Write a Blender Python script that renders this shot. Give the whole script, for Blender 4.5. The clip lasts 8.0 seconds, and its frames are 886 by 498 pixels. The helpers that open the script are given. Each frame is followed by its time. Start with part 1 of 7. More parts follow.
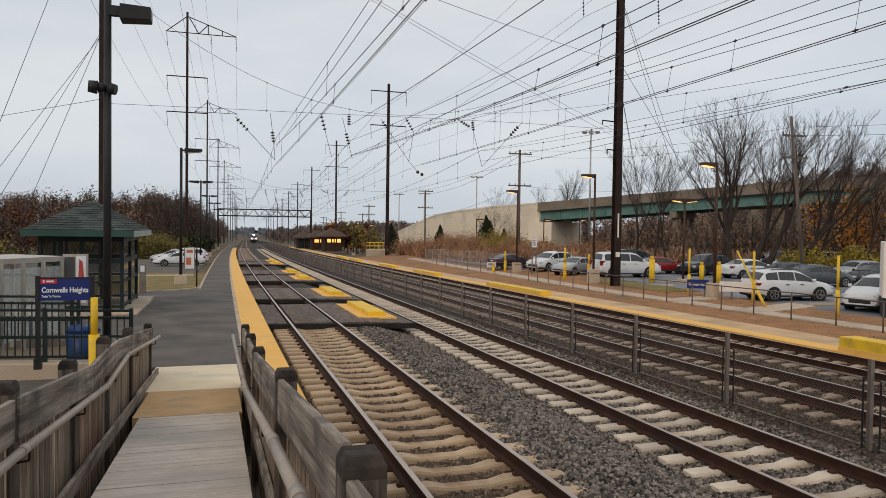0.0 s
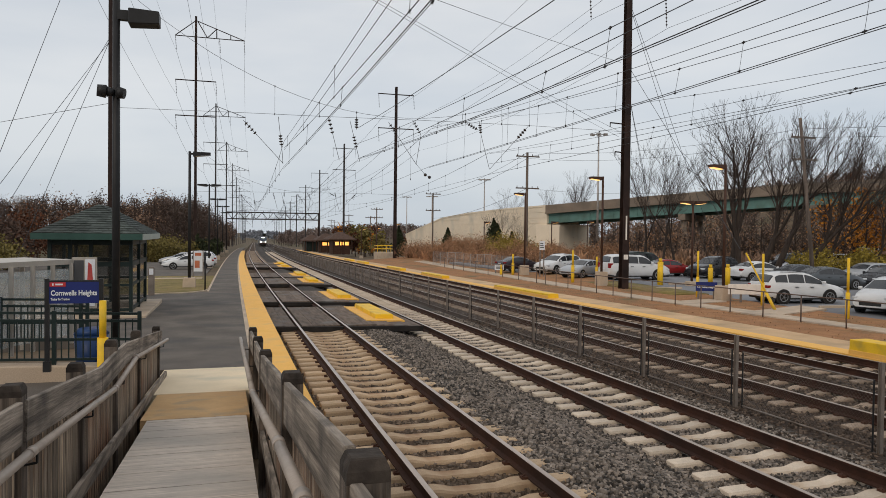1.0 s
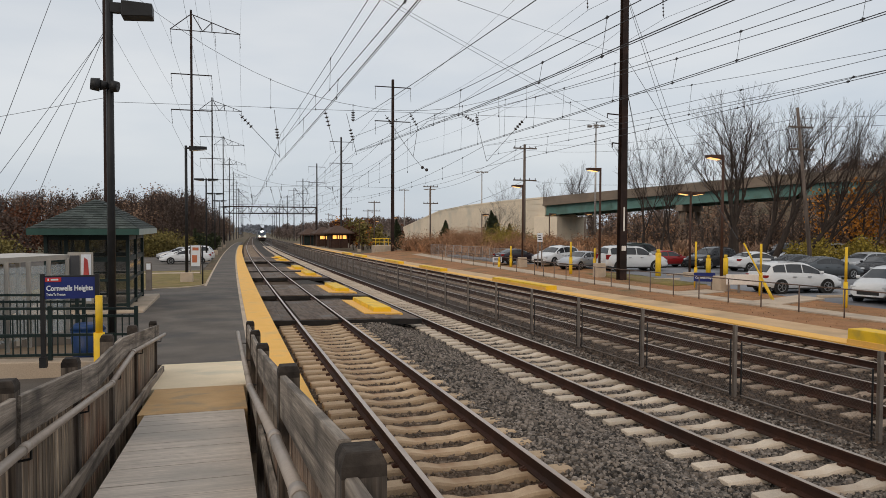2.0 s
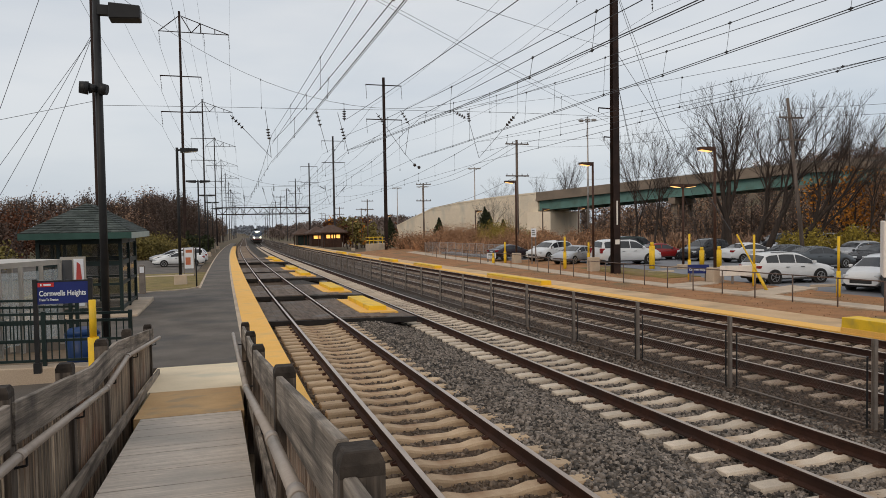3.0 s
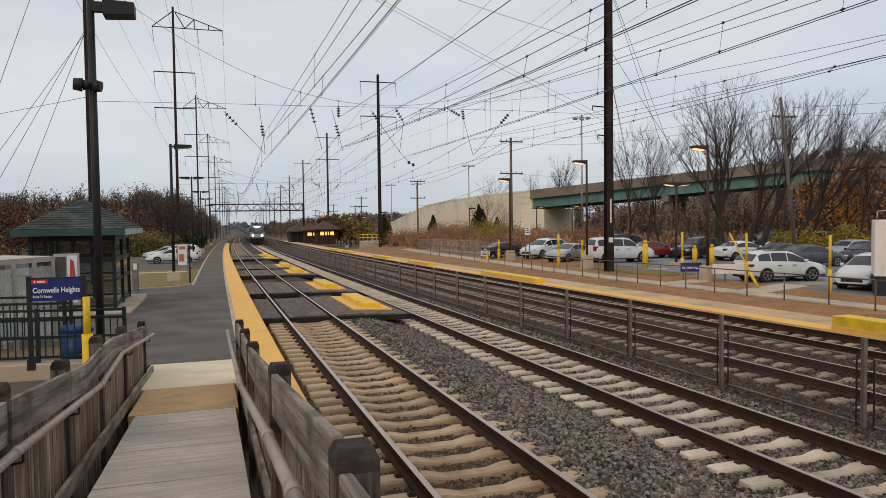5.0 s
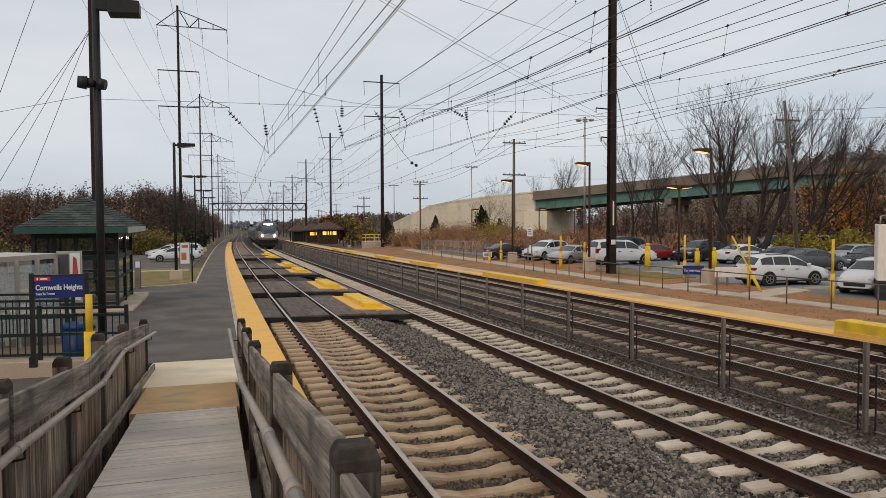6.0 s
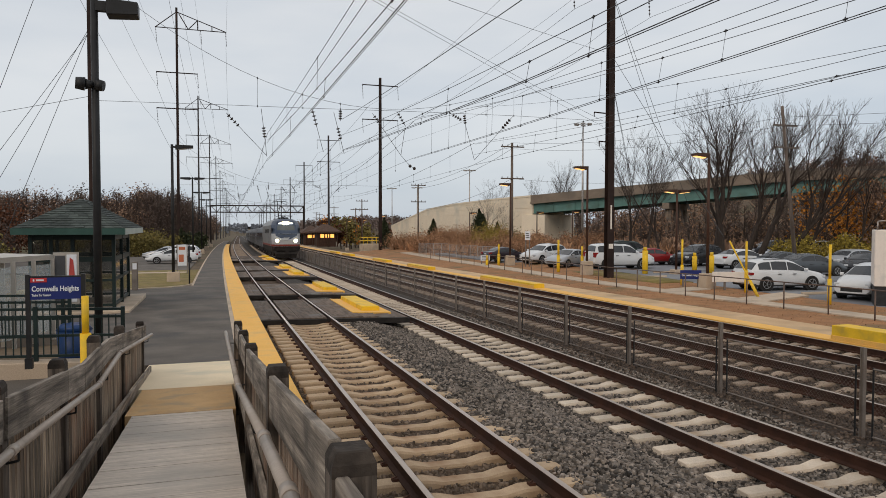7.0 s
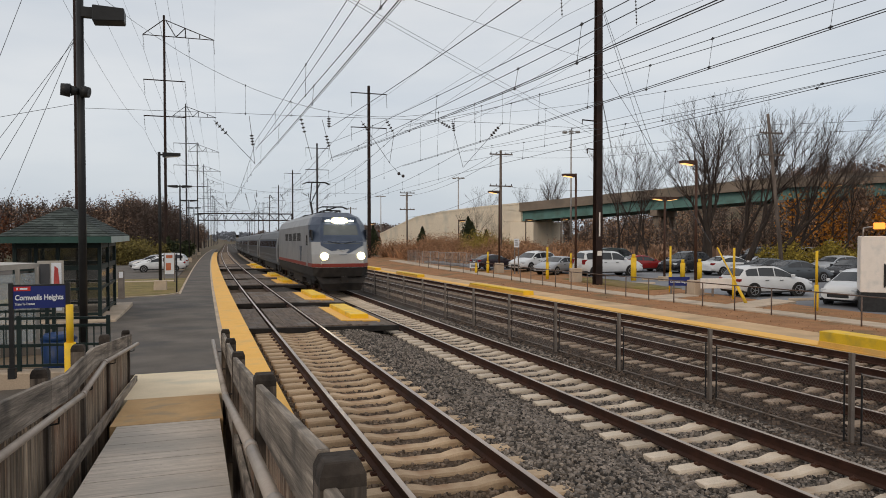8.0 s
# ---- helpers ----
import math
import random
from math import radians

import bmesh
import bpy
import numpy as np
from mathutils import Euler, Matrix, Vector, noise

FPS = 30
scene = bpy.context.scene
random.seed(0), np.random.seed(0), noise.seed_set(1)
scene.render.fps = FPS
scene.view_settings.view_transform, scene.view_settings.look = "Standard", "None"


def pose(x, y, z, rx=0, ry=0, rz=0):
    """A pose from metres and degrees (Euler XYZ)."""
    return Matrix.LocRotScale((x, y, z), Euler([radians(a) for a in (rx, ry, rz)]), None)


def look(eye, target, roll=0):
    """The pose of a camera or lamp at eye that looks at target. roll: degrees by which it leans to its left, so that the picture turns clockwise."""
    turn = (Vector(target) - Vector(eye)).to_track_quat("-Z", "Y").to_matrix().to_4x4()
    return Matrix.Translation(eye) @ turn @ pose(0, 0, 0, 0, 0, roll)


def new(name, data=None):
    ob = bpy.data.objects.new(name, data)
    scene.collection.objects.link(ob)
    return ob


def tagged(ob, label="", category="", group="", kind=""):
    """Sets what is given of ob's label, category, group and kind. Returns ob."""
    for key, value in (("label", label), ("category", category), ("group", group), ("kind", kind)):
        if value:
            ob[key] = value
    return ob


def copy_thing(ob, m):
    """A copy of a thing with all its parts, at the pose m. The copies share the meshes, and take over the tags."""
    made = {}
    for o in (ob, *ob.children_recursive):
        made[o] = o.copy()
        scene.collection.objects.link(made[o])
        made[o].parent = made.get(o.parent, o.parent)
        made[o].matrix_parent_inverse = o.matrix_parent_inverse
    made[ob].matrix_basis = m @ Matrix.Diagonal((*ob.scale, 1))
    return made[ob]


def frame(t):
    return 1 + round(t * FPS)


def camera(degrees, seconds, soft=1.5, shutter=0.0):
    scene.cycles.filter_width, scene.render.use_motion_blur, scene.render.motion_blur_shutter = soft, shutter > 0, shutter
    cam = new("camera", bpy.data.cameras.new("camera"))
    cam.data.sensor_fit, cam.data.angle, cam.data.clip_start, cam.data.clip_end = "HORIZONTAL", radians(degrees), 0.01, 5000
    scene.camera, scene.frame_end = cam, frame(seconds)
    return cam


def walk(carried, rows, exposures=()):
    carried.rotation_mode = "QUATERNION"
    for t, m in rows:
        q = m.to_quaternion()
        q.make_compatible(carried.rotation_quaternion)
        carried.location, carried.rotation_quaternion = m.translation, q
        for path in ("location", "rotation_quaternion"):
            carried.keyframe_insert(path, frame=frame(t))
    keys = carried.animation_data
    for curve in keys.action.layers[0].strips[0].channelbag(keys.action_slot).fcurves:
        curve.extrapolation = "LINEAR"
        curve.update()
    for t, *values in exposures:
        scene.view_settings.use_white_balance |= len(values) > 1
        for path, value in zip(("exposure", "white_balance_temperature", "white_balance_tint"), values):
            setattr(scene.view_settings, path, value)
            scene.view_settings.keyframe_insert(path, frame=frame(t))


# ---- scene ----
cam = camera(64.02, 8.0, soft=0.7, shutter=0.4)
walk(cam, [
    (0.0, pose(-0.044, -0.036, 2.784, 88.510, -0.784, -17.485)),
    (0.5, pose(-0.040, -0.032, 2.784, 88.676, -0.667, -17.063)),
    (1.0, pose(-0.031, -0.033, 2.783, 88.725, -0.694, -16.860)),
    (1.5, pose(-0.016, -0.009, 2.774, 88.340, -0.693, -16.871)),
    (3.0, pose(-0.007, 0.024, 2.767, 87.919, 0.889, -17.562)),
    (3.5, pose(-0.010, 0.019, 2.768, 87.965, 0.717, -17.910)),
    (4.0, pose(-0.014, -0.006, 2.776, 87.439, 0.709, -18.345)),
    (4.5, pose(-0.018, -0.021, 2.782, 87.665, 0.855, -18.146)),
    (6.0, pose(-0.023, -0.022, 2.782, 87.751, 0.209, -17.847)),
    (6.5, pose(-0.021, -0.011, 2.780, 87.862, 0.030, -17.847)),
    (7.0, pose(-0.019, -0.011, 2.779, 88.020, -0.087, -18.021)),
    (7.5, pose(-0.023, -0.022, 2.782, 88.158, -0.159, -18.107)),
    (8.0, pose(-0.009, 0.037, 2.767, 88.640, 0.051, -18.917)),
])

# ---- sky and sun: an overcast late afternoon ----
SUN_EL, SUN_ROT = radians(14), radians(250)


def make_world():
    w = bpy.data.worlds.new("overcast_sky")
    w.use_nodes = True
    nt = w.node_tree
    nt.nodes.clear()
    out = nt.nodes.new("ShaderNodeOutputWorld")
    bg = nt.nodes.new("ShaderNodeBackground")
    sky = nt.nodes.new("ShaderNodeTexSky")
    sky.sky_type, sky.sun_disc = "NISHITA", False
    sky.sun_elevation, sky.sun_rotation = SUN_EL, SUN_ROT
    dim = nt.nodes.new("ShaderNodeMixRGB")
    dim.blend_type = "MULTIPLY"
    dim.inputs[0].default_value = 1
    dim.inputs[2].default_value = (0.10, 0.10, 0.10, 1)
    nt.links.new(sky.outputs[0], dim.inputs[1])
    # cloud cover over the clear sky
    tc = nt.nodes.new("ShaderNodeTexCoord")
    sep = nt.nodes.new("ShaderNodeSeparateXYZ")
    nt.links.new(tc.outputs["Generated"], sep.inputs[0])
    ramp = nt.nodes.new("ShaderNodeValToRGB")
    e = ramp.color_ramp.elements
    e[0].position, e[0].color = 0.0, (0.592, 0.643, 0.695, 1)
    e[1].position, e[1].color = 0.42, (0.79, 0.79, 0.795, 1)
    mid = e.new(0.16)
    mid.color = (0.68, 0.718, 0.76, 1)
    nt.links.new(sep.outputs[2], ramp.inputs[0])
    mp = nt.nodes.new("ShaderNodeMapping")
    mp.inputs["Scale"].default_value = (1.2, 1.2, 5.0)
    nt.links.new(tc.outputs["Generated"], mp.inputs[0])
    nz = nt.nodes.new("ShaderNodeTexNoise")
    nz.inputs["Scale"].default_value, nz.inputs["Detail"].default_value = 1.5, 5
    nt.links.new(mp.outputs[0], nz.inputs[0])
    cl = nt.nodes.new("ShaderNodeValToRGB")
    c = cl.color_ramp.elements
    c[0].position, c[0].color = 0.34, (0.85, 0.89, 0.94, 1)
    c[1].position, c[1].color = 0.66, (1.10, 1.085, 1.07, 1)
    nt.links.new(nz.outputs[0], cl.inputs[0])
    mul = nt.nodes.new("ShaderNodeMixRGB")
    mul.blend_type = "MULTIPLY"
    mul.inputs[0].default_value = 1
    nt.links.new(ramp.outputs[0], mul.inputs[1])
    nt.links.new(cl.outputs[0], mul.inputs[2])
    mix = nt.nodes.new("ShaderNodeMixRGB")
    mix.inputs[0].default_value = 0.93
    nt.links.new(dim.outputs[0], mix.inputs[1])
    nt.links.new(mul.outputs[0], mix.inputs[2])
    nt.links.new(mix.outputs[0], bg.inputs[0])
    nt.links.new(bg.outputs[0], out.inputs[0])
    scene.world = w


make_world()
sun_data = bpy.data.lights.new("sun", "SUN")
sun_data.energy, sun_data.angle, sun_data.color = 0.75, radians(20), (1.0, 0.82, 0.62)
sun = new("sun", sun_data)
sun.matrix_basis = look((0, 0, 40), (30, 40, 10))
scene.view_settings.exposure = 0.0

# ---- plan ----
GRADE = -0.0123          # fall of the line along y
T1, T2, T3, T4 = 2.886, 7.477, 11.85, 15.45     # track centres at y = 0
Z1, Z2, Z3, Z4 = 0.0, -0.234, -0.25, -0.25      # rail heads at y = 0
GAUGE = 1.505
MAST_Y = [42 + 69 * k for k in range(-1, 12)]


def gz(y):
    return GRADE * y


def cx(y):
    return 8.5e-5 * y * y if y < 200 else 3.4 + 0.034 * (y - 200)


def dcx(y):
    return 1.7e-4 * y if y < 200 else 0.034


def at(x, y, z=0.0):
    """A point x beside the line, y along it, z above rail level of the first track."""
    return (x + cx(y), y - x * dcx(y), z + gz(y))


# ---- materials ----
def col(c):
    return (c[0], c[1], c[2], 1)


def tone(c, deep):
    """Puts warm light into warm base colours, and extra contrast into dark ones."""
    if c[0] < c[2]:
        return c
    k = 0.84 if deep and sum(c) < 0.4 else 1.0
    return (c[0] * 1.07 * k, c[1] * 0.985 * k, c[2] * 0.92 * k)


def mat(name, c1, c2, scale=2.0, rough=0.8, metal=0.0, bump=0.15, fine=40.0, stretch=(1, 1, 1), rnd=0.0, stain=None, stain_scale=0.6, spec=0.3, dist=0.01, deep=True):
    c1, c2 = tone(c1, deep), tone(c2, deep)
    grain = 0.28 if bump >= 0.25 or not deep else 0.13 if bump > 0.08 else 0.06
    m = bpy.data.materials.new(name)
    m.use_nodes = True
    nt = m.node_tree
    b = nt.nodes["Principled BSDF"]
    tc = nt.nodes.new("ShaderNodeTexCoord")
    mp = nt.nodes.new("ShaderNodeMapping")
    mp.inputs["Scale"].default_value = stretch
    nt.links.new(tc.outputs["Object"], mp.inputs[0])
    n1 = nt.nodes.new("ShaderNodeTexNoise")
    n1.inputs["Scale"].default_value, n1.inputs["Detail"].default_value = scale, 6
    n2 = nt.nodes.new("ShaderNodeTexNoise")
    n2.inputs["Scale"].default_value, n2.inputs["Detail"].default_value = fine, 4
    nt.links.new(mp.outputs[0], n1.inputs[0])
    nt.links.new(mp.outputs[0], n2.inputs[0])
    r = nt.nodes.new("ShaderNodeValToRGB")
    r.color_ramp.elements[0].position, r.color_ramp.elements[0].color = 0.3, col(c1)
    r.color_ramp.elements[1].position, r.color_ramp.elements[1].color = 0.7, col(c2)
    nt.links.new(n1.outputs[0], r.inputs[0])
    mr = nt.nodes.new("ShaderNodeMapRange")
    mr.inputs[1].default_value, mr.inputs[2].default_value, mr.inputs[3].default_value, mr.inputs[4].default_value = 0.25, 0.75, 1 - grain, 1 + grain
    nt.links.new(n2.outputs[0], mr.inputs[0])
    mul = nt.nodes.new("ShaderNodeMixRGB")
    mul.blend_type = "MULTIPLY"
    mul.inputs[0].default_value = 1
    nt.links.new(r.outputs[0], mul.inputs[1])
    nt.links.new(mr.outputs[0], mul.inputs[2])
    last = mul.outputs[0]
    if stain:
        n3 = nt.nodes.new("ShaderNodeTexNoise")
        n3.inputs["Scale"].default_value, n3.inputs["Detail"].default_value = stain_scale, 8
        nt.links.new(tc.outputs["Object"], n3.inputs[0])
        sr = nt.nodes.new("ShaderNodeMapRange")
        sr.inputs[1].default_value, sr.inputs[2].default_value = 0.5, 0.72
        nt.links.new(n3.outputs[0], sr.inputs[0])
        mx = nt.nodes.new("ShaderNodeMixRGB")
        nt.links.new(sr.outputs[0], mx.inputs[0])
        nt.links.new(last, mx.inputs[1])
        mx.inputs[2].default_value = col(stain)
        last = mx.outputs[0]
    if rnd:
        oi = nt.nodes.new("ShaderNodeObjectInfo")
        geo = nt.nodes.new("ShaderNodeNewGeometry")
        ad = nt.nodes.new("ShaderNodeMath")
        ad.operation = "ADD"
        nt.links.new(oi.outputs["Random"], ad.inputs[0])
        nt.links.new(geo.outputs["Random Per Island"], ad.inputs[1])
        fr = nt.nodes.new("ShaderNodeMath")
        fr.operation = "FRACT"
        nt.links.new(ad.outputs[0], fr.inputs[0])
        rr = nt.nodes.new("ShaderNodeMapRange")
        rr.inputs[3].default_value, rr.inputs[4].default_value = 1 - rnd, 1 + rnd
        nt.links.new(fr.outputs[0], rr.inputs[0])
        m2 = nt.nodes.new("ShaderNodeMixRGB")
        m2.blend_type = "MULTIPLY"
        m2.inputs[0].default_value = 1
        nt.links.new(last, m2.inputs[1])
        nt.links.new(rr.outputs[0], m2.inputs[2])
        last = m2.outputs[0]
    nt.links.new(last, b.inputs["Base Color"])
    b.inputs["Roughness"].default_value, b.inputs["Metallic"].default_value = rough, metal
    b.inputs["Specular IOR Level"].default_value = spec
    if bump:
        bp = nt.nodes.new("ShaderNodeBump")
        bp.inputs["Strength"].default_value, bp.inputs["Distance"].default_value = bump, dist
        nt.links.new(n2.outputs[0], bp.inputs["Height"])
        nt.links.new(bp.outputs[0], b.inputs["Normal"])
    return m


def glow(name, c, strength):
    m = bpy.data.materials.new(name)
    m.use_nodes = True
    b = m.node_tree.nodes["Principled BSDF"]
    b.inputs["Base Color"].default_value = col(c)
    b.inputs["Emission Color"].default_value = col(c)
    b.inputs["Emission Strength"].default_value = strength
    return m


def glass(name, c, alpha=0.35, rough=0.05):
    m = bpy.data.materials.new(name)
    m.use_nodes = True
    nt = m.node_tree
    b = nt.nodes["Principled BSDF"]
    b.inputs["Base Color"].default_value = col(c)
    b.inputs["Roughness"].default_value = rough
    b.inputs["Alpha"].default_value = alpha
    b.inputs["Specular IOR Level"].default_value = 0.6
    return m


M = {}
# bed under the loose stones, darkened to hold the shade of their gaps
M["ballast"] = mat("ballast", (0.03, 0.028, 0.026), (0.075, 0.070, 0.064), 14, 0.9, bump=0.9, fine=22, stain=(0.09, 0.07, 0.055), stain_scale=0.35, dist=0.04)
M["stone"] = mat("ballast_stone", (0.108, 0.097, 0.086), (0.205, 0.187, 0.168), 9, 0.8, bump=0.2, fine=60, rnd=0.9)
M["tie"] = mat("tie_concrete", (0.46, 0.42, 0.36), (0.58, 0.53, 0.45), 3, 0.85, bump=0.2, fine=60, rnd=0.14, stain=(0.36, 0.25, 0.16), stain_scale=1.6)
M["tie_tan"] = mat("tie_concrete_tan", (0.40, 0.31, 0.21), (0.52, 0.42, 0.30), 3, 0.85, bump=0.2, fine=60, rnd=0.16, stain=(0.30, 0.18, 0.10), stain_scale=1.8)
M["rail_side"] = mat("rusty_rail", (0.036, 0.016, 0.010), (0.068, 0.029, 0.017), 4, 0.8, 0.1, 0.2, 50, stain=(0.026, 0.015, 0.012), stain_scale=1.0)
M["rail_top"] = mat("rail_head_worn", (0.34, 0.29, 0.25), (0.50, 0.45, 0.40), 6, 0.30, 0.85, 0.04, 80, (1, 0.1, 1))
M["under"] = mat("undercarriage", (0.018, 0.017, 0.017), (0.04, 0.037, 0.035), 3, 0.8, 0.2, 0.2, 20)
M["clip"] = mat("rail_clip", (0.07, 0.035, 0.025), (0.12, 0.06, 0.04), 8, 0.8, 0.3, 0.1)
M["asphalt"] = mat("asphalt_path", (0.100, 0.093, 0.085), (0.145, 0.136, 0.125), 0.8, 0.9, bump=0.25, fine=120, stain=(0.075, 0.071, 0.068), stain_scale=0.7)
M["lot"] = mat("asphalt_lot", (0.17, 0.175, 0.19), (0.24, 0.245, 0.26), 0.4, 0.85, bump=0.2, fine=60, stain=(0.12, 0.12, 0.13), stain_scale=0.25)
M["concrete"] = mat("concrete", (0.40, 0.34, 0.27), (0.52, 0.45, 0.36), 1.2, 0.85, bump=0.15, fine=50, stain=(0.36, 0.30, 0.24), stain_scale=0.8)
M["concrete_lt"] = mat("concrete_slab", (0.68, 0.61, 0.45), (0.78, 0.70, 0.53), 1.6, 0.85, bump=0.12, fine=60, stain=(0.62, 0.55, 0.41), stain_scale=1.2)
M["slab_tan"] = mat("tan_slab", (0.47, 0.32, 0.16), (0.57, 0.40, 0.21), 2.0, 0.85, bump=0.12, fine=60, stain=(0.36, 0.28, 0.18), stain_scale=2.5)
M["tactile"] = mat("tactile_yellow", (0.74, 0.44, 0.10), (0.84, 0.52, 0.14), 1.5, 0.75, bump=0.1, fine=60, stain=(0.66, 0.40, 0.14), stain_scale=1.5)
M["yellow"] = mat("yellow_paint", (0.72, 0.48, 0.02), (0.80, 0.55, 0.03), 2, 0.55, bump=0.08, fine=40, stain=(0.55, 0.36, 0.05), stain_scale=2.5, rnd=0.06)
M["dirt"] = mat("bare_dirt", (0.24, 0.125, 0.058), (0.35, 0.188, 0.088), 1.2, 0.95, bump=0.5, fine=20, stain=(0.16, 0.12, 0.06), stain_scale=0.5, dist=0.03)
M["grass"] = mat("dry_grass", (0.15, 0.14, 0.045), (0.26, 0.21, 0.085), 1.4, 0.95, bump=0.6, fine=45, stain=(0.22, 0.15, 0.08), stain_scale=0.5, dist=0.03)
M["soil"] = mat("field_soil", (0.09, 0.075, 0.05), (0.16, 0.12, 0.08), 0.3, 0.95, bump=0.5, fine=6, stain=(0.10, 0.10, 0.05), stain_scale=0.05)
# dirty bed, its colour deepened further for shade between the stones
M["fouled"] = mat("fouled_ballast", (0.030, 0.021, 0.016), (0.066, 0.047, 0.035), 14, 0.95, bump=0.9, fine=22, stain=(0.05, 0.036, 0.028), stain_scale=0.5, dist=0.04)
M["brown_ballast"] = mat("brown_ballast", (0.07, 0.05, 0.035), (0.13, 0.095, 0.068), 14, 0.95, bump=0.9, fine=22, stain=(0.08, 0.05, 0.03), stain_scale=0.5, dist=0.04)
M["brown_stone"] = mat("brown_stone", (0.10, 0.078, 0.058), (0.17, 0.135, 0.105), 9, 0.9, bump=0.2, fine=60, rnd=0.55)
M["platform_tan"] = mat("platform_concrete", (0.48, 0.345, 0.205), (0.60, 0.45, 0.285), 0.9, 0.85, bump=0.15, fine=50, stain=(0.38, 0.27, 0.16), stain_scale=0.5)
M["fouled_stone"] = mat("fouled_stone", (0.065, 0.050, 0.040), (0.13, 0.103, 0.083), 9, 0.9, bump=0.2, fine=60, rnd=0.75)
M["tie_dirty"] = mat("tie_concrete_dirty", (0.22, 0.175, 0.135), (0.34, 0.285, 0.23), 3, 0.9, bump=0.2, fine=60, rnd=0.22, stain=(0.15, 0.10, 0.07), stain_scale=1.4)
M["wood"] = mat("weathered_wood", (0.085, 0.075, 0.065), (0.35, 0.32, 0.28), 2.4, 0.85, bump=0.9, fine=11, stretch=(9, 0.4, 9), rnd=0.18, stain=(0.075, 0.064, 0.055), stain_scale=2.2, dist=0.008)
M["wood_v"] = mat("weathered_pickets", (0.10, 0.086, 0.07), (0.34, 0.30, 0.25), 2.6, 0.88, bump=0.7, fine=14, stretch=(9, 9, 0.5), rnd=0.42, stain=(0.17, 0.085, 0.05), stain_scale=0.9, dist=0.006)
M["wood_post"] = mat("weathered_posts", (0.026, 0.022, 0.019), (0.17, 0.148, 0.128), 2.6, 0.88, bump=0.9, fine=12, stretch=(10, 10, 0.4), rnd=0.2, stain=(0.05, 0.042, 0.036), stain_scale=5, dist=0.008)
M["wood_head"] = mat("rotted_post_heads", (0.012, 0.010, 0.009), (0.07, 0.06, 0.052), 5.0, 0.95, bump=0.9, fine=30, rnd=0.2, dist=0.008)
M["deck"] = mat("deck_boards", (0.47, 0.44, 0.40), (0.59, 0.56, 0.515), 1.6, 0.85, bump=0.4, fine=12, stretch=(0.5, 9, 9), rnd=0.05, stain=(0.40, 0.365, 0.325), stain_scale=0.8, dist=0.004)
M["timber"] = mat("crossing_timber", (0.085, 0.066, 0.053), (0.17, 0.136, 0.112), 2, 0.85, bump=0.4, fine=30, stretch=(5, 0.6, 5), rnd=0.22, stain=(0.16, 0.15, 0.14), stain_scale=1.2)
M["galv"] = mat("galvanised_steel", (0.30, 0.30, 0.30), (0.42, 0.42, 0.42), 3, 0.5, 0.7, 0.05, 60)
M["post_grey"] = mat("weathered_steel_post", (0.16, 0.148, 0.14), (0.25, 0.235, 0.22), 3, 0.65, 0.4, 0.1, 40, stain=(0.14, 0.09, 0.06), stain_scale=2)
M["mast"] = mat("mast_steel", (0.016, 0.010, 0.009), (0.036, 0.021, 0.018), 1.5, 0.7, 0.2, 0.1, 30, stain=(0.055, 0.03, 0.022), stain_scale=0.8)
# the mast steel again, greyed and lightened for the haze of distance
M["mast_far"] = mat("mast_steel_hazed", (0.040, 0.038, 0.042), (0.065, 0.060, 0.062), 1.0, 0.8, 0.1, 0.05, 20)
M["black"] = mat("black_paint", (0.012, 0.012, 0.013), (0.025, 0.025, 0.026), 3, 0.5, 0.1, 0.05, 60)
M["darkgreen"] = mat("dark_green_paint", (0.008, 0.017, 0.016), (0.015, 0.029, 0.027), 2, 0.5, 0.1, 0.05, 50)
M["fascia"] = mat("green_fascia", (0.022, 0.06, 0.05), (0.035, 0.085, 0.07), 2, 0.5, bump=0.05)
M["shingle"] = mat("green_shingles", (0.045, 0.055, 0.052), (0.085, 0.10, 0.092), 3, 0.9, bump=0.3, fine=60, rnd=0.3)
M["wire"] = mat("dark_wire", (0.05, 0.05, 0.055), (0.08, 0.08, 0.085), 1, 0.6, 0.5, 0)
M["insul"] = mat("insulator", (0.03, 0.025, 0.025), (0.06, 0.05, 0.05), 3, 0.3, bump=0)


# ---- mesh tools ----
def box(bm, x0, x1, y0, y1, z0, z1, mi=0):
    v = [bm.verts.new((x, y, z)) for z in (z0, z1) for y in (y0, y1) for x in (x0, x1)]
    for f in ((0, 2, 3, 1), (4, 5, 7, 6), (0, 1, 5, 4), (2, 6, 7, 3), (0, 4, 6, 2), (1, 3, 7, 5)):
        bm.faces.new([v[i] for i in f]).material_index = mi
    return v


def tube(bm, p, q, r0, r1=None, n=8, mi=0):
    """A capped round bar from p to q."""
    r1 = r0 if r1 is None else r1
    p, q = Vector(p), Vector(q)
    d = (q - p).normalized()
    a = d.cross(Vector((0, 0, 1)) if abs(d.z) < 0.9 else Vector((1, 0, 0))).normalized()
    b = d.cross(a)
    rings = []
    for c, r in ((p, r0), (q, r1)):
        rings.append([bm.verts.new(c + (a * math.cos(2 * math.pi * i / n) + b * math.sin(2 * math.pi * i / n)) * r) for i in range(n)])
    for i in range(n):
        f = bm.faces.new((rings[0][i], rings[0][(i + 1) % n], rings[1][(i + 1) % n], rings[1][i]))
        f.smooth, f.material_index = n > 6, mi
    bm.faces.new(rings[0][::-1]).material_index = mi
    bm.faces.new(rings[1]).material_index = mi


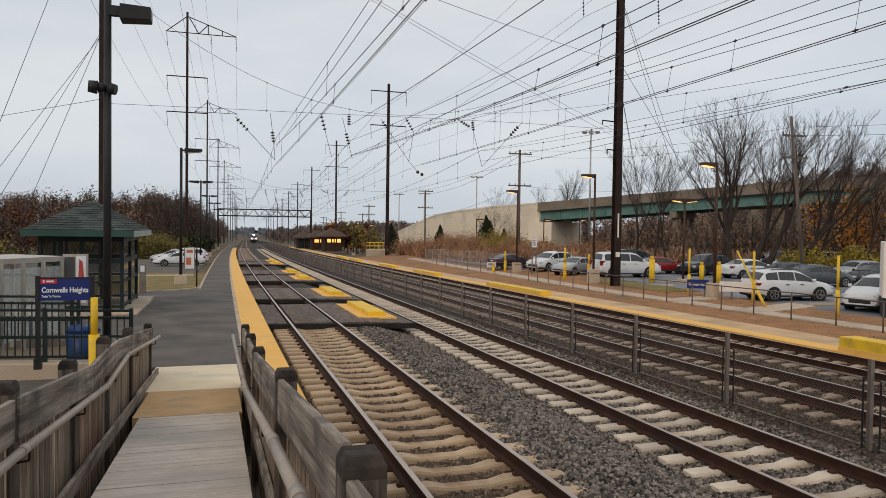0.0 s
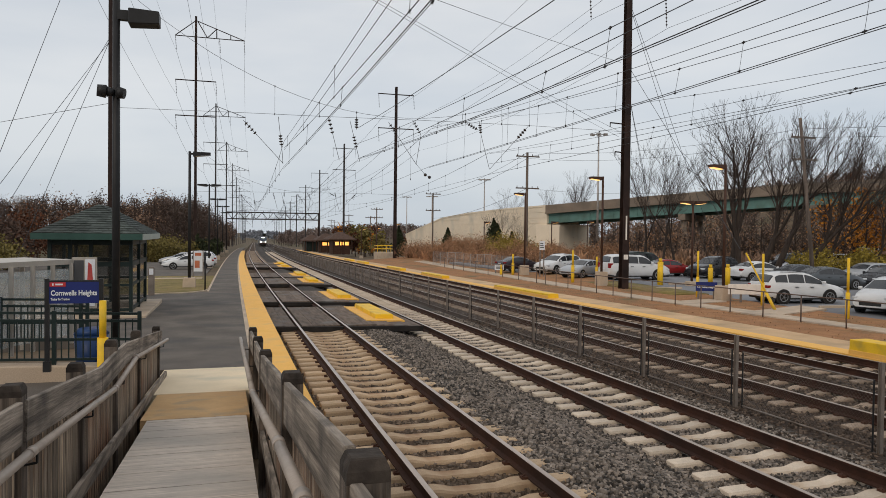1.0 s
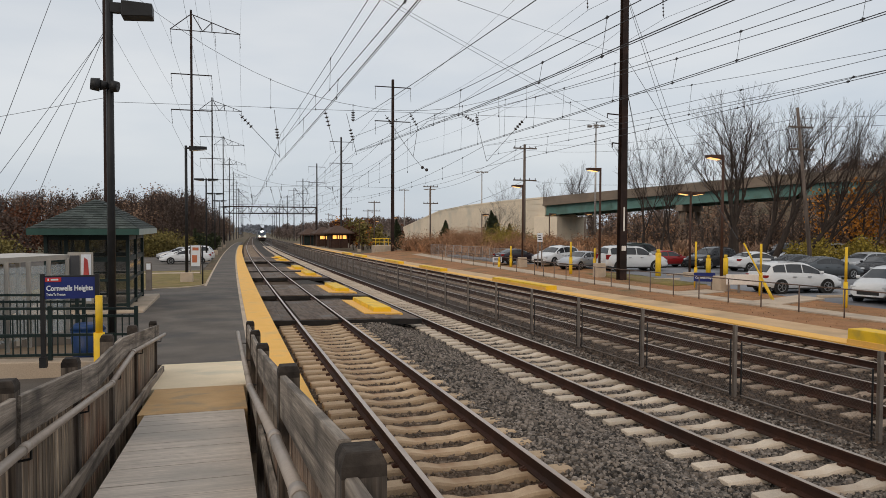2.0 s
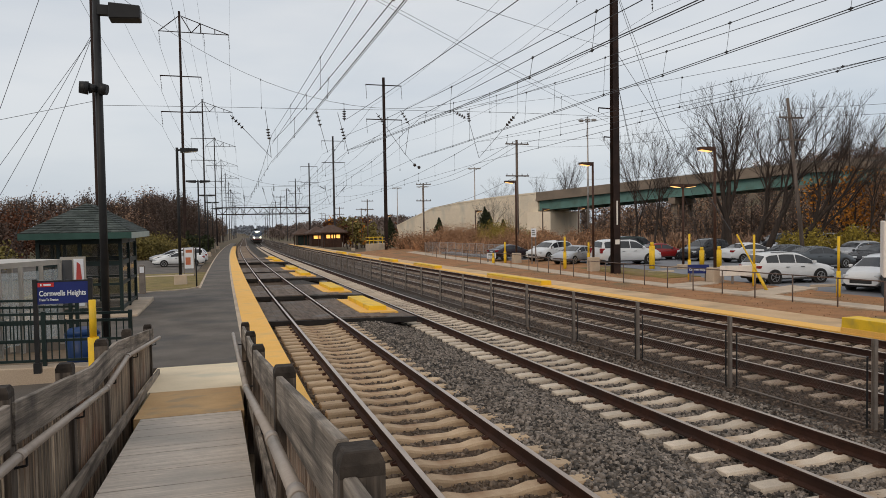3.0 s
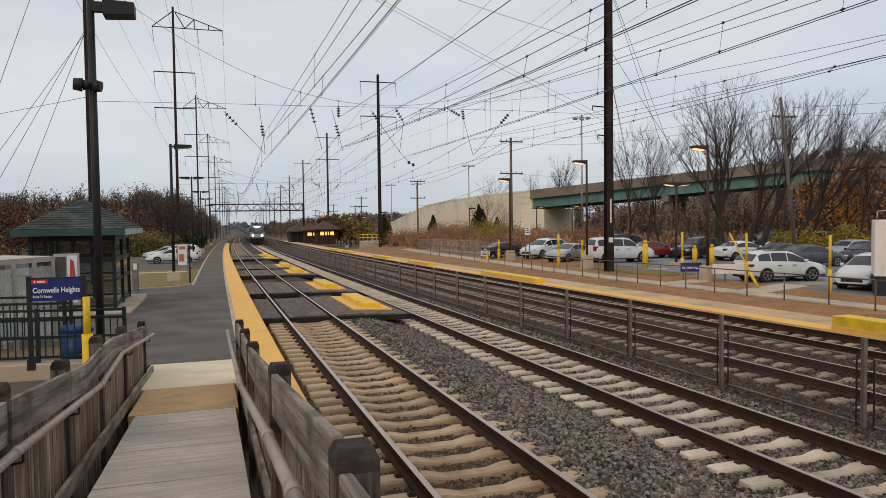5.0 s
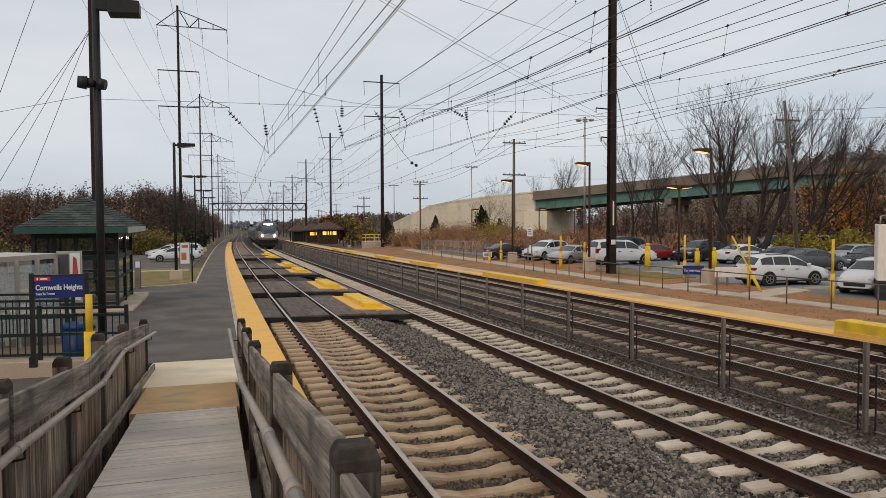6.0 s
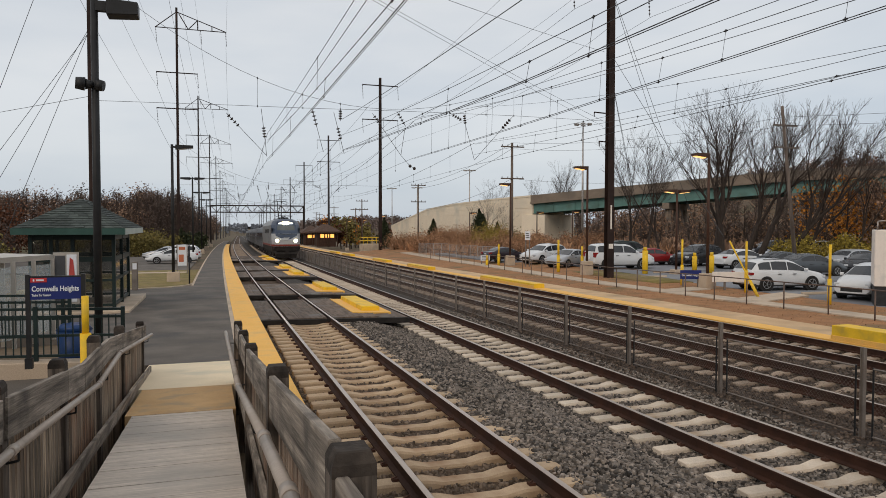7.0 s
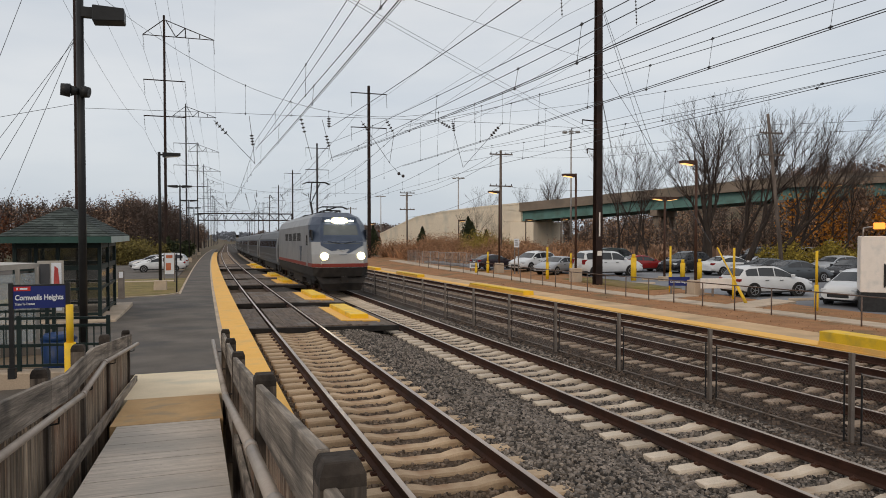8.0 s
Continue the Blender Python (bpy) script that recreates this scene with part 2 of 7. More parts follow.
def bar(bm, p, q, w, h, mi=0, up=(0, 0, 1)):
    """A square bar w wide and h high from p to q."""
    p, q = Vector(p), Vector(q)
    d = (q - p).normalized()
    up = Vector(up) if abs(d.dot(Vector(up))) < 0.95 else Vector((0, 1, 0))
    s = d.cross(up).normalized()
    u = s.cross(d)
    vs = []
    for c in (p, q):
        vs.append([bm.verts.new(c + s * (i * w / 2) + u * (j * h / 2)) for i, j in ((-1, -1), (1, -1), (1, 1), (-1, 1))])
    for i in range(4):
        bm.faces.new((vs[0][i], vs[0][(i + 1) % 4], vs[1][(i + 1) % 4], vs[1][i])).material_index = mi
    bm.faces.new(vs[0][::-1]).material_index = mi
    bm.faces.new(vs[1]).material_index = mi


def sweep(bm, rings, closed=True, caps=True, mi=0, smooth=False):
    """Skin a row of rings of points."""
    rows = [[bm.verts.new(p) for p in r] for r in rings]
    n = len(rows[0])
    for a, b in zip(rows, rows[1:]):
        for i in range(n if closed else n - 1):
            j = (i + 1) % n
            f = bm.faces.new((a[i], a[j], b[j], b[i]))
            f.material_index, f.smooth = mi, smooth
    if caps and closed:
        bm.faces.new(rows[0][::-1]).material_index = mi
        bm.faces.new(rows[-1]).material_index = mi
    return rows


def bevel(bm, w, seg=1):
    bmesh.ops.bevel(bm, geom=bm.edges[:], offset=w, segments=seg, affect="EDGES", clamp_overlap=True)


def mesh_of(name, bm, mats, smooth=False):
    bmesh.ops.recalc_face_normals(bm, faces=bm.faces[:])
    me = bpy.data.meshes.new(name)
    if smooth:
        for f in bm.faces:
            f.smooth = True
    bm.to_mesh(me)
    bm.free()
    for m in (mats if isinstance(mats, (list, tuple)) else [mats]):
        me.materials.append(m)
    return me


def part(name, bm, material, parent=None, label="", smooth=False):
    ob = new(name, mesh_of(name, bm, material, smooth))
    ob.parent = parent
    return tagged(ob, label)


def thing(name, label, category, group="", kind="", m=None):
    ob = new(name)
    ob.empty_display_size = 0.1
    if m is not None:
        ob.matrix_basis = m
    return tagged(ob, label, category, group, kind)


def raw_mesh(name, verts, faces, material):
    me = bpy.data.meshes.new(name)
    me.from_pydata([tuple(v) for v in verts], [], [tuple(f) for f in faces])
    me.materials.append(material)
    return me


# ---- ground ----
def make_ground():
    xs = [-3000, -900, -300, -120, -60, -30, -14, -6, -3.2, -1.7, 0.9, 1.1, 4, 8, 12, 16.6, 17.4, 19, 24, 30, 45, 70, 110, 180, 300, 900, 3000]
    prof = {-3.2: -0.02, -1.7: -0.02, 0.9: -0.12, 1.1: -0.6, 4: -0.6, 8: -0.75, 12: -0.8, 16.6: -0.8, 17.4: -0.95}
    ys = [-400, -100, -30, -10, 0, 10, 20, 30, 40, 60, 80, 100, 130, 160, 200, 250, 300, 400, 600, 900, 1400, 2200, 3500, 4600]
    bm = bmesh.new()
    rows = []
    for y in ys:
        row = []
        for x in xs:
            z = prof.get(x, -0.1 if x < 0 else -1.0)
            row.append(bm.verts.new((x + cx(y) * (1 if -60 <= x <= 70 else 0), y, z + GRADE * min(y, 900))))
        rows.append(row)
    for a, b in zip(rows, rows[1:]):
        for i in range(len(xs) - 1):
            bm.faces.new((a[i], a[i + 1], b[i + 1], b[i]))
    tagged(part("ground", bm, M["soil"]), "brown autumn soil and leaf litter", "ground", kind="structure")


make_ground()


def strip(name, material, x0, x1, y0, y1, z0, z1, label, category, kind="structure", step=6.0, follow=True):
    """A slab along the line between two offsets."""
    bm = bmesh.new()
    n = max(1, int((y1 - y0) / step))
    rings = []
    for i in range(n + 1):
        y = y0 + (y1 - y0) * i / n
        f = at if follow else (lambda a, b, c: (a, b, c + gz(b)))
        rings.append([f(x0, y, z0), f(x1, y, z0), f(x1, y, z1), f(x0, y, z1)])
    sweep(bm, rings)
    return tagged(part(name, bm, material), label, category, kind=kind)


BED = [(1.05, -0.55), (1.45, -0.295), (3.8, -0.29), (4.05, -0.222), (4.3, -0.210), (4.9, -0.20), (6.0, -0.50), (9.0, -0.535), (9.5, -0.51), (10.4, -0.50), (13.3, -0.495), (16.7, -0.50), (17.0, -0.55), (17.3, -0.75)]


def ballast_bed():
    """The stone bed under the four tracks, with shoulders and troughs between."""
    prof = BED
    bm = bmesh.new()
    ys = [-30 + 1.0 * i for i in range(130)] + [100 + 15 * i for i in range(60)]
    rows = []
    for y in ys:
        rows.append([bm.verts.new(Vector(at(x, y, z)) + Vector((0, 0, 0.02 * noise.noise((x * 1.3, y * 1.3, 0))))) for x, z in prof])
    for a, b in zip(rows, rows[1:]):
        for i in range(len(prof) - 1):
            bm.faces.new((a[i], a[i + 1], b[i + 1], b[i])).material_index = 1 if i >= 8 else 2 if i < 3 else 0
    tagged(part("ballast_bed", bm, [M["ballast"], M["fouled"], M["brown_ballast"]]), "grey crushed stone ballast under the tracks", "ballast", kind="structure")


ballast_bed()


def ballast_stones(areas, material, label, seed):
    """Loose stones on the near bed, in one mesh."""
    rng = np.random.default_rng(seed)
    base = np.array([(-1, -1, -1), (1, -1, -1), (1, 1, -1), (-1, 1, -1), (-1, -1, 1), (1, -1, 1), (1, 1, 1), (-1, 1, 1)], float) * 0.5
    quads = np.array([(4, 5, 6, 7), (0, 1, 5, 4), (1, 2, 6, 5), (2, 3, 7, 6), (3, 0, 4, 7)])
    px = BED
    pos = []
    for x0, x1, y0, y1, d in areas:
        n = int((x1 - x0) * (y1 - y0) * d)
        x, y = rng.uniform(x0, x1, n), rng.uniform(y0, y1, n)
        z = np.interp(x, [a for a, _ in px], [b for _, b in px])
        pos.append(np.stack([x + 8.5e-5 * y * y, y, z + GRADE * y + rng.uniform(-0.012, 0.018, n)], 1))
    pos = np.concatenate(pos)
    n = len(pos)
    size = rng.uniform(0.025, 0.058, (n, 1, 1)) * rng.uniform(0.6, 1.25, (n, 1, 3))
    v = base[None] * size * rng.uniform(0.55, 1.3, (n, 8, 3))
    a, b = rng.uniform(0, 6.28, n), rng.uniform(-0.7, 0.7, n)
    ca, sa, cb, sb = np.cos(a)[:, None], np.sin(a)[:, None], np.cos(b)[:, None], np.sin(b)[:, None]
    y2, z2 = v[..., 1] * cb - v[..., 2] * sb, v[..., 1] * sb + v[..., 2] * cb
    v = np.stack([v[..., 0] * ca - y2 * sa, v[..., 0] * sa + y2 * ca, z2], -1) + pos[:, None]
    me = bpy.data.meshes.new("ballast_stones")
    me.vertices.add(n * 8)
    me.vertices.foreach_set("co", v.astype(np.float32).ravel())
    idx = (quads[None] + (np.arange(n) * 8)[:, None, None]).reshape(-1)
    me.loops.add(len(idx))
    me.loops.foreach_set("vertex_index", idx.astype(np.int32))
    me.polygons.add(n * 5)
    me.polygons.foreach_set("loop_start", (np.arange(n * 5) * 4).astype(np.int32))
    me.update(calc_edges=True)
    me.validate()
    me.materials.append(material)
    tagged(new("ballast_stones", me), label, "stones", kind="stuff")


ballast_stones([(1.2, 3.85, 2.5, 14.0, 260), (1.4, 3.85, 14.0, 23.2, 200)], M["brown_stone"], "brown rusty ballast stones between the sleepers", 4)
ballast_stones([(3.85, 9.4, 2.5, 13.0, 620), (3.85, 9.4, 13.0, 32.0, 260)], M["stone"], "loose grey crushed ballast stones between the tracks", 5)
ballast_stones([(8.9, 16.7, 5.0, 18.0, 190), (9.4, 16.7, 18.0, 28.0, 90)], M["fouled_stone"], "dark dirty ballast stones between the far tracks", 6)


# ---- tracks ----
RAIL = [(-0.07, -0.185), (0.07, -0.185), (0.07, -0.165), (0.012, -0.14), (0.012, -0.045), (0.037, -0.035), (0.037, -0.004), (0.03, 0.0), (-0.03, 0.0), (-0.037, -0.004), (-0.037, -0.035), (-0.012, -0.045), (-0.012, -0.14), (-0.07, -0.165)]


def rail(x, z0, parent):
    bm = bmesh.new()
    ys = [-30 + 2.0 * i for i in range(80)] + [130 + 10 * i for i in range(40)] + [530 + 60 * i for i in range(9)]
    rings = []
    for y in ys:
        rings.append([at(x + px, y, z0 + pz) for px, pz in RAIL])
    sweep(bm, rings)
    bm.faces.ensure_lookup_table()
    n = len(RAIL)
    for i, f in enumerate(bm.faces[:(len(ys) - 1) * n]):
        if i % n in (6, 7, 8):
            f.material_index = 1
    return part("rail", bm, [M["rail_side"], M["rail_top"]], parent)


def tie_mesh(name, material):
    """A concrete sleeper, waisted in the middle, with clips on both rail seats."""
    bm = bmesh.new()
    secs = [(-1.295, 0.115, -0.205), (-1.28, 0.135, -0.195), (-0.98, 0.135, -0.188), (-0.50, 0.135, -0.188), (-0.28, 0.115, -0.235), (0.28, 0.115, -0.235), (0.50, 0.135, -0.188), (0.98, 0.135, -0.188), (1.28, 0.135, -0.195), (1.295, 0.115, -0.205)]
    sweep(bm, [[(x, -w, -0.42), (x, w, -0.42), (x, w * 0.93, zt - 0.03), (x, w * 0.80, zt), (x, -w * 0.80, zt), (x, -w * 0.93, zt - 0.03)] for x, w, zt in secs])
    for s in (-1, 1):
        for e in (-1, 1):
            c = s * GAUGE / 2 + e * 0.115
            box(bm, c - 0.038, c + 0.038, -0.045, 0.045, -0.19, -0.155, 1)
            tube(bm, (c - 0.03, -0.035, -0.15), (c + 0.03, 0.035, -0.15), 0.011, n=5, mi=1)
    return mesh_of(name, bm, [material, M["clip"]])


TIE, TIE_TAN, TIE_DIRTY = tie_mesh("tie", M["tie"]), tie_mesh("tie_tan", M["tie_tan"]), tie_mesh("tie_dirty", M["tie_dirty"])


def track(name, x, z0, mesh, y_first, y_near, y_far, skip, label):
    root = thing(name, label, "railway track", kind="structure")
    for s in (-1, 1):
        rail(x + s * GAUGE / 2, z0, root)
    k, far = 0, []
    rng = random.Random(name)
    while True:
        y = y_first + 0.61 * k
        k += 1
        if y > y_far:
            break
        if any(a < y < b for a, b in skip):
            continue
        m = Matrix.Translation(at(x, y, z0 + rng.uniform(-0.006, 0.006))) @ pose(rng.uniform(-0.02, 0.02), 0, 0, 0, 0, -math.degrees(dcx(y)) + rng.uniform(-0.7, 0.7))
        if 1.5 < y < y_near:
            ob = new("tie", mesh)
            ob.parent, ob.matrix_basis = root, m
        else:
            far.append(m)
    vs, fs = [], []
    mv, mf = [v.co.copy() for v in mesh.vertices], [tuple(p.vertices) for p in mesh.polygons if p.material_index == 0]
    for m in far:
        o = len(vs)
        vs += [m @ v for v in mv]
        fs += [tuple(i + o for i in f) for f in mf]
    if far:
        ob = new("far_ties", raw_mesh("far_ties", vs, fs, M["tie_dirty"] if name == "track_1" else mesh.materials[0]))
        ob.parent = root
        tagged(ob, "row of concrete sleepers", kind="stuff")


track("track_1", T1, Z1, TIE_TAN, 6.9 - 0.61 * 49, 24, 200, [(24.3, 92)], "railway track on tan concrete sleepers with rusty rails")
track("track_2", T2, Z2, TIE, 7.0677 - 0.61 * 49, 60, 200, [], "railway track on pale concrete sleepers with rusty rails")
track("track_3", T3, Z3, TIE_DIRTY, 6.9 - 0.61 * 46, 48, 160, [], "railway track on concrete sleepers with dark rusty rails")
track("track_4", T4, Z4, TIE_DIRTY, 7.1 - 0.61 * 46, 48, 160, [], "railway track on concrete sleepers beside the far platform")


# ---- near platform ----
strip("platform_path", M["asphalt"], -1.05, 0.42, 14.9, 250, -0.3, 0.2, "dark grey asphalt platform path", "platform")
strip("platform_kerb", M["concrete"], 0.42, 0.54, 12.0, 175, -0.3, 0.203, "narrow grey concrete strip beside the yellow edging", "kerb")
strip("platform_edge", M["tactile"], 0.54, 1.27, 9.0, 175, -0.5, 0.215, "warm yellow tactile platform edging", "tactile edging", step=1.2)


def forecourt():
    """The wider asphalt beside the shelter."""
    bm = bmesh.new()
    pts = [(-1.02, 14.9), (-1.02, 37.5), (-1.5, 36.6), (-2.2, 36.0), (-3.6, 35.4), (-6.5, 35.0), (-6.5, 20.0), (-2.8, 20.0), (-1.9, 14.9)]
    top = [bm.verts.new((x + cx(y), y, 0.196 + gz(y))) for x, y in pts]
    low = [bm.verts.new((x + cx(y), y, -0.1 + gz(y))) for x, y in pts]
    bm.faces.new(top)
    for i in range(len(pts)):
        j = (i + 1) % len(pts)
        bm.faces.new((top[i], low[i], low[j], top[j]))
    tagged(part("forecourt", bm, M["asphalt"]), "dark grey asphalt forecourt before the shelter", "pavement", kind="structure")


forecourt()


def corner_kerb():
    """A pale kerb round the grass corner."""
    bm = bmesh.new()
    pts = [(-1.10, 38.6), (-1.28, 37.4), (-1.62, 36.75), (-2.25, 36.15), (-3.6, 35.55), (-6.5, 35.15)]
    sweep(bm, [[(x + cx(y) + a, y + b, gz(y) + h) for a, b, h in ((0.0, -0.07, -0.1), (0.0, -0.07, 0.23), (-0.04, 0.08, 0.23), (-0.04, 0.08, -0.1))] for x, y in pts])
    tagged(part("corner_kerb", bm, M["concrete"]), "pale concrete kerb round the grass corner", "kerb", kind="structure")
    root = thing("sign_post", "slim black post with a narrow sign seen edge on", "sign post", m=Matrix.Translation((-1.32 + cx(39.5), 39.5, gz(39.5))))
    bm = bmesh.new()
    tube(bm, (0, 0, -0.1), (0, 0, 2.15), 0.04, n=8)
    part("post", bm, M["black"], root)
    bm = bmesh.new()
    box(bm, -0.05, -0.03, -0.28, 0.28, 1.35, 2.1)
    part("panel", bm, M["black"], root)


corner_kerb()

PADS = [(23.5, 30.2), (33.0, 40.0), (46.8, 53.5), (55.5, 62.5), (75.5, 82.0), (84.0, 91.0)]
STEPS = [(25.1, 29.6), (34.6, 38.9), (48.6, 52.6), (57.6, 61.6), (77.0, 81.0), (85.5, 89.5)]


def crossing_pad(y0, y1):
    """A timber boarding deck laid across the first track."""
    root = thing("boarding_deck", "worn dark timber boarding deck laid across the track", "track crossing", "boarding decks")
    rng = random.Random(int(y0))
    xs = [(1.32, 1.70), (1.71, 2.03), (2.27, 2.62), (2.63, 3.0), (3.01, 3.4), (3.41, 3.52), (3.74, 4.2), (4.21, 4.75), (4.76, 5.3), (5.31, 5.85), (5.86, 6.3)]
    for a, b in xs:
        bm = bmesh.new()
        z = rng.uniform(-0.008, 0.004)
        zz = -0.02 - max(0, a - 4) * 0.045
        p0, p1 = y0 + rng.uniform(-0.03, 0.03), y1 + rng.uniform(-0.05, 0.05)
        sweep(bm, [[at(a, y, -0.30), at(b, y, -0.30), at(b, y, zz + z), at(a, y, zz + z)] for y in (p0, (p0 + p1) / 2, p1)])
        part("plank", bm, M["timber"], root)
    for yy in (y0 - 0.14, y1 + 0.02):
        bm = bmesh.new()
        bar(bm, at(1.3, yy + 0.06, -0.11), at(6.35, yy + 0.06, -0.20), 0.12, 0.17)
        part("end_beam", bm, M["under"], root, "dark end beam")


def step_box(y0, y1):
    """A long yellow step on a painted base, for boarding the second track."""
    root = thing("boarding_step", "long bright yellow painted boarding step on the timber deck", "step box", "boarding steps")
    bm = bmesh.new()
    sweep(bm, [[at(4.60, y, -0.09), at(5.98, y, -0.14), at(5.98, y, -0.045), at(4.60, y, 0.0)] for y in (y0 - 0.5, y1 + 0.3)])
    part("base", bm, M["tactile"], root, "faded yellow painted base")
    bm = bmesh.new()
    sweep(bm, [[at(5.0, y, -0.07), at(5.68, y, -0.10), at(5.66, y, 0.13), at(5.02, y, 0.14)] for y in (y0, y0 + (y1 - y0) / 2, y1)])
    bevel(bm, 0.015)
    part("tread_box", bm, M["yellow"], root)


for a, b in PADS:
    crossing_pad(a, b)
for a, b in STEPS:
    step_box(a, b)

# ---- wooden ramp ----


def ramp_z(y):
    return 1.2 - 0.0797 * y


def ramp():
    root = thing("ramp", "pale grey weathered timber access ramp", "ramp", kind="structure")
    rng = random.Random(3)
    y = -1.6
    base = None
    i = 0
    while y < 9.1:
        w = 0.138
        bm = bmesh.new()
        dz = rng.uniform(-0.002, 0.002)
        r = rng.uniform(-0.0008, 0.0008)
        sweep(bm, [[(x, y + r * s, ramp_z(y) - 0.04 + dz), (x, y + w - 0.0025 + r * s, ramp_z(y + w) - 0.04 + dz), (x, y + w - 0.0025 + r * s, ramp_z(y + w) + dz), (x, y + r * s, ramp_z(y) + dz)] for x, s in ((-0.96, 0), (0.20, 1))])
        part("board", bm, M["deck"], root)
        y += w
    bm = bmesh.new()
    for x in (-0.9, -0.38, 0.14):
        bar(bm, (x, -1.6, ramp_z(-1.6) - 0.15), (x, 9.1, ramp_z(9.1) - 0.15), 0.045, 0.19)
    part("joist", bm, M["wood"], root)
    for name, m, a, b in (("tan_slab", "slab_tan", 9.17, 11.38), ("pale_slab", "concrete_lt", 11.39, 14.9)):
        bm = bmesh.new()
        x0, x1 = (-1.08, 0.24) if name == "tan_slab" else (-1.22, 0.30)
        if name == "tan_slab":
            x0 = -1.04
        sweep(bm, [[(x0, y, -0.3), (x1, y, -0.3), (x1, y, ramp_z(y) + 0.004), (x0, y, ramp_z(y) + 0.004)] for y in (a, b)])
        tagged(part(name, bm, M[m]), "smooth tan concrete landing" if name == "tan_slab" else "pale cream concrete slab at the ramp foot", "slab", kind="structure")


ramp()


def poly_z(pts, y):
    return float(np.interp(y, [a for a, _ in pts], [b for _, b in pts]))


def ramp_fence(x, side, top, hand, posts, label, y_a, y_b, xh):
    """A weathered timber fence: posts, two stacked planks, pickets, a foot rail and a pipe handrail. side: +1 when the posts stand to the right."""
    root = thing("ramp_fence", label, "fence", "ramp fences")
    rng = random.Random(int(x * 10))
    xf = x - side * 0.085 if side < 0 else x
    # posts with chamfered heads
    for y, h in posts:
        bm = bmesh.new()
        px, w = x + side * (0.062 if side < 0 else 0.035), 0.064
        zt = poly_z(top, y) + h
        zb = -0.25
        def ring(s, z):
            return [(px + s * a, y + s * b, z) for a, b in ((-w, -w), (w, -w), (w, w), (-w, w))]
        sweep(bm, [ring(1, zb), ring(1, zt - 0.07)])
        sweep(bm, [ring(1.006, zt - 0.07), ring(1.0, zt - 0.035), ring(0.80, zt - 0.004), ring(0.72, zt)], mi=1)
        part("post", bm, [M["wood_post"], M["wood_head"]], root)
    ys = sorted({y_a, y_b, *[p for p, _ in posts if y_a < p < y_b], *[p for p, _ in top if y_a < p < y_b]})
    for a, b in zip(ys, ys[1:]):
        if b - a < 0.1:
            continue
        bm = bmesh.new()
        za, zb = poly_z(top, a), poly_z(top, b)
        end = a + math.hypot(b - a, zb - za)
        sweep(bm, [[(x - 0.02, y, -0.25), (x + 0.02, y, -0.25), (x + 0.02, y, -0.004), (x + 0.015, y, 0), (x - 0.015, y, 0), (x - 0.02, y, -0.004)] for y in (a + 0.004, end - 0.004)])
        part("top_plank", bm, M["wood"], root).matrix_basis = pose(0, a, za, math.degrees(math.atan2(zb - za, b - a))) @ Matrix.Translation((0, -a, 0))
        bm = bmesh.new()
        sweep(bm, [[(xf - 0.02, y, z - 0.02), (xf + 0.02, y, z - 0.02), (xf + 0.02, y, z + 0.10), (xf - 0.02, y, z + 0.10)] for y, z in ((a + 0.004, ramp_z(a)), (b - 0.004, ramp_z(b)))])
        part("foot_rail", bm, M["wood"], root)
    y = y_a
    xo = x + side * 0.045
    while y < y_b - 0.1:
        bm = bmesh.new()
        w = rng.uniform(0.078, 0.092)
        z0, z1 = ramp_z(y) - 0.5 + rng.uniform(-0.02, 0.02), poly_z(top, y) - 0.12
        box(bm, xo - 0.011, xo + 0.011, y, y + w, z0, z1)
        part("picket", bm, M["wood_v"], root)
        y += 0.118
    # pipe handrail on brackets
    bm = bmesh.new()
    pts = [(xh(y), y, z) for y, z in hand]
    for p, q in zip(pts, pts[1:]):
        tube(bm, p, q, 0.029, n=12)
    for p in pts[1:-1]:
        tube(bm, (p[0], p[1] - 0.05, p[2] + 0.003), (p[0], p[1] + 0.05, p[2] - 0.002), 0.034, n=12)
    hr = part("handrail", bm, M["galv_dull"], root, "dull grey painted pipe handrail", smooth=False)
    for y, _ in posts:
        if hand[-1][0] < y < hand[0][0] or hand[0][0] < y < hand[-1][0]:
            bm = bmesh.new()
            z = float(np.interp(y, sorted(h[0] for h in hand), [h[1] for h in sorted(hand)]))
            tube(bm, (x, y, z - 0.10), (xh(y), y, z - 0.09), 0.008, n=6)
            tube(bm, (xh(y), y, z - 0.09), (xh(y), y, z - 0.02), 0.008, n=6)
            part("bracket", bm, M["black"], hr)


M["galv_dull"] = mat("dull_pipe_paint", (0.33, 0.30, 0.27), (0.42, 0.39, 0.36), 3, 0.5, 0.3, 0.06, 50, stain=(0.26, 0.22, 0.18), stain_scale=3)
LEFT_TOP = [(-1.0, 2.15), (4.65, 1.76), (7.4, 1.46), (9.1, 1.43), (13.8, 0.95)]
RIGHT_TOP = [(-1.0, 2.34), (1.98, 2.07), (2.06, 2.145), (4.45, 1.85), (7.64, 1.48), (11.7, 1.19)]
ramp_fence(-1.2, -1, LEFT_TOP, [(-1.0, 1.90), (4.6, 1.47), (7.85, 1.15), (9.6, 1.17), (14.4, 0.69)],
           [(0.6, 0.1), (2.7, 0.1), (4.75, 0.10), (6.6, 0.10), (8.5, 0.12), (10.7, 0.10), (13.6, 0.08)], "weathered grey timber ramp fence with pickets beside the path", -1.0, 13.8, lambda y: -1.13)
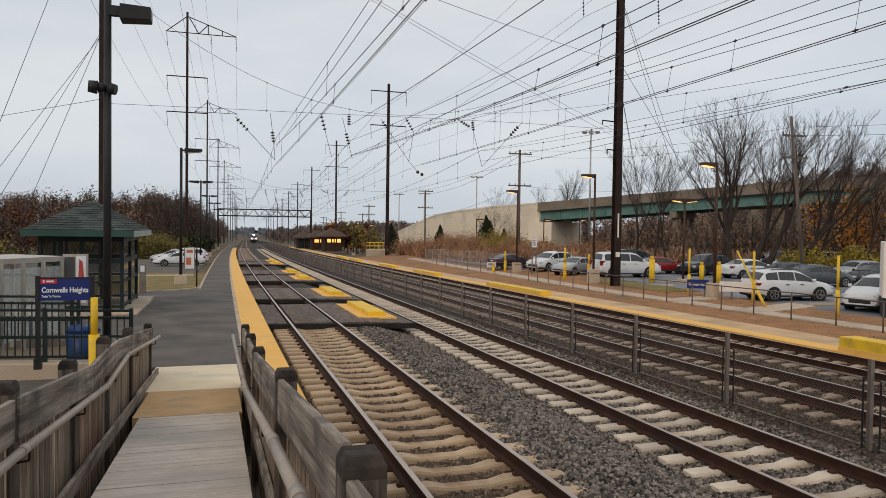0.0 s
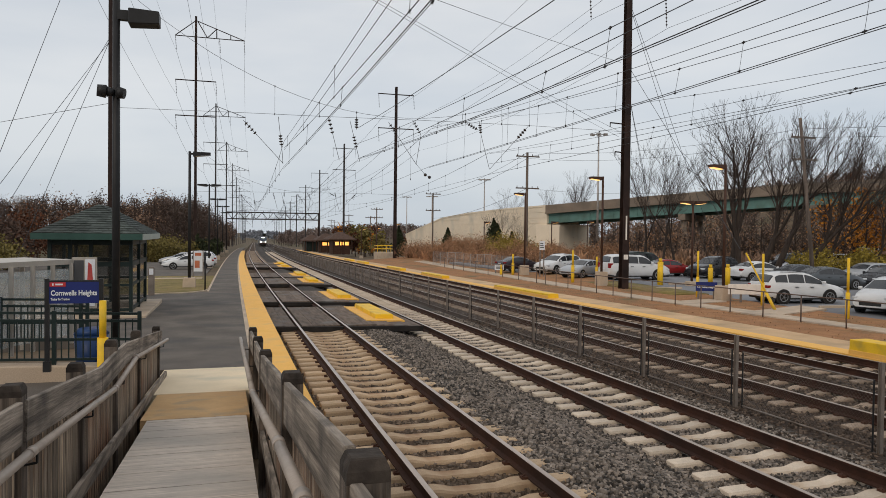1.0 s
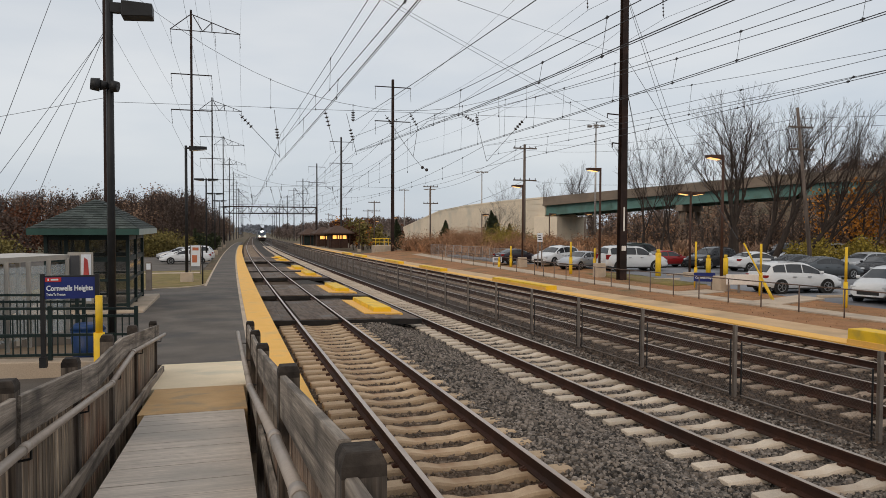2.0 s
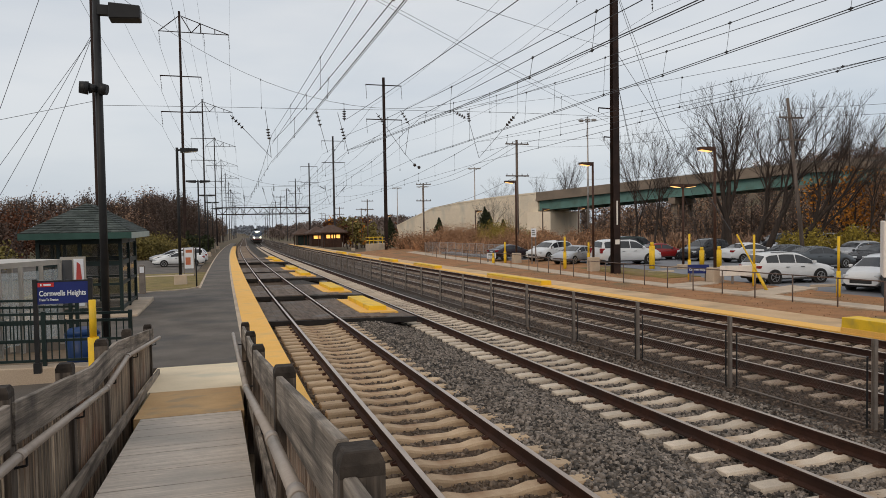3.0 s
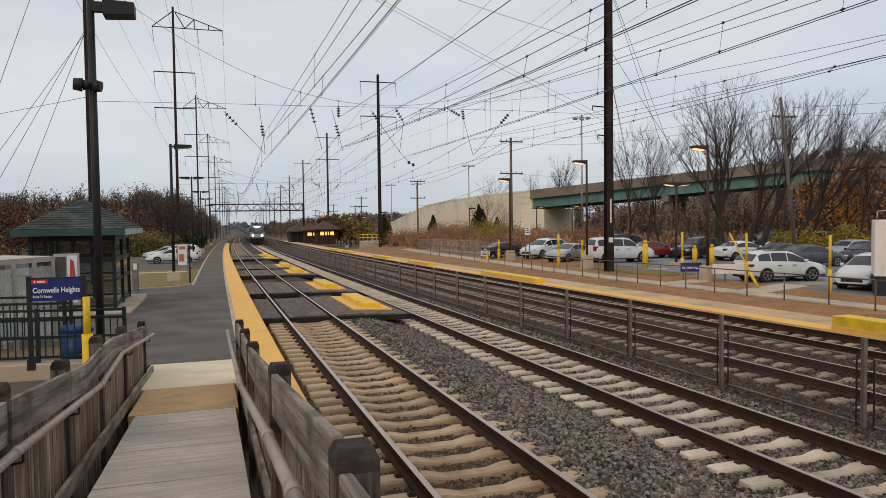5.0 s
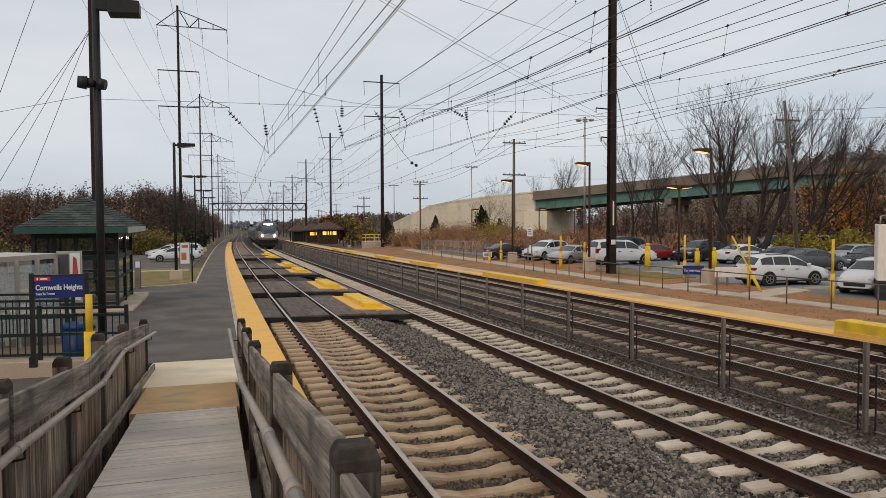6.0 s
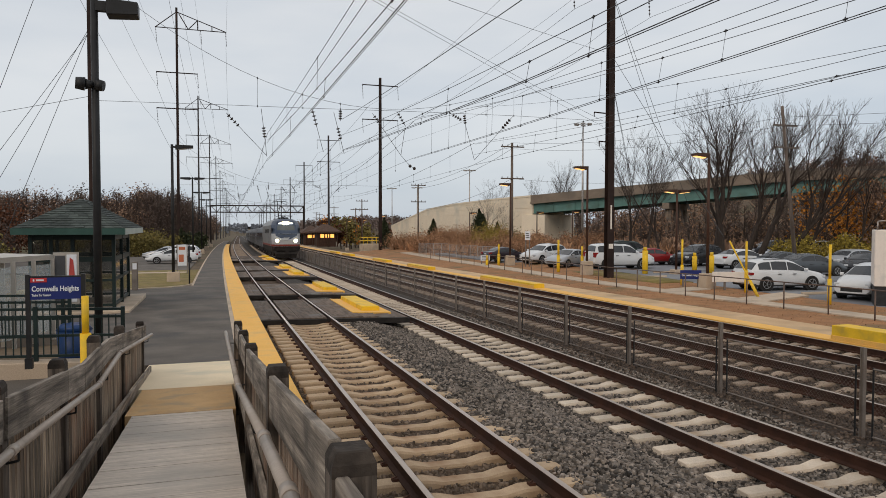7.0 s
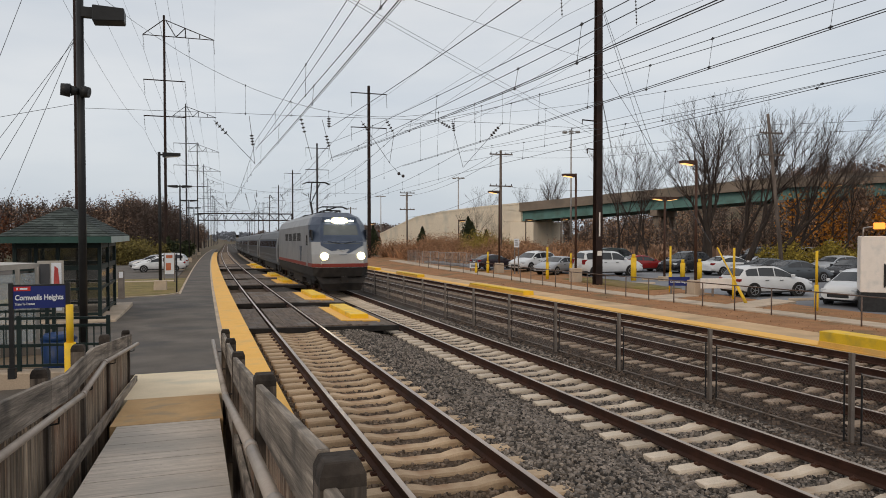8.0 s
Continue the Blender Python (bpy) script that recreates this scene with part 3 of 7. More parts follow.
ramp_fence(0.32, 1, RIGHT_TOP, [(-1.0, 2.12), (2.44, 1.85), (3.6, 1.71), (6.95, 1.23), (12.5, 0.95)],
           [(-0.6, 0.1), (2.0, 0.05), (4.45, 0.06), (7.64, 0.05), (9.6, 0.05), (11.64, 0.05)], "weathered grey timber ramp fence beside the track", -1.0, 11.7, lambda y: 0.235 - 0.0045 * max(y, 0))

# ---- fence between the second and third tracks ----


def track_fence():
    root = thing("track_fence", "chain-link fence with grey steel posts between the tracks", "fence")
    X, zb = 9.75, -0.5
    n = 72
    beam = bmesh.new()
    box(beam, -0.032, 0.032, -0.034, -0.027, 0, 1.45)
    box(beam, -0.032, 0.032, 0.027, 0.034, 0, 1.45)
    box(beam, -0.004, 0.004, -0.027, 0.027, 0, 1.45)
    beam_me = mesh_of("post", beam, M["post_grey"])
    side = bmesh.new()
    tube(side, (0, 0, 0), (0, 0, 1.15), 0.016, n=6)
    side_me = mesh_of("panel_post", side, M["black"])
    ys = [1.9 + 3.32 * i for i in range(n)]
    for y in ys:
        ob = new("post", beam_me)
        ob.parent, ob.matrix_basis = root, Matrix.Translation(at(X, y, zb))
        for d in (-0.16, 0.16):
            ob = new("panel_post", side_me)
            ob.parent, ob.matrix_basis = root, Matrix.Translation(at(X + 0.03, y + d, zb))
    for k, (a, b) in enumerate(zip(ys, ys[1:])):
        bm = bmesh.new()
        for z in (1.13, 0.06):
            tube(bm, at(X + 0.03, a + 0.16, zb + z), at(X + 0.03, b - 0.16, zb + z), 0.016, n=6)
        part("panel_rail", bm, M["post_grey"] if k else M["black"], root)
        if k > 40:
            continue
        bm = bmesh.new()
        L, Hh = (b - a) - 0.32, 1.06
        st = 0.075 if k < 5 else 0.11 if k < 14 else 0.16
        r = 0.0017 if k < 5 else 0.0035 if k < 14 else 0.009
        s = -Hh
        while s < L:
            for d in (1, -1):
                u0, u1 = max(0, s), min(L, s + Hh)
                w0, w1 = u0 - s, u1 - s
                if d < 0:
                    w0, w1 = Hh - w0, Hh - w1
                p, q = at(X + 0.03, a + 0.16 + u0, zb + 0.07 + w0), at(X + 0.03, a + 0.16 + u1, zb + 0.07 + w1)
                tube(bm, p, q, r, n=3)
            s += st
        part("mesh_panel", bm, M["post_grey"], root, "woven wire mesh")


track_fence()

# ---- far platform ----
ZP = -0.32
strip("platform_edge_far", M["tactile"], 16.85, 17.6, -5, 240, -0.85, ZP, "yellow tactile edging of the far platform", "tactile edging", step=1.2)
strip("platform_far", M["platform_tan"], 17.6, 19.2, -5, 240, -0.85, ZP - 0.006, "pale worn concrete far platform", "platform", step=2.4)


LOT = -0.78              # the car park lies level
WALK_LINE = [(22.6, 0.0), (22.45, 21.2), (22.2, 25.3), (22.05, 29.0), (21.8, 33.0), (21.7, 38.0), (22.0, 45.0), (22.6, 55.0), (23.4, 75.0), (25.0, 100.0)]


def walk_x(y):
    return float(np.interp(y, [q for _, q in WALK_LINE], [p for p, _ in WALK_LINE]))


def bank_x(y):
    return float(np.interp(y, [0, 30, 45, 60, 75, 100], [27.7, 27.9, 29.4, 30.2, 31.1, 32.6]))


def bank_z(x, y):
    """Height of the bank between the far platform and the car park."""
    x0, x1 = 19.15 + cx(y), bank_x(y)
    k = min(max((x - x0) / (x1 - x0), 0), 1)
    return (ZP - 0.03 + gz(y)) * (1 - k) + (LOT + 0.05) * k


def bank():
    bm = bmesh.new()
    rows = []
    for i in range(60):
        y = -6 + 2 * i
        x0, x1 = 19.15 + cx(y), bank_x(y)
        row = []
        for k in range(13):
            x = x0 + (x1 - x0) * k / 12
            row.append(bm.verts.new((x, y, bank_z(x, y) + 0.035 * noise.noise((x * 0.9, y * 0.9, 3)) - (0.25 if k == 12 else 0))))
        rows.append(row)
    for p, q in zip(rows, rows[1:]):
        for k in range(12):
            bm.faces.new((p[k], p[k + 1], q[k + 1], q[k])).smooth = True
    tagged(part("dirt_bank", bm, M["dirt"]), "bare brown dirt bank beside the far platform", "dirt", kind="structure")
    bm = bmesh.new()
    rows = []
    for i in range(46):
        y = 6 + 2 * i
        x = walk_x(y) + 0.15
        rows.append([(x + w, y - 0.3 * w, bank_z(x + w, y) + h) for w, h in ((0, -0.2), (1.35, -0.2), (1.35, 0.05), (0, 0.05))])
    sweep(bm, rows)
    tagged(part("footpath", bm, M["concrete"]), "pale concrete footpath behind the railing", "footpath", kind="structure")
    for xs, ya, slant, wide in (((23.3, 24.8, 26.3, 27.95), 25.9, 0.42, 1.7), ((23.0, 24.2, 25.6), 31.4, 0.3, 1.5)):
        bm = bmesh.new()
        rows = []
        for x in xs:
            y = ya + slant * (x - 24)
            rows.append([(x, y + w, bank_z(x, y + w) + h) for w, h in ((0, -0.2), (wide, -0.2), (wide, 0.054), (0, 0.054))])
        sweep(bm, rows)
        tagged(part("footpath", bm, M["concrete"]), "short concrete path from the footpath to the car park", "footpath", kind="structure")
    bm = bmesh.new()
    for x0, x1, y0, y1 in ((27.4, 62, -12, 30), (27.9, 62, 30, 45), (29.2, 62, 45, 62)):
        box(bm, x0, x1, y0, y1, -2.2, LOT)
    tagged(part("car_park", bm, M["lot"]), "grey asphalt car park", "car park", kind="structure")
    bm = bmesh.new()
    box(bm, 26.3, 62, 62, 84, -2.4, LOT - 0.002)
    tagged(part("car_park_end", bm, M["lot"]), "grey asphalt car park", "car park", kind="structure")
    bm = bmesh.new()
    rows = []
    for y in (36.5, 39, 42, 45, 48):
        x = walk_x(y) + 3.7
        rows.append([(x + w, y, bank_z(x + w, y) + h + (0.04 if y not in (36.5, 48) else 0)) for w, h in ((0, -0.1), (2.6, -0.1), (2.6, 0.02), (1.3, 0.06), (0, 0.02))])
    sweep(bm, rows, smooth=True)
    tagged(part("grass_patch", bm, M["grass"]), "patch of dry green grass by the mast", "grass", kind="structure")


bank()


def far_steps():
    for y0, y1 in ((8.5, 15.9), (36.0, 44.5), (57, 64), (73, 80), (95, 102), (108, 115)):
        root = thing("boarding_step", "long bright yellow painted boarding step at the platform edge", "step box", "far boarding steps")
        hh = 0.42 if y0 < 20 else 0.24
        bm = bmesh.new()
        sweep(bm, [[at(16.88, y, ZP), at(17.55, y, ZP), at(17.53, y, ZP + hh), at(16.9, y, ZP + hh)] for y in (y0, (y0 + y1) / 2, y1)])
        bevel(bm, 0.012)
        part("tread_box", bm, M["yellow"], root)
        bm = bmesh.new()
        sweep(bm, [[at(16.87, y, ZP), at(16.885, y, ZP), at(16.9, y, ZP + 0.14), at(16.872, y, ZP + 0.13)] for y in (y0, y1)])
        part("toe_strip", bm, M["tactile"], root)


far_steps()


def platform_railing():
    """A thin pipe railing along the footpath."""
    root = thing("platform_railing", "thin brown pipe railing with slender posts along the footpath", "railing")
    pm = bmesh.new()
    tube(pm, (0, 0, -0.3), (0, 0, 1.12), 0.028, n=8)
    me = mesh_of("post", pm, M["railbrown"])
    ys = [15.2, 17.2, 19.2, 21.2, 23.3, 25.3, 27.3, 29.3, 31.2, 33.1, 35.1, 37.0, 39.0, 41.2, 43.2, 45.2, 47.2, 49.0, 53.0, 57.0, 61.0, 65.0, 69.0, 73.0, 77.0]
    tops = [Vector((walk_x(y), y, bank_z(walk_x(y), y))) for y in ys]
    for p in tops:
        ob = new("post", me)
        ob.parent, ob.matrix_basis = root, Matrix.Translation(p)
    for a, b in zip(tops, tops[1:]):
        bm = bmesh.new()
        tube(bm, a + Vector((0, 0, 1.1)), b + Vector((0, 0, 1.1)), 0.024, n=8)
        part("top_rail", bm, M["railbrown"], root)


M["railbrown"] = mat("brown_railing", (0.10, 0.075, 0.065), (0.17, 0.135, 0.12), 3, 0.6, 0.4, 0.1, 40)
platform_railing()

# ---- masts and wires ----


def hsec(bm, x, y, z0, z1, w, d, w1=None, d1=None):
    """An H-section column, tapering when w1 and d1 are given."""
    w1, d1 = w1 or w, d1 or d
    t = 0.03
    def ring(z, a, b):
        a, b = a / 2, b / 2
        pts = [(-a, -b), (a, -b), (a, -b + t), (t, -b + t), (t, b - t), (a, b - t), (a, b), (-a, b), (-a, b - t), (-t, b - t), (-t, -b + t), (-a, -b + t)]
        return [(x + u, y + v, z) for u, v in pts]
    sweep(bm, [ring(z0, w, d), ring(z1, w1, d1)])


def insulator_string(bm, p, q, n=7, r=0.09):
    p, q = Vector(p), Vector(q)
    tube(bm, p, q, 0.018, n=5)
    for i in range(n):
        c = p.lerp(q, (i + 0.7) / (n + 0.4))
        d = (q - p).normalized() * 0.035
        tube(bm, c - d, c + d, r, r * 0.6, 8)


def mast_left(y):
    m = M["mast"] if y < 130 else M["mast_far"]
    root = thing("catenary_mast", "tall dark steel catenary mast with transmission crossarms", "catenary mast", "masts beside the platform", m=Matrix.Translation(at(-6.2 if y < 60 else -5.75, y, 1.0)))
    bm = bmesh.new()
    hsec(bm, 0, 0, -1.5, 34.6, 0.42, 0.42, 0.30, 0.30)
    part("column", bm, m, root)
    bm = bmesh.new()
    for p, q in (((-2.9, 0, 31.6), (6.9, 0, 31.6)), ((0, 0, 34.0), (-2.9, 0, 31.6)), ((0, 0, 34.0), (6.9, 0, 31.6)), ((1.6, 0, 31.6), (0.3, 0, 33.8)), ((1.6, 0, 31.6), (2.9, 0, 33.0)), ((4.9, 0, 31.6), (4.9, 0, 32.3)), ((2.9, 0, 33.0), (2.9, 0, 31.6))):
        tube(bm, p, q, 0.07, n=5)
    part("top_arm", bm, m, root)
    for z in (25.2, 20.0):
        bm = bmesh.new()
        tube(bm, (-2.85, 0, z), (2.85, 0, z), 0.085, n=6)
        part("crossarm", bm, m, root)
    for x, z in ((-2.85, 31.6), (3.3, 31.6), (6.8, 31.6), (-2.8, 25.2), (2.8, 25.2), (-2.8, 20.0), (2.8, 20.0)):
        bm = bmesh.new()
        insulator_string(bm, (x, 0, z), (x + 0.15, 0, z - 2.1), 9, 0.07)
        part("insulator", bm, M["insul"], root)


def mast_right(y):
    m = M["mast"] if y < 130 else M["mast_far"]
    root = thing("catenary_mast", "dark steel catenary mast with two short crossarms", "catenary mast", "masts beyond the tracks", m=Matrix.Translation(at(25.17 if y < 60 else 24.4 if y < 130 else 25.2, y, 0.0 if y < 60 else 1.1)))
    bm = bmesh.new()
    hsec(bm, 0, 0, -1.8, 26.2, 0.50, 0.50, 0.36, 0.36)
    part("column", bm, m, root)
    for z in (25.0, 19.6):
        bm = bmesh.new()
        tube(bm, (-2.9, 0, z), (2.9, 0, z), 0.085, n=6)
        part("crossarm", bm, m, root)
        for x in (-2.85, 2.85):
            bm = bmesh.new()
            insulator_string(bm, (x, 0, z), (x + 0.12, 0, z - 2.2), 9, 0.07)
            part("insulator", bm, M["insul"], root)
    if y < 60:
        for z, l in ((10.7, 1.2), (8.8, 0.8)):
            bm = bmesh.new()
            tube(bm, (0, 0, z), (-l, 0, z + 0.05), 0.045, n=6)
            tube(bm, (-l, 0, z + 0.05), (-l, 0, z - 0.25), 0.03, n=6)
            part("bracket", bm, m, root)
        bm = bmesh.new()
        box(bm, -0.05, 0.05, -0.26, -0.235, 3.0, 4.6)
        part("number_strip", bm, M["white"], root, "white strip with worn marks")
        bm = bmesh.new()
        box(bm, -0.16, 0.16, -0.27, -0.24, 1.7, 2.02)
        part("plate", bm, M["white"], root, "small white diamond plate")


M["white"] = mat("white_paint", (0.70, 0.70, 0.68), (0.80, 0.80, 0.78), 2, 0.5, bump=0.05, stain=(0.6, 0.58, 0.54), stain_scale=2)
for k, y in enumerate(MAST_Y):
    mast_left(y)
    if k > 0:
        mast_right(y)


def wire(name, pts, r, label, category="overhead wire", group="overhead wires"):
    bm = bmesh.new()
    n = 4
    rings = []
    for i, p in enumerate(pts):
        d = (Vector(pts[min(i + 1, len(pts) - 1)]) - Vector(pts[max(i - 1, 0)])).normalized()
        s = d.cross(Vector((0, 0, 1)))
        s = s.normalized() if s.length > 1e-3 else Vector((1, 0, 0))
        u = s.cross(d)
        rings.append([Vector(p) + (s * math.cos(a) + u * math.sin(a)) * r for a in (0.78, 2.36, 3.93, 5.50)])
    sweep(bm, rings)
    return tagged(part(name, bm, M["wire"]), label, category, group)


def sag(p, q, s, n=10):
    p, q = Vector(p), Vector(q)
    return [p.lerp(q, i / n) - Vector((0, 0, s * 4 * (i / n) * (1 - i / n))) for i in range(n + 1)]


# overhead wires of the near span: offset x, then height a + k * (y + 10) ** 2, radius
NEAR_WIRES = [
    (T1, 7.52, 0.000365, 0.011), (T1, 7.18, 0.0003, 0.011), (T1, 6.39, 0.00064, 0.012), (T1 + 0.02, 6.36, 0.00026, 0.013), (T1 - 0.02, 6.27, 0.00024, 0.008),
    (7.2, 6.70, 0.0007, 0.012), (7.2, 6.60, 0.0004, 0.012), (7.22, 6.08, 0.0006, 0.014), (7.18, 6.02, 0.0006, 0.012), (7.2, 8.11, 0.00052, 0.016),
    (11.6, 7.335, 0.00086, 0.011), (11.6, 7.04, 0.00089, 0.012), (11.6, 6.69, 0.00115, 0.011), (11.62, 6.79, 0.000215, 0.014), (11.58, 6.73, 0.000215, 0.013),
    (15.5, 6.45, 0.00156, 0.010), (15.5, 6.86, 0.00056, 0.011), (15.52, 6.42, 0.00071, 0.011), (15.5, 6.57, 0.000415, 0.012), (15.5, 6.68, 0.00013, 0.014)]
HANGERS = [(0, 2, 2.0), (2, 4, 0.5), (5, 8, 3.0), (6, 8, 6.0), (10, 13, 1.0), (11, 13, 4.5), (12, 14, 7.0), (15, 18, 2.5), (16, 19, 0.0), (17, 19, 5.0)]
MIN_Y, SPAN_Y = MAST_Y[0], MAST_Y[1]


def near_z(k, y):
    _, a, c, _ = NEAR_WIRES[k]
    return a + c * (y + 10) ** 2


for k, (x, a, c, r) in enumerate(NEAR_WIRES):
    wire("contact_wire" if c < 0.0003 else "messenger_wire", [at(x, y, near_z(k, y)) for y in np.linspace(MIN_Y, SPAN_Y, 36)], r * 0.78, "taut dark contact wire over the track" if c < 0.0003 else "sagging dark messenger wire over the track")
for up, low, off in HANGERS:
    bm = bmesh.new()
    y = off - 18
    while y < SPAN_Y - 2:
        p, q = Vector(at(NEAR_WIRES[up][0], y, near_z(up, y))), Vector(at(NEAR_WIRES[low][0], y + 0.15, near_z(low, y)))
        if (p - q).length > 0.12:
            tube(bm, p, q, 0.006, n=4)
        for c in (p, q):
            tube(bm, c + Vector((0, -0.05, 0)), c + Vector((0, 0.05, 0)), 0.020, n=6)
            tube(bm, c + Vector((0, 0, -0.035)), c + Vector((0, 0, 0.035)), 0.016, n=6)
        y += 9.2
    tagged(part("wire_droppers", bm, M["wire"]), "thin droppers and clamps between the overhead wires", "wire droppers", "overhead wires", "stuff")

# the spans farther along the line
for x, high, low in ((T1, 8.5, 7.06), (7.2, 8.6, 7.6), (11.6, 9.6, 7.37), (15.5, 8.4, 7.03)):
    for a, b in zip(MAST_Y[1:5], MAST_Y[2:6]):
        rr = 0.012 if a < 50 else 0.018
        lift = low - 7.0 if a < 50 else 0.0
        mess = sag(at(x, a, high if a < 50 else 8.7), at(x, b, 8.7), 1.3, 14)
        wire("messenger_wire", mess, rr, "sagging dark messenger wire over the track")
        wire("contact_wire", [at(x, a + (b - a) * j / 8, 7.0 + lift * (1 - j / 8) ** 2) for j in range(9)], rr * 0.8, "taut dark contact wire over the track")
        if a < 120:
            bm = bmesh.new()
            for j in range(1, 14):
                p = Vector(mess[j])
                q = Vector((p.x, p.y, at(x, p.y, 7.0)[2]))
                tube(bm, p, q, rr * 0.5, n=4)
                for c in (p, q):
                    tube(bm, c - Vector((0, 0, 0.06)), c + Vector((0, 0, 0.06)), rr * 2.0, n=5)
            tagged(part("wire_droppers", bm, M["wire"]), "dark droppers between the overhead wires", "wire droppers", "overhead wires", "stuff")

# pull-offs of a cross-span: from, to (offset and height), stretch taken by the disc insulators
PULLS = [((0.62, 9.58), (2.83, 7.24), 0.02, 0.34), ((2.55, 9.9), (2.78, 7.9), 0.50, 0.85), ((2.78, 7.9), (2.83, 7.2), 0, 0), ((5.43, 10.05), (6.08, 7.54), 0.02, 0.42), ((6.70, 9.9), (7.31, 7.48), 0.35, 0.68),
         ((7.09, 10.14), (7.09, 9.40), 0.10, 0.95), ((9.02, 9.95), (10.77, 7.49), 0.04, 0.30), ((10.52, 10.15), (11.05, 9.29), 0.10, 0.95), ((11.05, 9.29), (10.77, 7.49), 0, 0),
         ((13.92, 10.19), (14.72, 9.78), 0.15, 0.98), ((14.82, 10.27), (14.93, 9.5), 0.15, 0.95), ((14.93, 9.5), (15.52, 7.36), 0, 0), ((18.13, 10.2), (15.54, 7.36), 0.06, 0.30)]


def headspan(y):
    """The cross-span between two masts: a sagging upper wire, a taut lower wire, hangers and pull-offs with insulators."""
    def X(x, z):
        return Vector(at(x, y, z))
    far = y > 60
    r = 0.013 if not far else 0.02
    def upper(x):
        return 10.24 + 0.026 * (x - 9.65) ** 2
    def lower(x):
        return float(np.interp(x, [-6, 1, 5, 11, 18, 25], [9.9, 10.02, 10.06, 10.17, 10.24, 10.2]))
    wire("span_wire", [X(x, upper(x)) for x in np.linspace(-6.0, 25.0, 26)], r, "sagging cross-span wire between two masts")
    wire("span_wire", [X(x, lower(x)) for x in (-6, 1, 5, 11, 18, 25)], r, "taut cross-span wire between two masts")
    bm = bmesh.new()
    for x in (2.35, 4.9, 7.09, 13.9, 16.3, 18.2):
        tube(bm, X(x, lower(x)), X(x, upper(x)), r * 0.6, n=4)
        for z in (lower(x), upper(x)):
            tube(bm, X(x, z - 0.06), X(x, z + 0.06), r * 2.2, n=6)
    tagged(part("span_hangers", bm, M["wire"]), "thin hangers of the cross-span", "wire hangers", "overhead wires", "stuff")
    for p, q, a, b in PULLS:
        root = thing("wire_support", "dark pull-off wire with stacked disc insulators", "insulator", "wire supports")
        p, q = X(*p), X(*q)
        bm = bmesh.new()
        tube(bm, p, q, r * 1.1, n=5)
        part("strut", bm, M["insul"], root)
        if b > a:
            bm = bmesh.new()
            insulator_string(bm, p.lerp(q, a), p.lerp(q, b), 4, 0.12 if not far else 0.14)
            part("insulator", bm, M["insul"], root)


for y in MAST_Y[1:5]:
    headspan(y)
# two dark weights that hang from a pull-off of the near span
root = thing("wire_weight", "pair of dark round weights under the overhead wire", "wire weight")
LINK = [Vector(at(10.77, 42, 7.5)), Vector(at(11.35, 42, 6.86)), Vector(at(11.62, 42, 6.72))]
for p, q in zip(LINK, LINK[1:]):
    bm = bmesh.new()
    tube(bm, p, q, 0.012, n=5)
    part("link", bm, M["wire"], root)
for p in LINK[1:]:
    bm = bmesh.new()
    bmesh.ops.create_uvsphere(bm, u_segments=12, v_segments=8, radius=0.10, matrix=Matrix.Translation(p))
    part("ball", bm, M["insul"], root, smooth=True)
# long brace wires from the mast over the tracks
for z in (9.35, 9.72):
    wire("brace_wire", sag((24.9, 42.0, z), (-2.0, 24.0, z * 0.1 + 12.9), 0.2), 0.009, "thin brace wire from the mast across the tracks", "overhead wire")
wire("brace_wire", sag((24.95, 42.0, 14.3), (-3.0, 20.0, 11.9), 0.25), 0.011, "thin brace wire from the mast across the tracks", "overhead wire")

# transmission lines along both rows of masts
for x, z in ((-8.5, 30.5), (-2.4, 30.5), (1.1, 30.5), (-8.5, 24.1), (-2.9, 24.1), (-8.5, 18.9), (-2.9, 18.9), (22.5, 22.8), (28.3, 22.8), (22.5, 17.4), (28.3, 17.4)):
    for a, b in zip(MAST_Y[:6], MAST_Y[1:7]):
        wire("feeder_line", sag(at(x, a, z), at(x, b, z), 1.2, 8), 0.012 if a < 50 else 0.02, "thin transmission wire between masts", "power line", "feeder lines")


def signal_bridge():
    y = MAST_Y[4] - 27
    root = thing("signal_bridge", "dark steel lattice signal bridge across the tracks", "signal bridge")
    z0, z1 = 9.1, 11.1
    def P(x, z, d=0):
        return Vector(at(x, y + d, z))
    bm = bmesh.new()
    for d in (-0.6, 0.6):
        for z in (z0, z1):
            bar(bm, P(-4.6, z, d), P(22.6, z, d), 0.30, 0.30)
        for i in range(16):
            x = -4.6 + 27.2 * i / 16
            a, b = (z0, z1) if i % 2 else (z1, z0)
            bar(bm, P(x, a, d), P(x + 1.7, b, d), 0.13, 0.13)
    part("truss", bm, M["mast"], root)
    for x in (-4.6, 22.6):
        bm = bmesh.new()
        for d in (-0.5, 0.5):
            bar(bm, P(x, -0.5, d), P(x, z1, d), 0.3, 0.3)
        part("leg", bm, M["mast"], root)


signal_bridge()


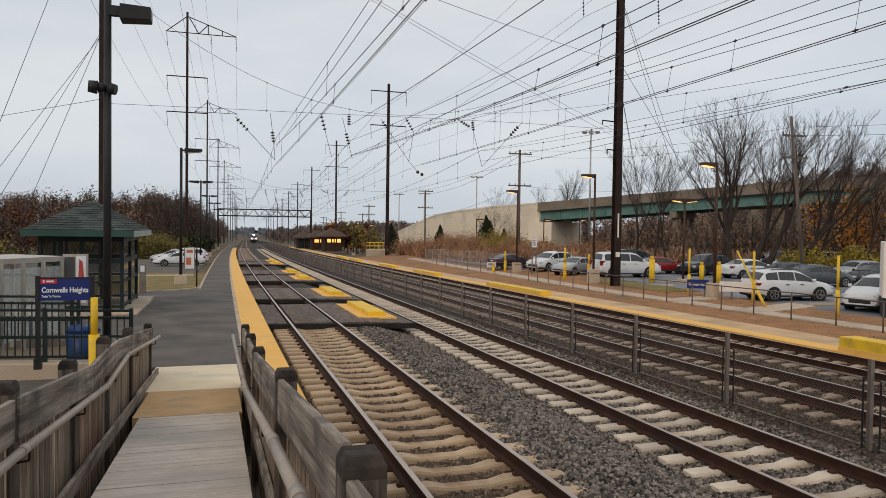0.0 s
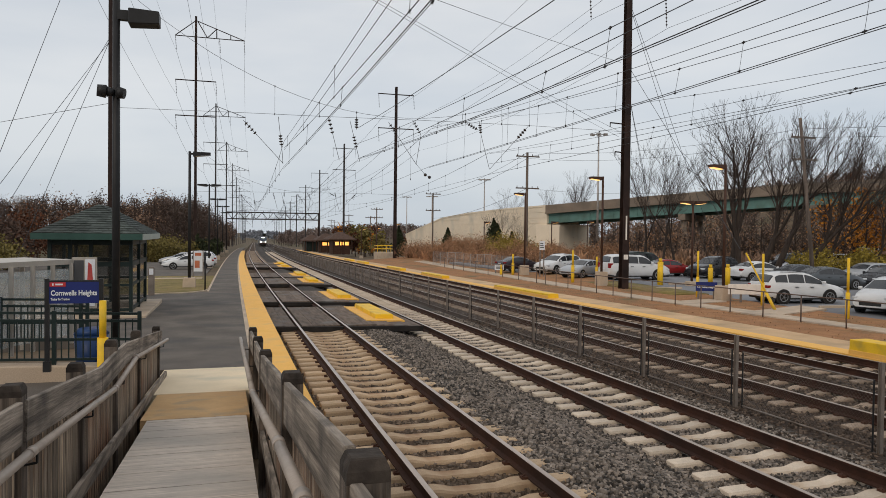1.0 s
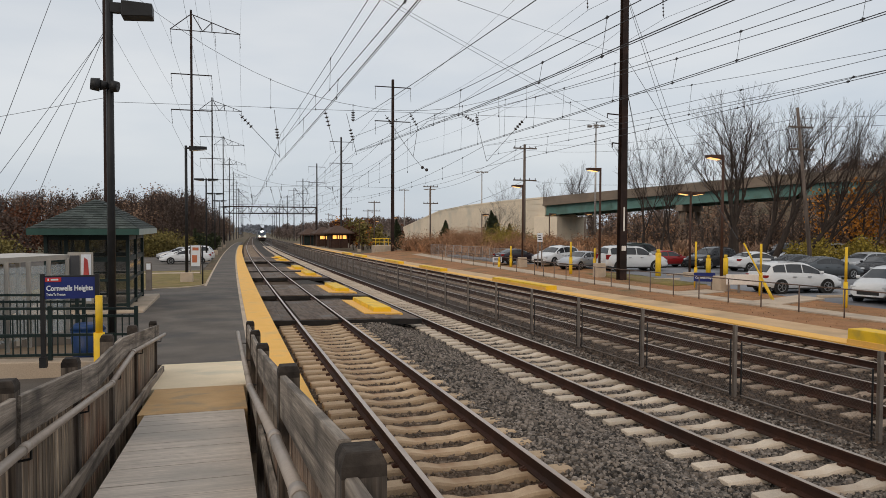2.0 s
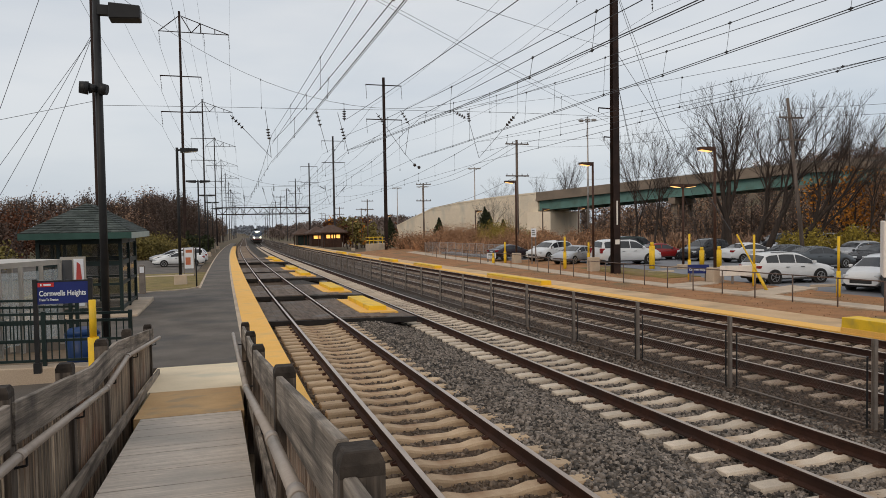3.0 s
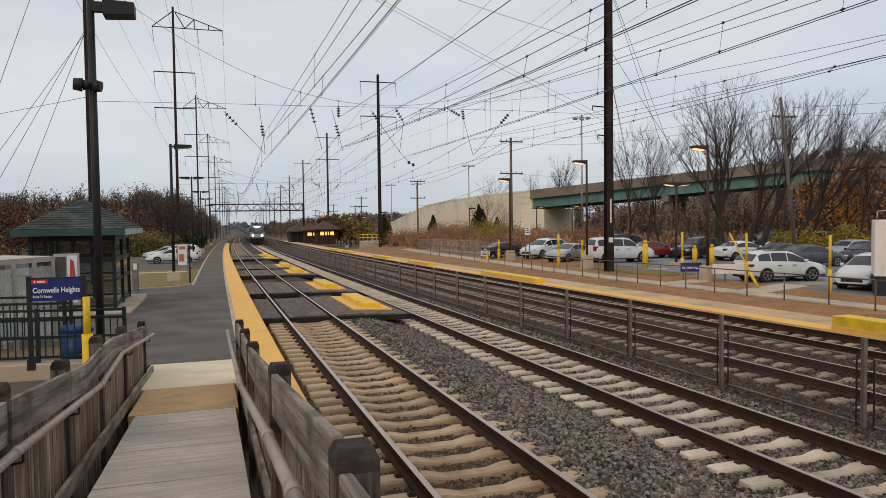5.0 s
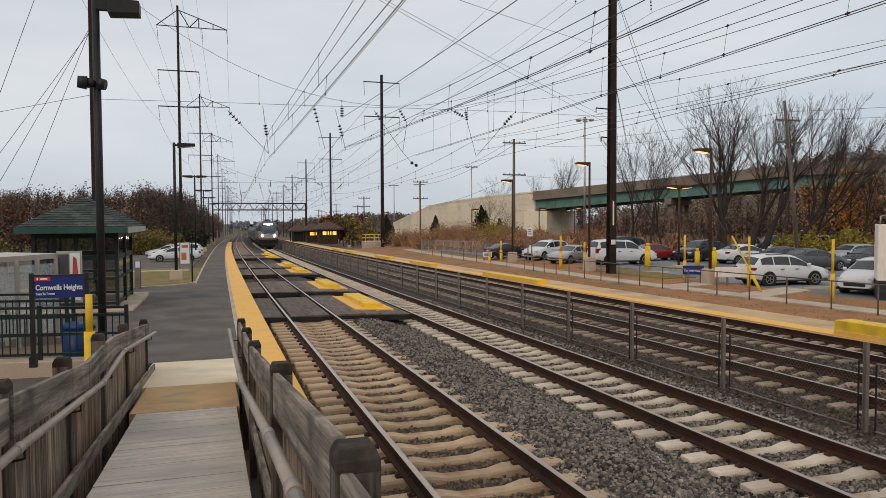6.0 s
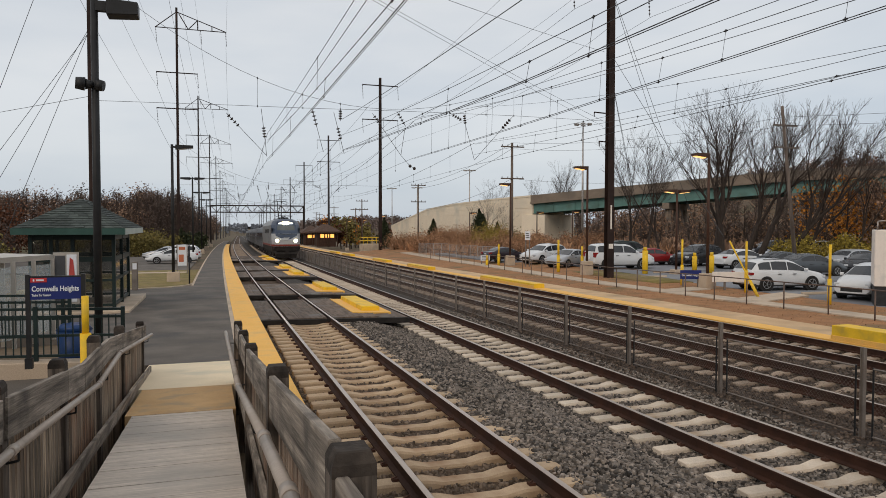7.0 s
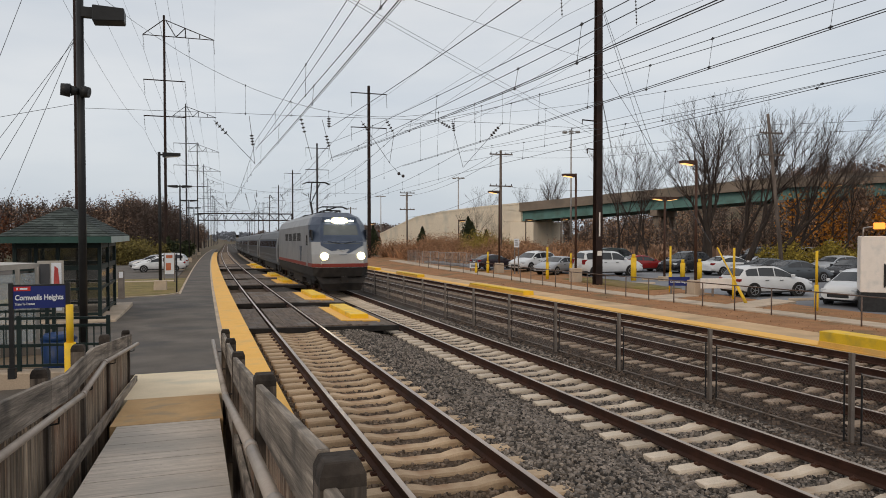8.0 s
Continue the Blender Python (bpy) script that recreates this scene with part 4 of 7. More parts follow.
# ---- the train ----
M["silver"] = mat("loco_silver", (0.20, 0.205, 0.215), (0.27, 0.275, 0.285), 1.2, 0.45, 0.2, 0.04, 40, stain=(0.28, 0.28, 0.29), stain_scale=0.7)
M["nosewhite"] = mat("loco_nose_white", (0.36, 0.365, 0.37), (0.44, 0.445, 0.45), 1.2, 0.4, 0.1, 0.03, 40)
M["navy"] = mat("loco_dark_blue", (0.045, 0.06, 0.095), (0.065, 0.085, 0.125), 1.5, 0.4, 0.1, 0.03, 40)
M["red"] = mat("red_stripe", (0.20, 0.035, 0.028), (0.26, 0.05, 0.036), 2, 0.5, bump=0.03)
M["stainless"] = mat("coach_stainless", (0.055, 0.057, 0.062), (0.09, 0.093, 0.10), 0.8, 0.5, 0.2, 0.25, 30, (0.5, 0.03, 9), stain=(0.07, 0.07, 0.074), stain_scale=0.5)
M["darkglass"] = mat("dark_window", (0.012, 0.014, 0.017), (0.03, 0.033, 0.038), 2, 0.08, bump=0, spec=0.6)
# paler than the other windows: reflected sky is put into the base colour
M["cabglass"] = mat("cab_glass_sky", (0.07, 0.08, 0.08), (0.11, 0.12, 0.118), 1.2, 0.12, bump=0, spec=0.6)
# no lamp of its own: weak yellow glow for the halo round lit headlights
M["halo"] = glow("lamp_halo", (1.0, 0.88, 0.50), 1.1)
M["headlamp"] = glow("headlamp", (1.0, 0.93, 0.70), 30)
M["led"] = glow("marker_lamp", (1.0, 0.95, 0.75), 8)


def bogie(parent, y, xw=0.80, zr=0.5):
    bm = bmesh.new()
    for s in (-1, 1):
        box(bm, s * 1.12 - 0.09, s * 1.12 + 0.09, y - 1.75, y + 1.75, 0.45, 0.78)
        box(bm, s * 1.12 - 0.13, s * 1.12 + 0.13, y - 0.5, y + 0.5, 0.3, 0.95)
    box(bm, -1.1, 1.1, y - 0.4, y + 0.4, 0.5, 0.85)
    b = part("bogie", bm, M["under"], parent)
    for d in (-1.3, 1.3):
        bm = bmesh.new()
        for s in (-1, 1):
            tube(bm, (s * 0.69, y + d, zr), (s * 0.82, y + d, zr), zr, n=20)
        tube(bm, (-0.8, y + d, zr), (0.8, y + d, zr), 0.09, n=8)
        part("wheelset", bm, M["rail_side"], b)


def locomotive():
    root = thing("locomotive", "silver electric locomotive with dark blue cab front and lit headlights", "locomotive")
    LEV = [(0.98, 0.15, 1.56, 1.10, 0.75), (1.50, 0.05, 1.60, 1.20, 0.85), (2.25, 0.0, 1.62, 1.26, 0.95), (2.95, 0.25, 1.62, 1.24, 1.15), (3.95, 0.95, 1.60, 1.12, 1.75), (4.40, 1.40, 1.38, 0.95, 2.3), (4.68, 2.1, 0.95, 0.7, 2.9)]
    L = 20.4
    bm = bmesh.new()
    rings = []
    for z, yf, w, wf, ys in LEV:
        rings.append([(-w, L - 0.1, z), (-w, ys + 0.8, z), (-w, ys, z), (-wf, yf, z), (wf, yf, z), (w, ys, z), (w, ys + 0.8, z), (w, L - 0.1, z)])
    sweep(bm, rings)
    bm.faces.ensure_lookup_table()
    for i, f in enumerate(bm.faces):
        c = f.calc_center_median()
        if c.y < 3.3 and c.z > 2.95:
            f.material_index = 1
        elif c.z < 1.35:
            f.material_index = 3
        elif c.y < 1.2:
            f.material_index = 2
    bmesh.ops.bevel(bm, geom=[e for e in bm.edges if e.calc_face_angle(0) > 0.35], offset=0.06, segments=2, affect="EDGES", clamp_overlap=True)
    part("body", bm, [M["silver"], M["navy"], M["nosewhite"], M["under"]], root)
    # pointed blue mask below the windscreen
    bm = bmesh.new()
    def face(z):
        for (z0, y0, *_), (z1, y1, *_) in zip(LEV, LEV[1:]):
            if z0 <= z <= z1:
                return y0 + (y1 - y0) * (z - z0) / (z1 - z0)
        return LEV[-1][1]
    pts = [(-1.24, 2.94), (-1.20, 2.74), (-0.62, 2.42), (-0.20, 2.20), (0.20, 2.20), (0.62, 2.42), (1.20, 2.74), (1.24, 2.94)]
    a = [bm.verts.new((x, face(z) - 0.012, z)) for x, z in pts]
    b = [bm.verts.new((x, face(z) + 0.02, z)) for x, z in pts]
    bm.faces.new(a)
    bm.faces.new(b[::-1])
    for i in range(len(pts)):
        j = (i + 1) % len(pts)
        bm.faces.new((a[i], b[i], b[j], a[j]))
    part("nose_mask", bm, M["navy"], root)
    bm = bmesh.new()
    sweep(bm, [[(x, face(z) - 0.02, z) for x, z in ((-1.06, 2.84), (1.06, 2.84), (0.94, 3.90), (-0.94, 3.90))], [(x, face(z) + 0.03, z) for x, z in ((-1.06, 2.84), (1.06, 2.84), (0.94, 3.90), (-0.94, 3.90))]])
    ws = part("windscreen", bm, M["cabglass"], root)
    for s in (-1, 1):
        bm = bmesh.new()
        bar(bm, (s * 0.12, face(2.86) - 0.035, 2.86), (s * 0.80, face(2.98) - 0.04, 2.98), 0.03, 0.02)
        part("wiper", bm, M["black"], ws)
    # chevron
    bm = bmesh.new()
    for s in (-1, 1):
        bar(bm, (0, face(2.42) - 0.02, 2.42), (s * 0.30, face(2.50) - 0.02, 2.50), 0.03, 0.07)
    part("chevron", bm, M["nosewhite"], root)
    for s in (-1, 1):
        bm = bmesh.new()
        tube(bm, (s * 1.04, 0.10, 2.14), (s * 1.04, -0.03, 2.14), 0.25, 0.23, 16)
        hs = part("headlight_housing", bm, M["halo"], root, "warm glow added as the headlight halo")
        bm = bmesh.new()
        tube(bm, (s * 1.04, -0.02, 2.14), (s * 1.04, -0.07, 2.14), 0.19, 0.17, 16)
        part("headlight", bm, M["headlamp"], hs, "lit warm white headlight")
        bm = bmesh.new()
        tube(bm, (s * 0.17, 1.12, 4.17), (s * 0.17, 0.99, 4.17), 0.18, 0.16, 16)
        part("top_headlight", bm, M["headlamp"], root, "lit warm white headlight")
        bm = bmesh.new()
        box(bm, s * 0.62 - 0.18, s * 0.62 + 0.18, 1.0, 1.3, 4.13, 4.21)
        part("marker_light", bm, M["led"], root, "lit marker light")
    # glowing plate that gives the top headlights their halo
    bm = bmesh.new()
    sweep(bm, [[(x, y, z) for x, z in ((-0.44, 4.0), (0.44, 4.0), (0.44, 4.34), (-0.44, 4.34))] for y in (1.035, 1.3)])
    part("lamp_halo", bm, M["halo"], root, "warm glow added as the headlight halo")
    bm = bmesh.new()
    box(bm, -1.0, 1.0, 1.06, 1.4, 3.98, 4.34)
    bevel(bm, 0.03)
    part("light_box", bm, M["navy"], root)
    # red stripe round the skirt
    bm = bmesh.new()
    for z0, z1 in ((1.52, 1.72),):
        ring = lambda o, z: [(-1.60 - o, L - 0.2, z), (-1.60 - o, 0.83, z), (-1.19 - o * 0.5, 0.06 - o, z), (1.19 + o * 0.5, 0.06 - o, z), (1.60 + o, 0.83, z), (1.60 + o, L - 0.2, z)]
        rows = [[bm.verts.new(p) for p in ring(o, z)] for o, z in ((0.0, z0), (0.03, z0), (0.035, z1), (0.0, z1))]
        for a, b in zip(rows, rows[1:]):
            for i in range(5):
                bm.faces.new((a[i], a[i + 1], b[i + 1], b[i]))
    part("red_stripe", bm, M["red"], root, "dull red stripe")
    bm = bmesh.new()
    sweep(bm, [[(-1.45, 0.35, 0.98), (1.45, 0.35, 0.98), (1.45, 0.9, 0.98), (-1.45, 0.9, 0.98)], [(-1.2, 0.05, 0.6), (1.2, 0.05, 0.6), (1.25, 0.8, 0.6), (-1.25, 0.8, 0.6)], [(-1.05, 0.2, 0.18), (1.05, 0.2, 0.18), (1.05, 0.7, 0.18), (-1.05, 0.7, 0.18)]])
    part("pilot", bm, M["under"], root)
    bm = bmesh.new()
    tube(bm, (0, 0.5, 0.85), (0, -0.35, 0.85), 0.10, n=8)
    box(bm, -0.16, 0.16, -0.55, -0.28, 0.68, 1.02)
    part("coupler", bm, M["under"], root)
    bm = bmesh.new()
    box(bm, -1.4, 1.4, 0.9, L - 0.4, 0.72, 1.0)
    box(bm, -1.3, 1.3, 7.6, 12.8, 0.3, 0.75)
    part("underframe", bm, M["under"], root)
    bogie(root, 4.6)
    bogie(root, 15.8)
    # side doors, grilles and a blue flash
    for s in (-1, 1):
        x = s * 1.62
        bm = bmesh.new()
        box(bm, x - 0.015, x + 0.015, 2.5, 3.2, 1.5, 3.5)
        d = part("cab_door", bm, M["silver"], root)
        bm = bmesh.new()
        box(bm, x - 0.022, x + 0.022, 2.62, 3.08, 2.75, 3.35)
        part("door_window", bm, M["darkglass"], d)
        for y0 in (6.0, 8.4, 10.8, 13.2):
            bm = bmesh.new()
            for k in range(8):
                box(bm, x - 0.02, x + 0.02, y0, y0 + 1.7, 3.02 + k * 0.065, 3.06 + k * 0.065)
            part("grille", bm, M["under"], root)
        bm = bmesh.new()
        y0 = 5.2
        sweep(bm, [[(x + o, 5.4, 2.7), (x + o, 6.4, 2.7), (x + o, 6.1, 2.1), (x + o, 5.9, 1.75)] for o in (-0.014, 0.014)])
        part("emblem", bm, M["navy"], root, "plain dark blue pointed emblem")
        bm = bmesh.new()
        box(bm, s * 1.585 - 0.03, s * 1.585 + 0.03, 0.98, 1.9, 3.05, 3.65)
        part("side_window", bm, M["darkglass"], root)
    # roof gear and raised pantograph
    bm = bmesh.new()
    for y in (5.0, 7.5, 10.0, 12.6):
        box(bm, -0.6, 0.6, y, y + 1.6, 4.6, 4.82)
    part("roof_equipment", bm, M["under"], root)
    for y, up in ((3.6, False), (11.6, True)):
        bm = bmesh.new()
        for s in (-0.5, 0.5):
            tube(bm, (s, y, 4.66), (s, y, 4.85), 0.06, n=6)
            tube(bm, (s, y + 1.6, 4.66), (s, y + 1.6, 4.85), 0.06, n=6)
            tube(bm, (s, y, 4.85), (s, y + 1.6, 4.85), 0.04, n=6)
        tube(bm, (-0.5, y, 4.85), (0.5, y, 4.85), 0.05, n=6)
        if up:
            knee, head = (0, y + 1.3, 5.85), (0, y - 1.5, 7.1)
        else:
            knee, head = (0, y + 1.7, 4.98), (0, y - 0.1, 5.08)
        tube(bm, (0, y + 0.2, 4.85), knee, 0.075, n=6)
        for s in (-1, 1):
            tube(bm, (s * 0.05, knee[1], knee[2]), (s * 0.30, head[1], head[2]), 0.04, n=6)
        for d in (-0.2, 0.2):
            tube(bm, (-0.62, head[1] + d, head[2]), (0.62, head[1] + d, head[2]), 0.035, n=6)
            for s in (-1, 1):
                tube(bm, (s * 0.62, head[1] + d, head[2]), (s * 0.95, head[1] + d, head[2] - 0.14), 0.03, n=6)
        part("pantograph", bm, M["under"], root)
    return root


def coach_section(s):
    """Half-rounded tube section of a coach."""
    pts = [(-1.42, 0.95), (-1.58, 1.6), (-1.62, 2.4), (-1.52, 3.2), (-1.22, 3.75), (-0.7, 4.02), (0, 4.1), (0.7, 4.02), (1.22, 3.75), (1.52, 3.2), (1.62, 2.4), (1.58, 1.6), (1.42, 0.95)]
    return [(x * s, z if s == 1 else 0.95 + (z - 0.95) * (0.5 + 0.5 * s)) for x, z in pts]


def coach():
    root = thing("passenger_coach", "silver stainless tube-sided passenger coach with dark windows", "railway coach", "coaches")
    L = 25.9
    bm = bmesh.new()
    sweep(bm, [[(x, y, z) for x, z in coach_section(s)] for y, s in ((0.25, 0.9), (0.35, 1), (L - 0.35, 1), (L - 0.25, 0.9))], smooth=False)
    part("body", bm, M["stainless"], root)
    bm = bmesh.new()
    for s in (-1, 1):
        for k in range(14):
            z = 1.05 + k * 0.06
            x = s * (1.445 + 0.20 * (z - 0.95) * 1.22 / 1.3)
            tube(bm, (x, 0.6, z), (x, L - 0.6, z), 0.016, n=4)
    part("fluting", bm, M["stainless"], root, "ribbed stainless lower side")
    for s in (-1, 1):
        bm = bmesh.new()
        sweep(bm, [[(s * 1.625, y, 2.42), (s * 1.545, y, 3.12), (s * 1.50, y, 3.12), (s * 1.58, y, 2.42)] for y in (2.6, L - 2.6)])
        part("stripe", bm, M["navy"], root, "dark window band")
        for k in range(12):
            y = 3.0 + k * 1.68
            bm = bmesh.new()
            sweep(bm, [[(s * 1.628, yy, 2.5), (s * 1.563, yy, 3.04), (s * 1.53, yy, 3.04), (s * 1.59, yy, 2.5)] for yy in (y, y + 1.35)])
            part("window", bm, M["darkglass"], root)
        for y in (1.0, L - 1.9):
            bm = bmesh.new()
            sweep(bm, [[(s * 1.60, yy, 1.2), (s * 1.64, yy, 2.4), (s * 1.55, yy, 3.25), (s * 1.48, yy, 3.25), (s * 1.55, yy, 2.4), (s * 1.5, yy, 1.2)] for yy in (y, y + 0.9)])
            part("side_door", bm, M["silver"], root)
    bm = bmesh.new()
    box(bm, -0.75, 0.75, 0.0, 0.3, 1.2, 3.5)
    box(bm, -0.75, 0.75, L - 0.3, L, 1.2, 3.5)
    part("gangway", bm, M["under"], root)
    bm = bmesh.new()
    box(bm, -1.3, 1.3, 6.5, 19.5, 0.4, 0.96)
    box(bm, -1.2, 1.2, 0.5, L - 0.5, 0.75, 0.96)
    part("underframe", bm, M["under"], root)
    bogie(root, 4.0)
    bogie(root, L - 4.0)
    return root


loco = locomotive()
coaches = [coach()]
for _ in range(5):
    coaches.append(copy_thing(coaches[0], Matrix.Identity(4)))


def vehicle_pose(y, length):
    yc = y + length / 2
    x, _, z = at(T2, y, Z2)
    return Matrix.Translation((T2 + cx(y) - 0.0, y, Z2 + gz(y))) @ pose(0, 0, 0, math.degrees(math.atan(GRADE)), 0, -math.degrees(math.atan((cx(y + length) - cx(y)) / length)))


# ---- left of the platform ----
def platform_lamp():
    """The tall lamp post behind the ramp with a box head and twin loudspeakers."""
    root = thing("lamp_post", "black steel platform lamp post with box head and twin loudspeakers", "lamp post", m=Matrix.Translation((-1.84, 13.0, 0.05)))
    bm = bmesh.new()
    tube(bm, (0, 0, 0), (0, 0, 6.75), 0.066, 0.058, 12)
    part("pole", bm, M["black"], root)
    bm = bmesh.new()
    tube(bm, (0, 0, 0), (0, 0, 0.12), 0.16, 0.10, 12)
    part("base", bm, M["black"], root)
    bm = bmesh.new()
    sweep(bm, [[(0.20, -0.17, 6.16), (0.20, 0.17, 6.16), (0.20, 0.17, 6.42), (0.20, -0.17, 6.42)], [(0.68, -0.17, 6.19), (0.68, 0.17, 6.19), (0.68, 0.17, 6.40), (0.68, -0.17, 6.40)]])
    bevel(bm, 0.012)
    bar(bm, (0.02, 0, 6.32), (0.24, 0, 6.32), 0.12, 0.16)
    part("lamp_head", bm, M["black"], root)
    for a, s in ((-0.03, -1), (0.03, 1)):
        bm = bmesh.new()
        c = Vector((s * 0.12, -0.06, 5.02))
        if s < 0:
            tube(bm, c + Vector((0.10, 0, 0)), c + Vector((-0.02, -0.02, 0)), 0.05, 0.09, 14)
            tube(bm, c + Vector((-0.02, -0.02, 0)), c + Vector((-0.16, -0.04, 0.01)), 0.11, 0.095, 14)
        else:
            tube(bm, c + Vector((-0.09, 0, 0)), c + Vector((0.02, -0.02, -0.02)), 0.10, 0.085, 14)
        part("loudspeaker", bm, M["black"], root)


platform_lamp()


def text_mesh(s, size, depth=0.004):
    cu = bpy.data.curves.new("text", "FONT")
    cu.body, cu.size, cu.extrude, cu.offset = s, size, depth, size * 0.022
    ob = bpy.data.objects.new("text", cu)
    scene.collection.objects.link(ob)
    bpy.context.view_layer.update()
    me = bpy.data.meshes.new_from_object(ob.evaluated_get(bpy.context.evaluated_depsgraph_get()))
    bpy.data.objects.remove(ob)
    bpy.data.curves.remove(cu)
    return me


def lettering(s, size, material, parent, m, name="lettering", width=None):
    me = text_mesh(s, size)
    me.materials.clear()
    me.materials.append(material)
    if width:
        xs = [v.co.x for v in me.vertices]
        k = width / (max(xs) - min(xs))
        for v in me.vertices:
            v.co.x *= k
    ob = new(name, me)
    ob.parent, ob.matrix_basis = parent, m
    return ob


M["signblue"] = mat("sign_blue", (0.012, 0.022, 0.13), (0.018, 0.03, 0.16), 1.5, 0.45, bump=0.02)
M["signred"] = mat("sign_red", (0.42, 0.03, 0.03), (0.5, 0.04, 0.04), 1.5, 0.45, bump=0.02)
M["letter"] = mat("letter_white", (0.68, 0.70, 0.74), (0.74, 0.76, 0.80), 2, 0.5, bump=0)


def station_sign():
    root = thing("station_sign", "blue station name sign on two black posts", "station sign", m=pose(-2.66, 12.0, 0.62, 0, 0, -1))
    bm = bmesh.new()
    box(bm, 0.03, 0.74, -0.02, 0.02, 1.02, 1.35)
    part("panel", bm, M["signblue"], root)
    for x in (0.0, 0.755):
        bm = bmesh.new()
        box(bm, x - 0.03, x + 0.03, -0.03, 0.03, 0.0 if x < 0.1 else -0.3, 1.40)
        part("post", bm, M["black"], root)
    bm = bmesh.new()
    box(bm, -0.03, 0.785, -0.022, 0.022, 1.35, 1.375)
    part("frame", bm, M["black"], root)
    bm = bmesh.new()
    box(bm, -0.05, 0.05, -0.05, 0.05, -0.02, 0.14)
    part("foot", bm, M["black"], root)
    bm = bmesh.new()
    box(bm, 0.04, 0.26, -0.026, -0.018, 1.28, 1.345)
    part("red_corner", bm, M["signred"], root, "red corner field with a plain white mark")
    bm = bmesh.new()
    box(bm, 0.075, 0.095, -0.030, -0.024, 1.295, 1.33)
    box(bm, 0.12, 0.22, -0.030, -0.024, 1.30, 1.325)
    part("mark", bm, M["letter"], root)
    lettering("Cornwells Heights", 0.11, M["letter"], root, pose(0.055, -0.026, 1.145, 90), width=0.64)
    lettering("Trains To Trenton", 0.05, M["letter"], root, pose(0.055, -0.026, 1.07, 90), "small_lettering", width=0.26)


station_sign()


def yellow_guard(x, y, z, h, hb, name="guard_post", label="yellow painted steel guard post with a thicker foot", lean=None, group="guard posts", r=0.055):
    root = thing(name, label, "guard post", group, m=Matrix.Translation((x, y, z)) @ (lean or Matrix.Identity(4)))
    bm = bmesh.new()
    tube(bm, (0, 0, hb), (0, 0, h), r, n=12)
    part("pipe", bm, M["yellow"], root)
    bm = bmesh.new()
    tube(bm, (0, 0, -0.1), (0, 0, hb), r * 1.55, n=12)
    part("sleeve", bm, M["yellow"], root)
    return root


yellow_guard(-1.81, 11.5, 0.1, 1.62, 1.07, r=0.05)


def green_railing(name, pts, label):
    """A welded picket railing along straight runs."""
    root = thing(name, label, "railing", "green railings")
    for a, b in zip(pts, pts[1:]):
        a, b = Vector(a), Vector(b)
        n = max(2, int((b - a).length / 0.105))
        for z in (0.82, 0.70, 0.40, 0.08):
            bm = bmesh.new()
            bar(bm, a + Vector((0, 0, z)), b + Vector((0, 0, z)), 0.04, 0.04)
            part("rail", bm, M["darkgreen"], root)
        for i in range(n + 1):
            p = a.lerp(b, i / n)
            post = i % 12 == 0 or i == n
            bm = bmesh.new()
            box(bm, p.x - (0.03 if post else 0.009), p.x + (0.03 if post else 0.009), p.y - (0.03 if post else 0.009), p.y + (0.03 if post else 0.009), p.z + (-0.05 if post else 0.08), p.z + (0.86 if post else 0.73))
            part("post" if post else "baluster", bm, M["darkgreen"], root)


green_railing("stair_railing", [(-5.2, 12.55, 0.68), (-1.42, 12.55, 0.58)], "dark green steel picket railing on a concrete wall")
green_railing("landing_railing", [(-5.2, 14.3, 0.72), (-2.5, 14.3, 0.66)], "dark green steel picket railing before the glass shelter")


def retaining_kerb():
    bm = bmesh.new()
    sweep(bm, [[(x, 12.4, -0.1), (x, 12.75, -0.1), (x, 12.75, z), (x, 12.4, z)] for x, z in ((-7, 0.74), (-1.36, 0.57))])
    bevel(bm, 0.015)
    tagged(part("retaining_wall", bm, M["concrete"]), "low pale concrete retaining wall under the railing", "retaining wall", kind="structure")
    bm = bmesh.new()
    box(bm, -9, -1.36, 2, 12.4, -0.35, 0.36)
    tagged(part("service_road", bm, M["asphalt"]), "dark asphalt below the ramp", "road", kind="structure")
    bm = bmesh.new()
    box(bm, -3.1, -1.7, 10.3, 10.4, 0.36, 0.366)
    tagged(part("road_line", bm, M["yellow"]), "yellow painted road line", "road marking", kind="structure")


retaining_kerb()
M["alu"] = mat("grey_aluminium", (0.36, 0.355, 0.33), (0.46, 0.455, 0.425), 2, 0.45, 0.3, 0.05, 40, stain=(0.36, 0.35, 0.33), stain_scale=1.5)
M["glass"] = glass("shelter_glass", (0.55, 0.60, 0.60), 0.35)
M["poster_dark"] = mat("poster_charcoal", (0.06, 0.06, 0.065), (0.09, 0.09, 0.095), 2, 0.4, bump=0)
M["poster_red"] = mat("poster_red", (0.35, 0.05, 0.05), (0.48, 0.09, 0.08), 3, 0.4, bump=0)
M["blue_bin"] = mat("blue_plastic", (0.010, 0.036, 0.12), (0.015, 0.05, 0.155), 2, 0.4, bump=0.03)


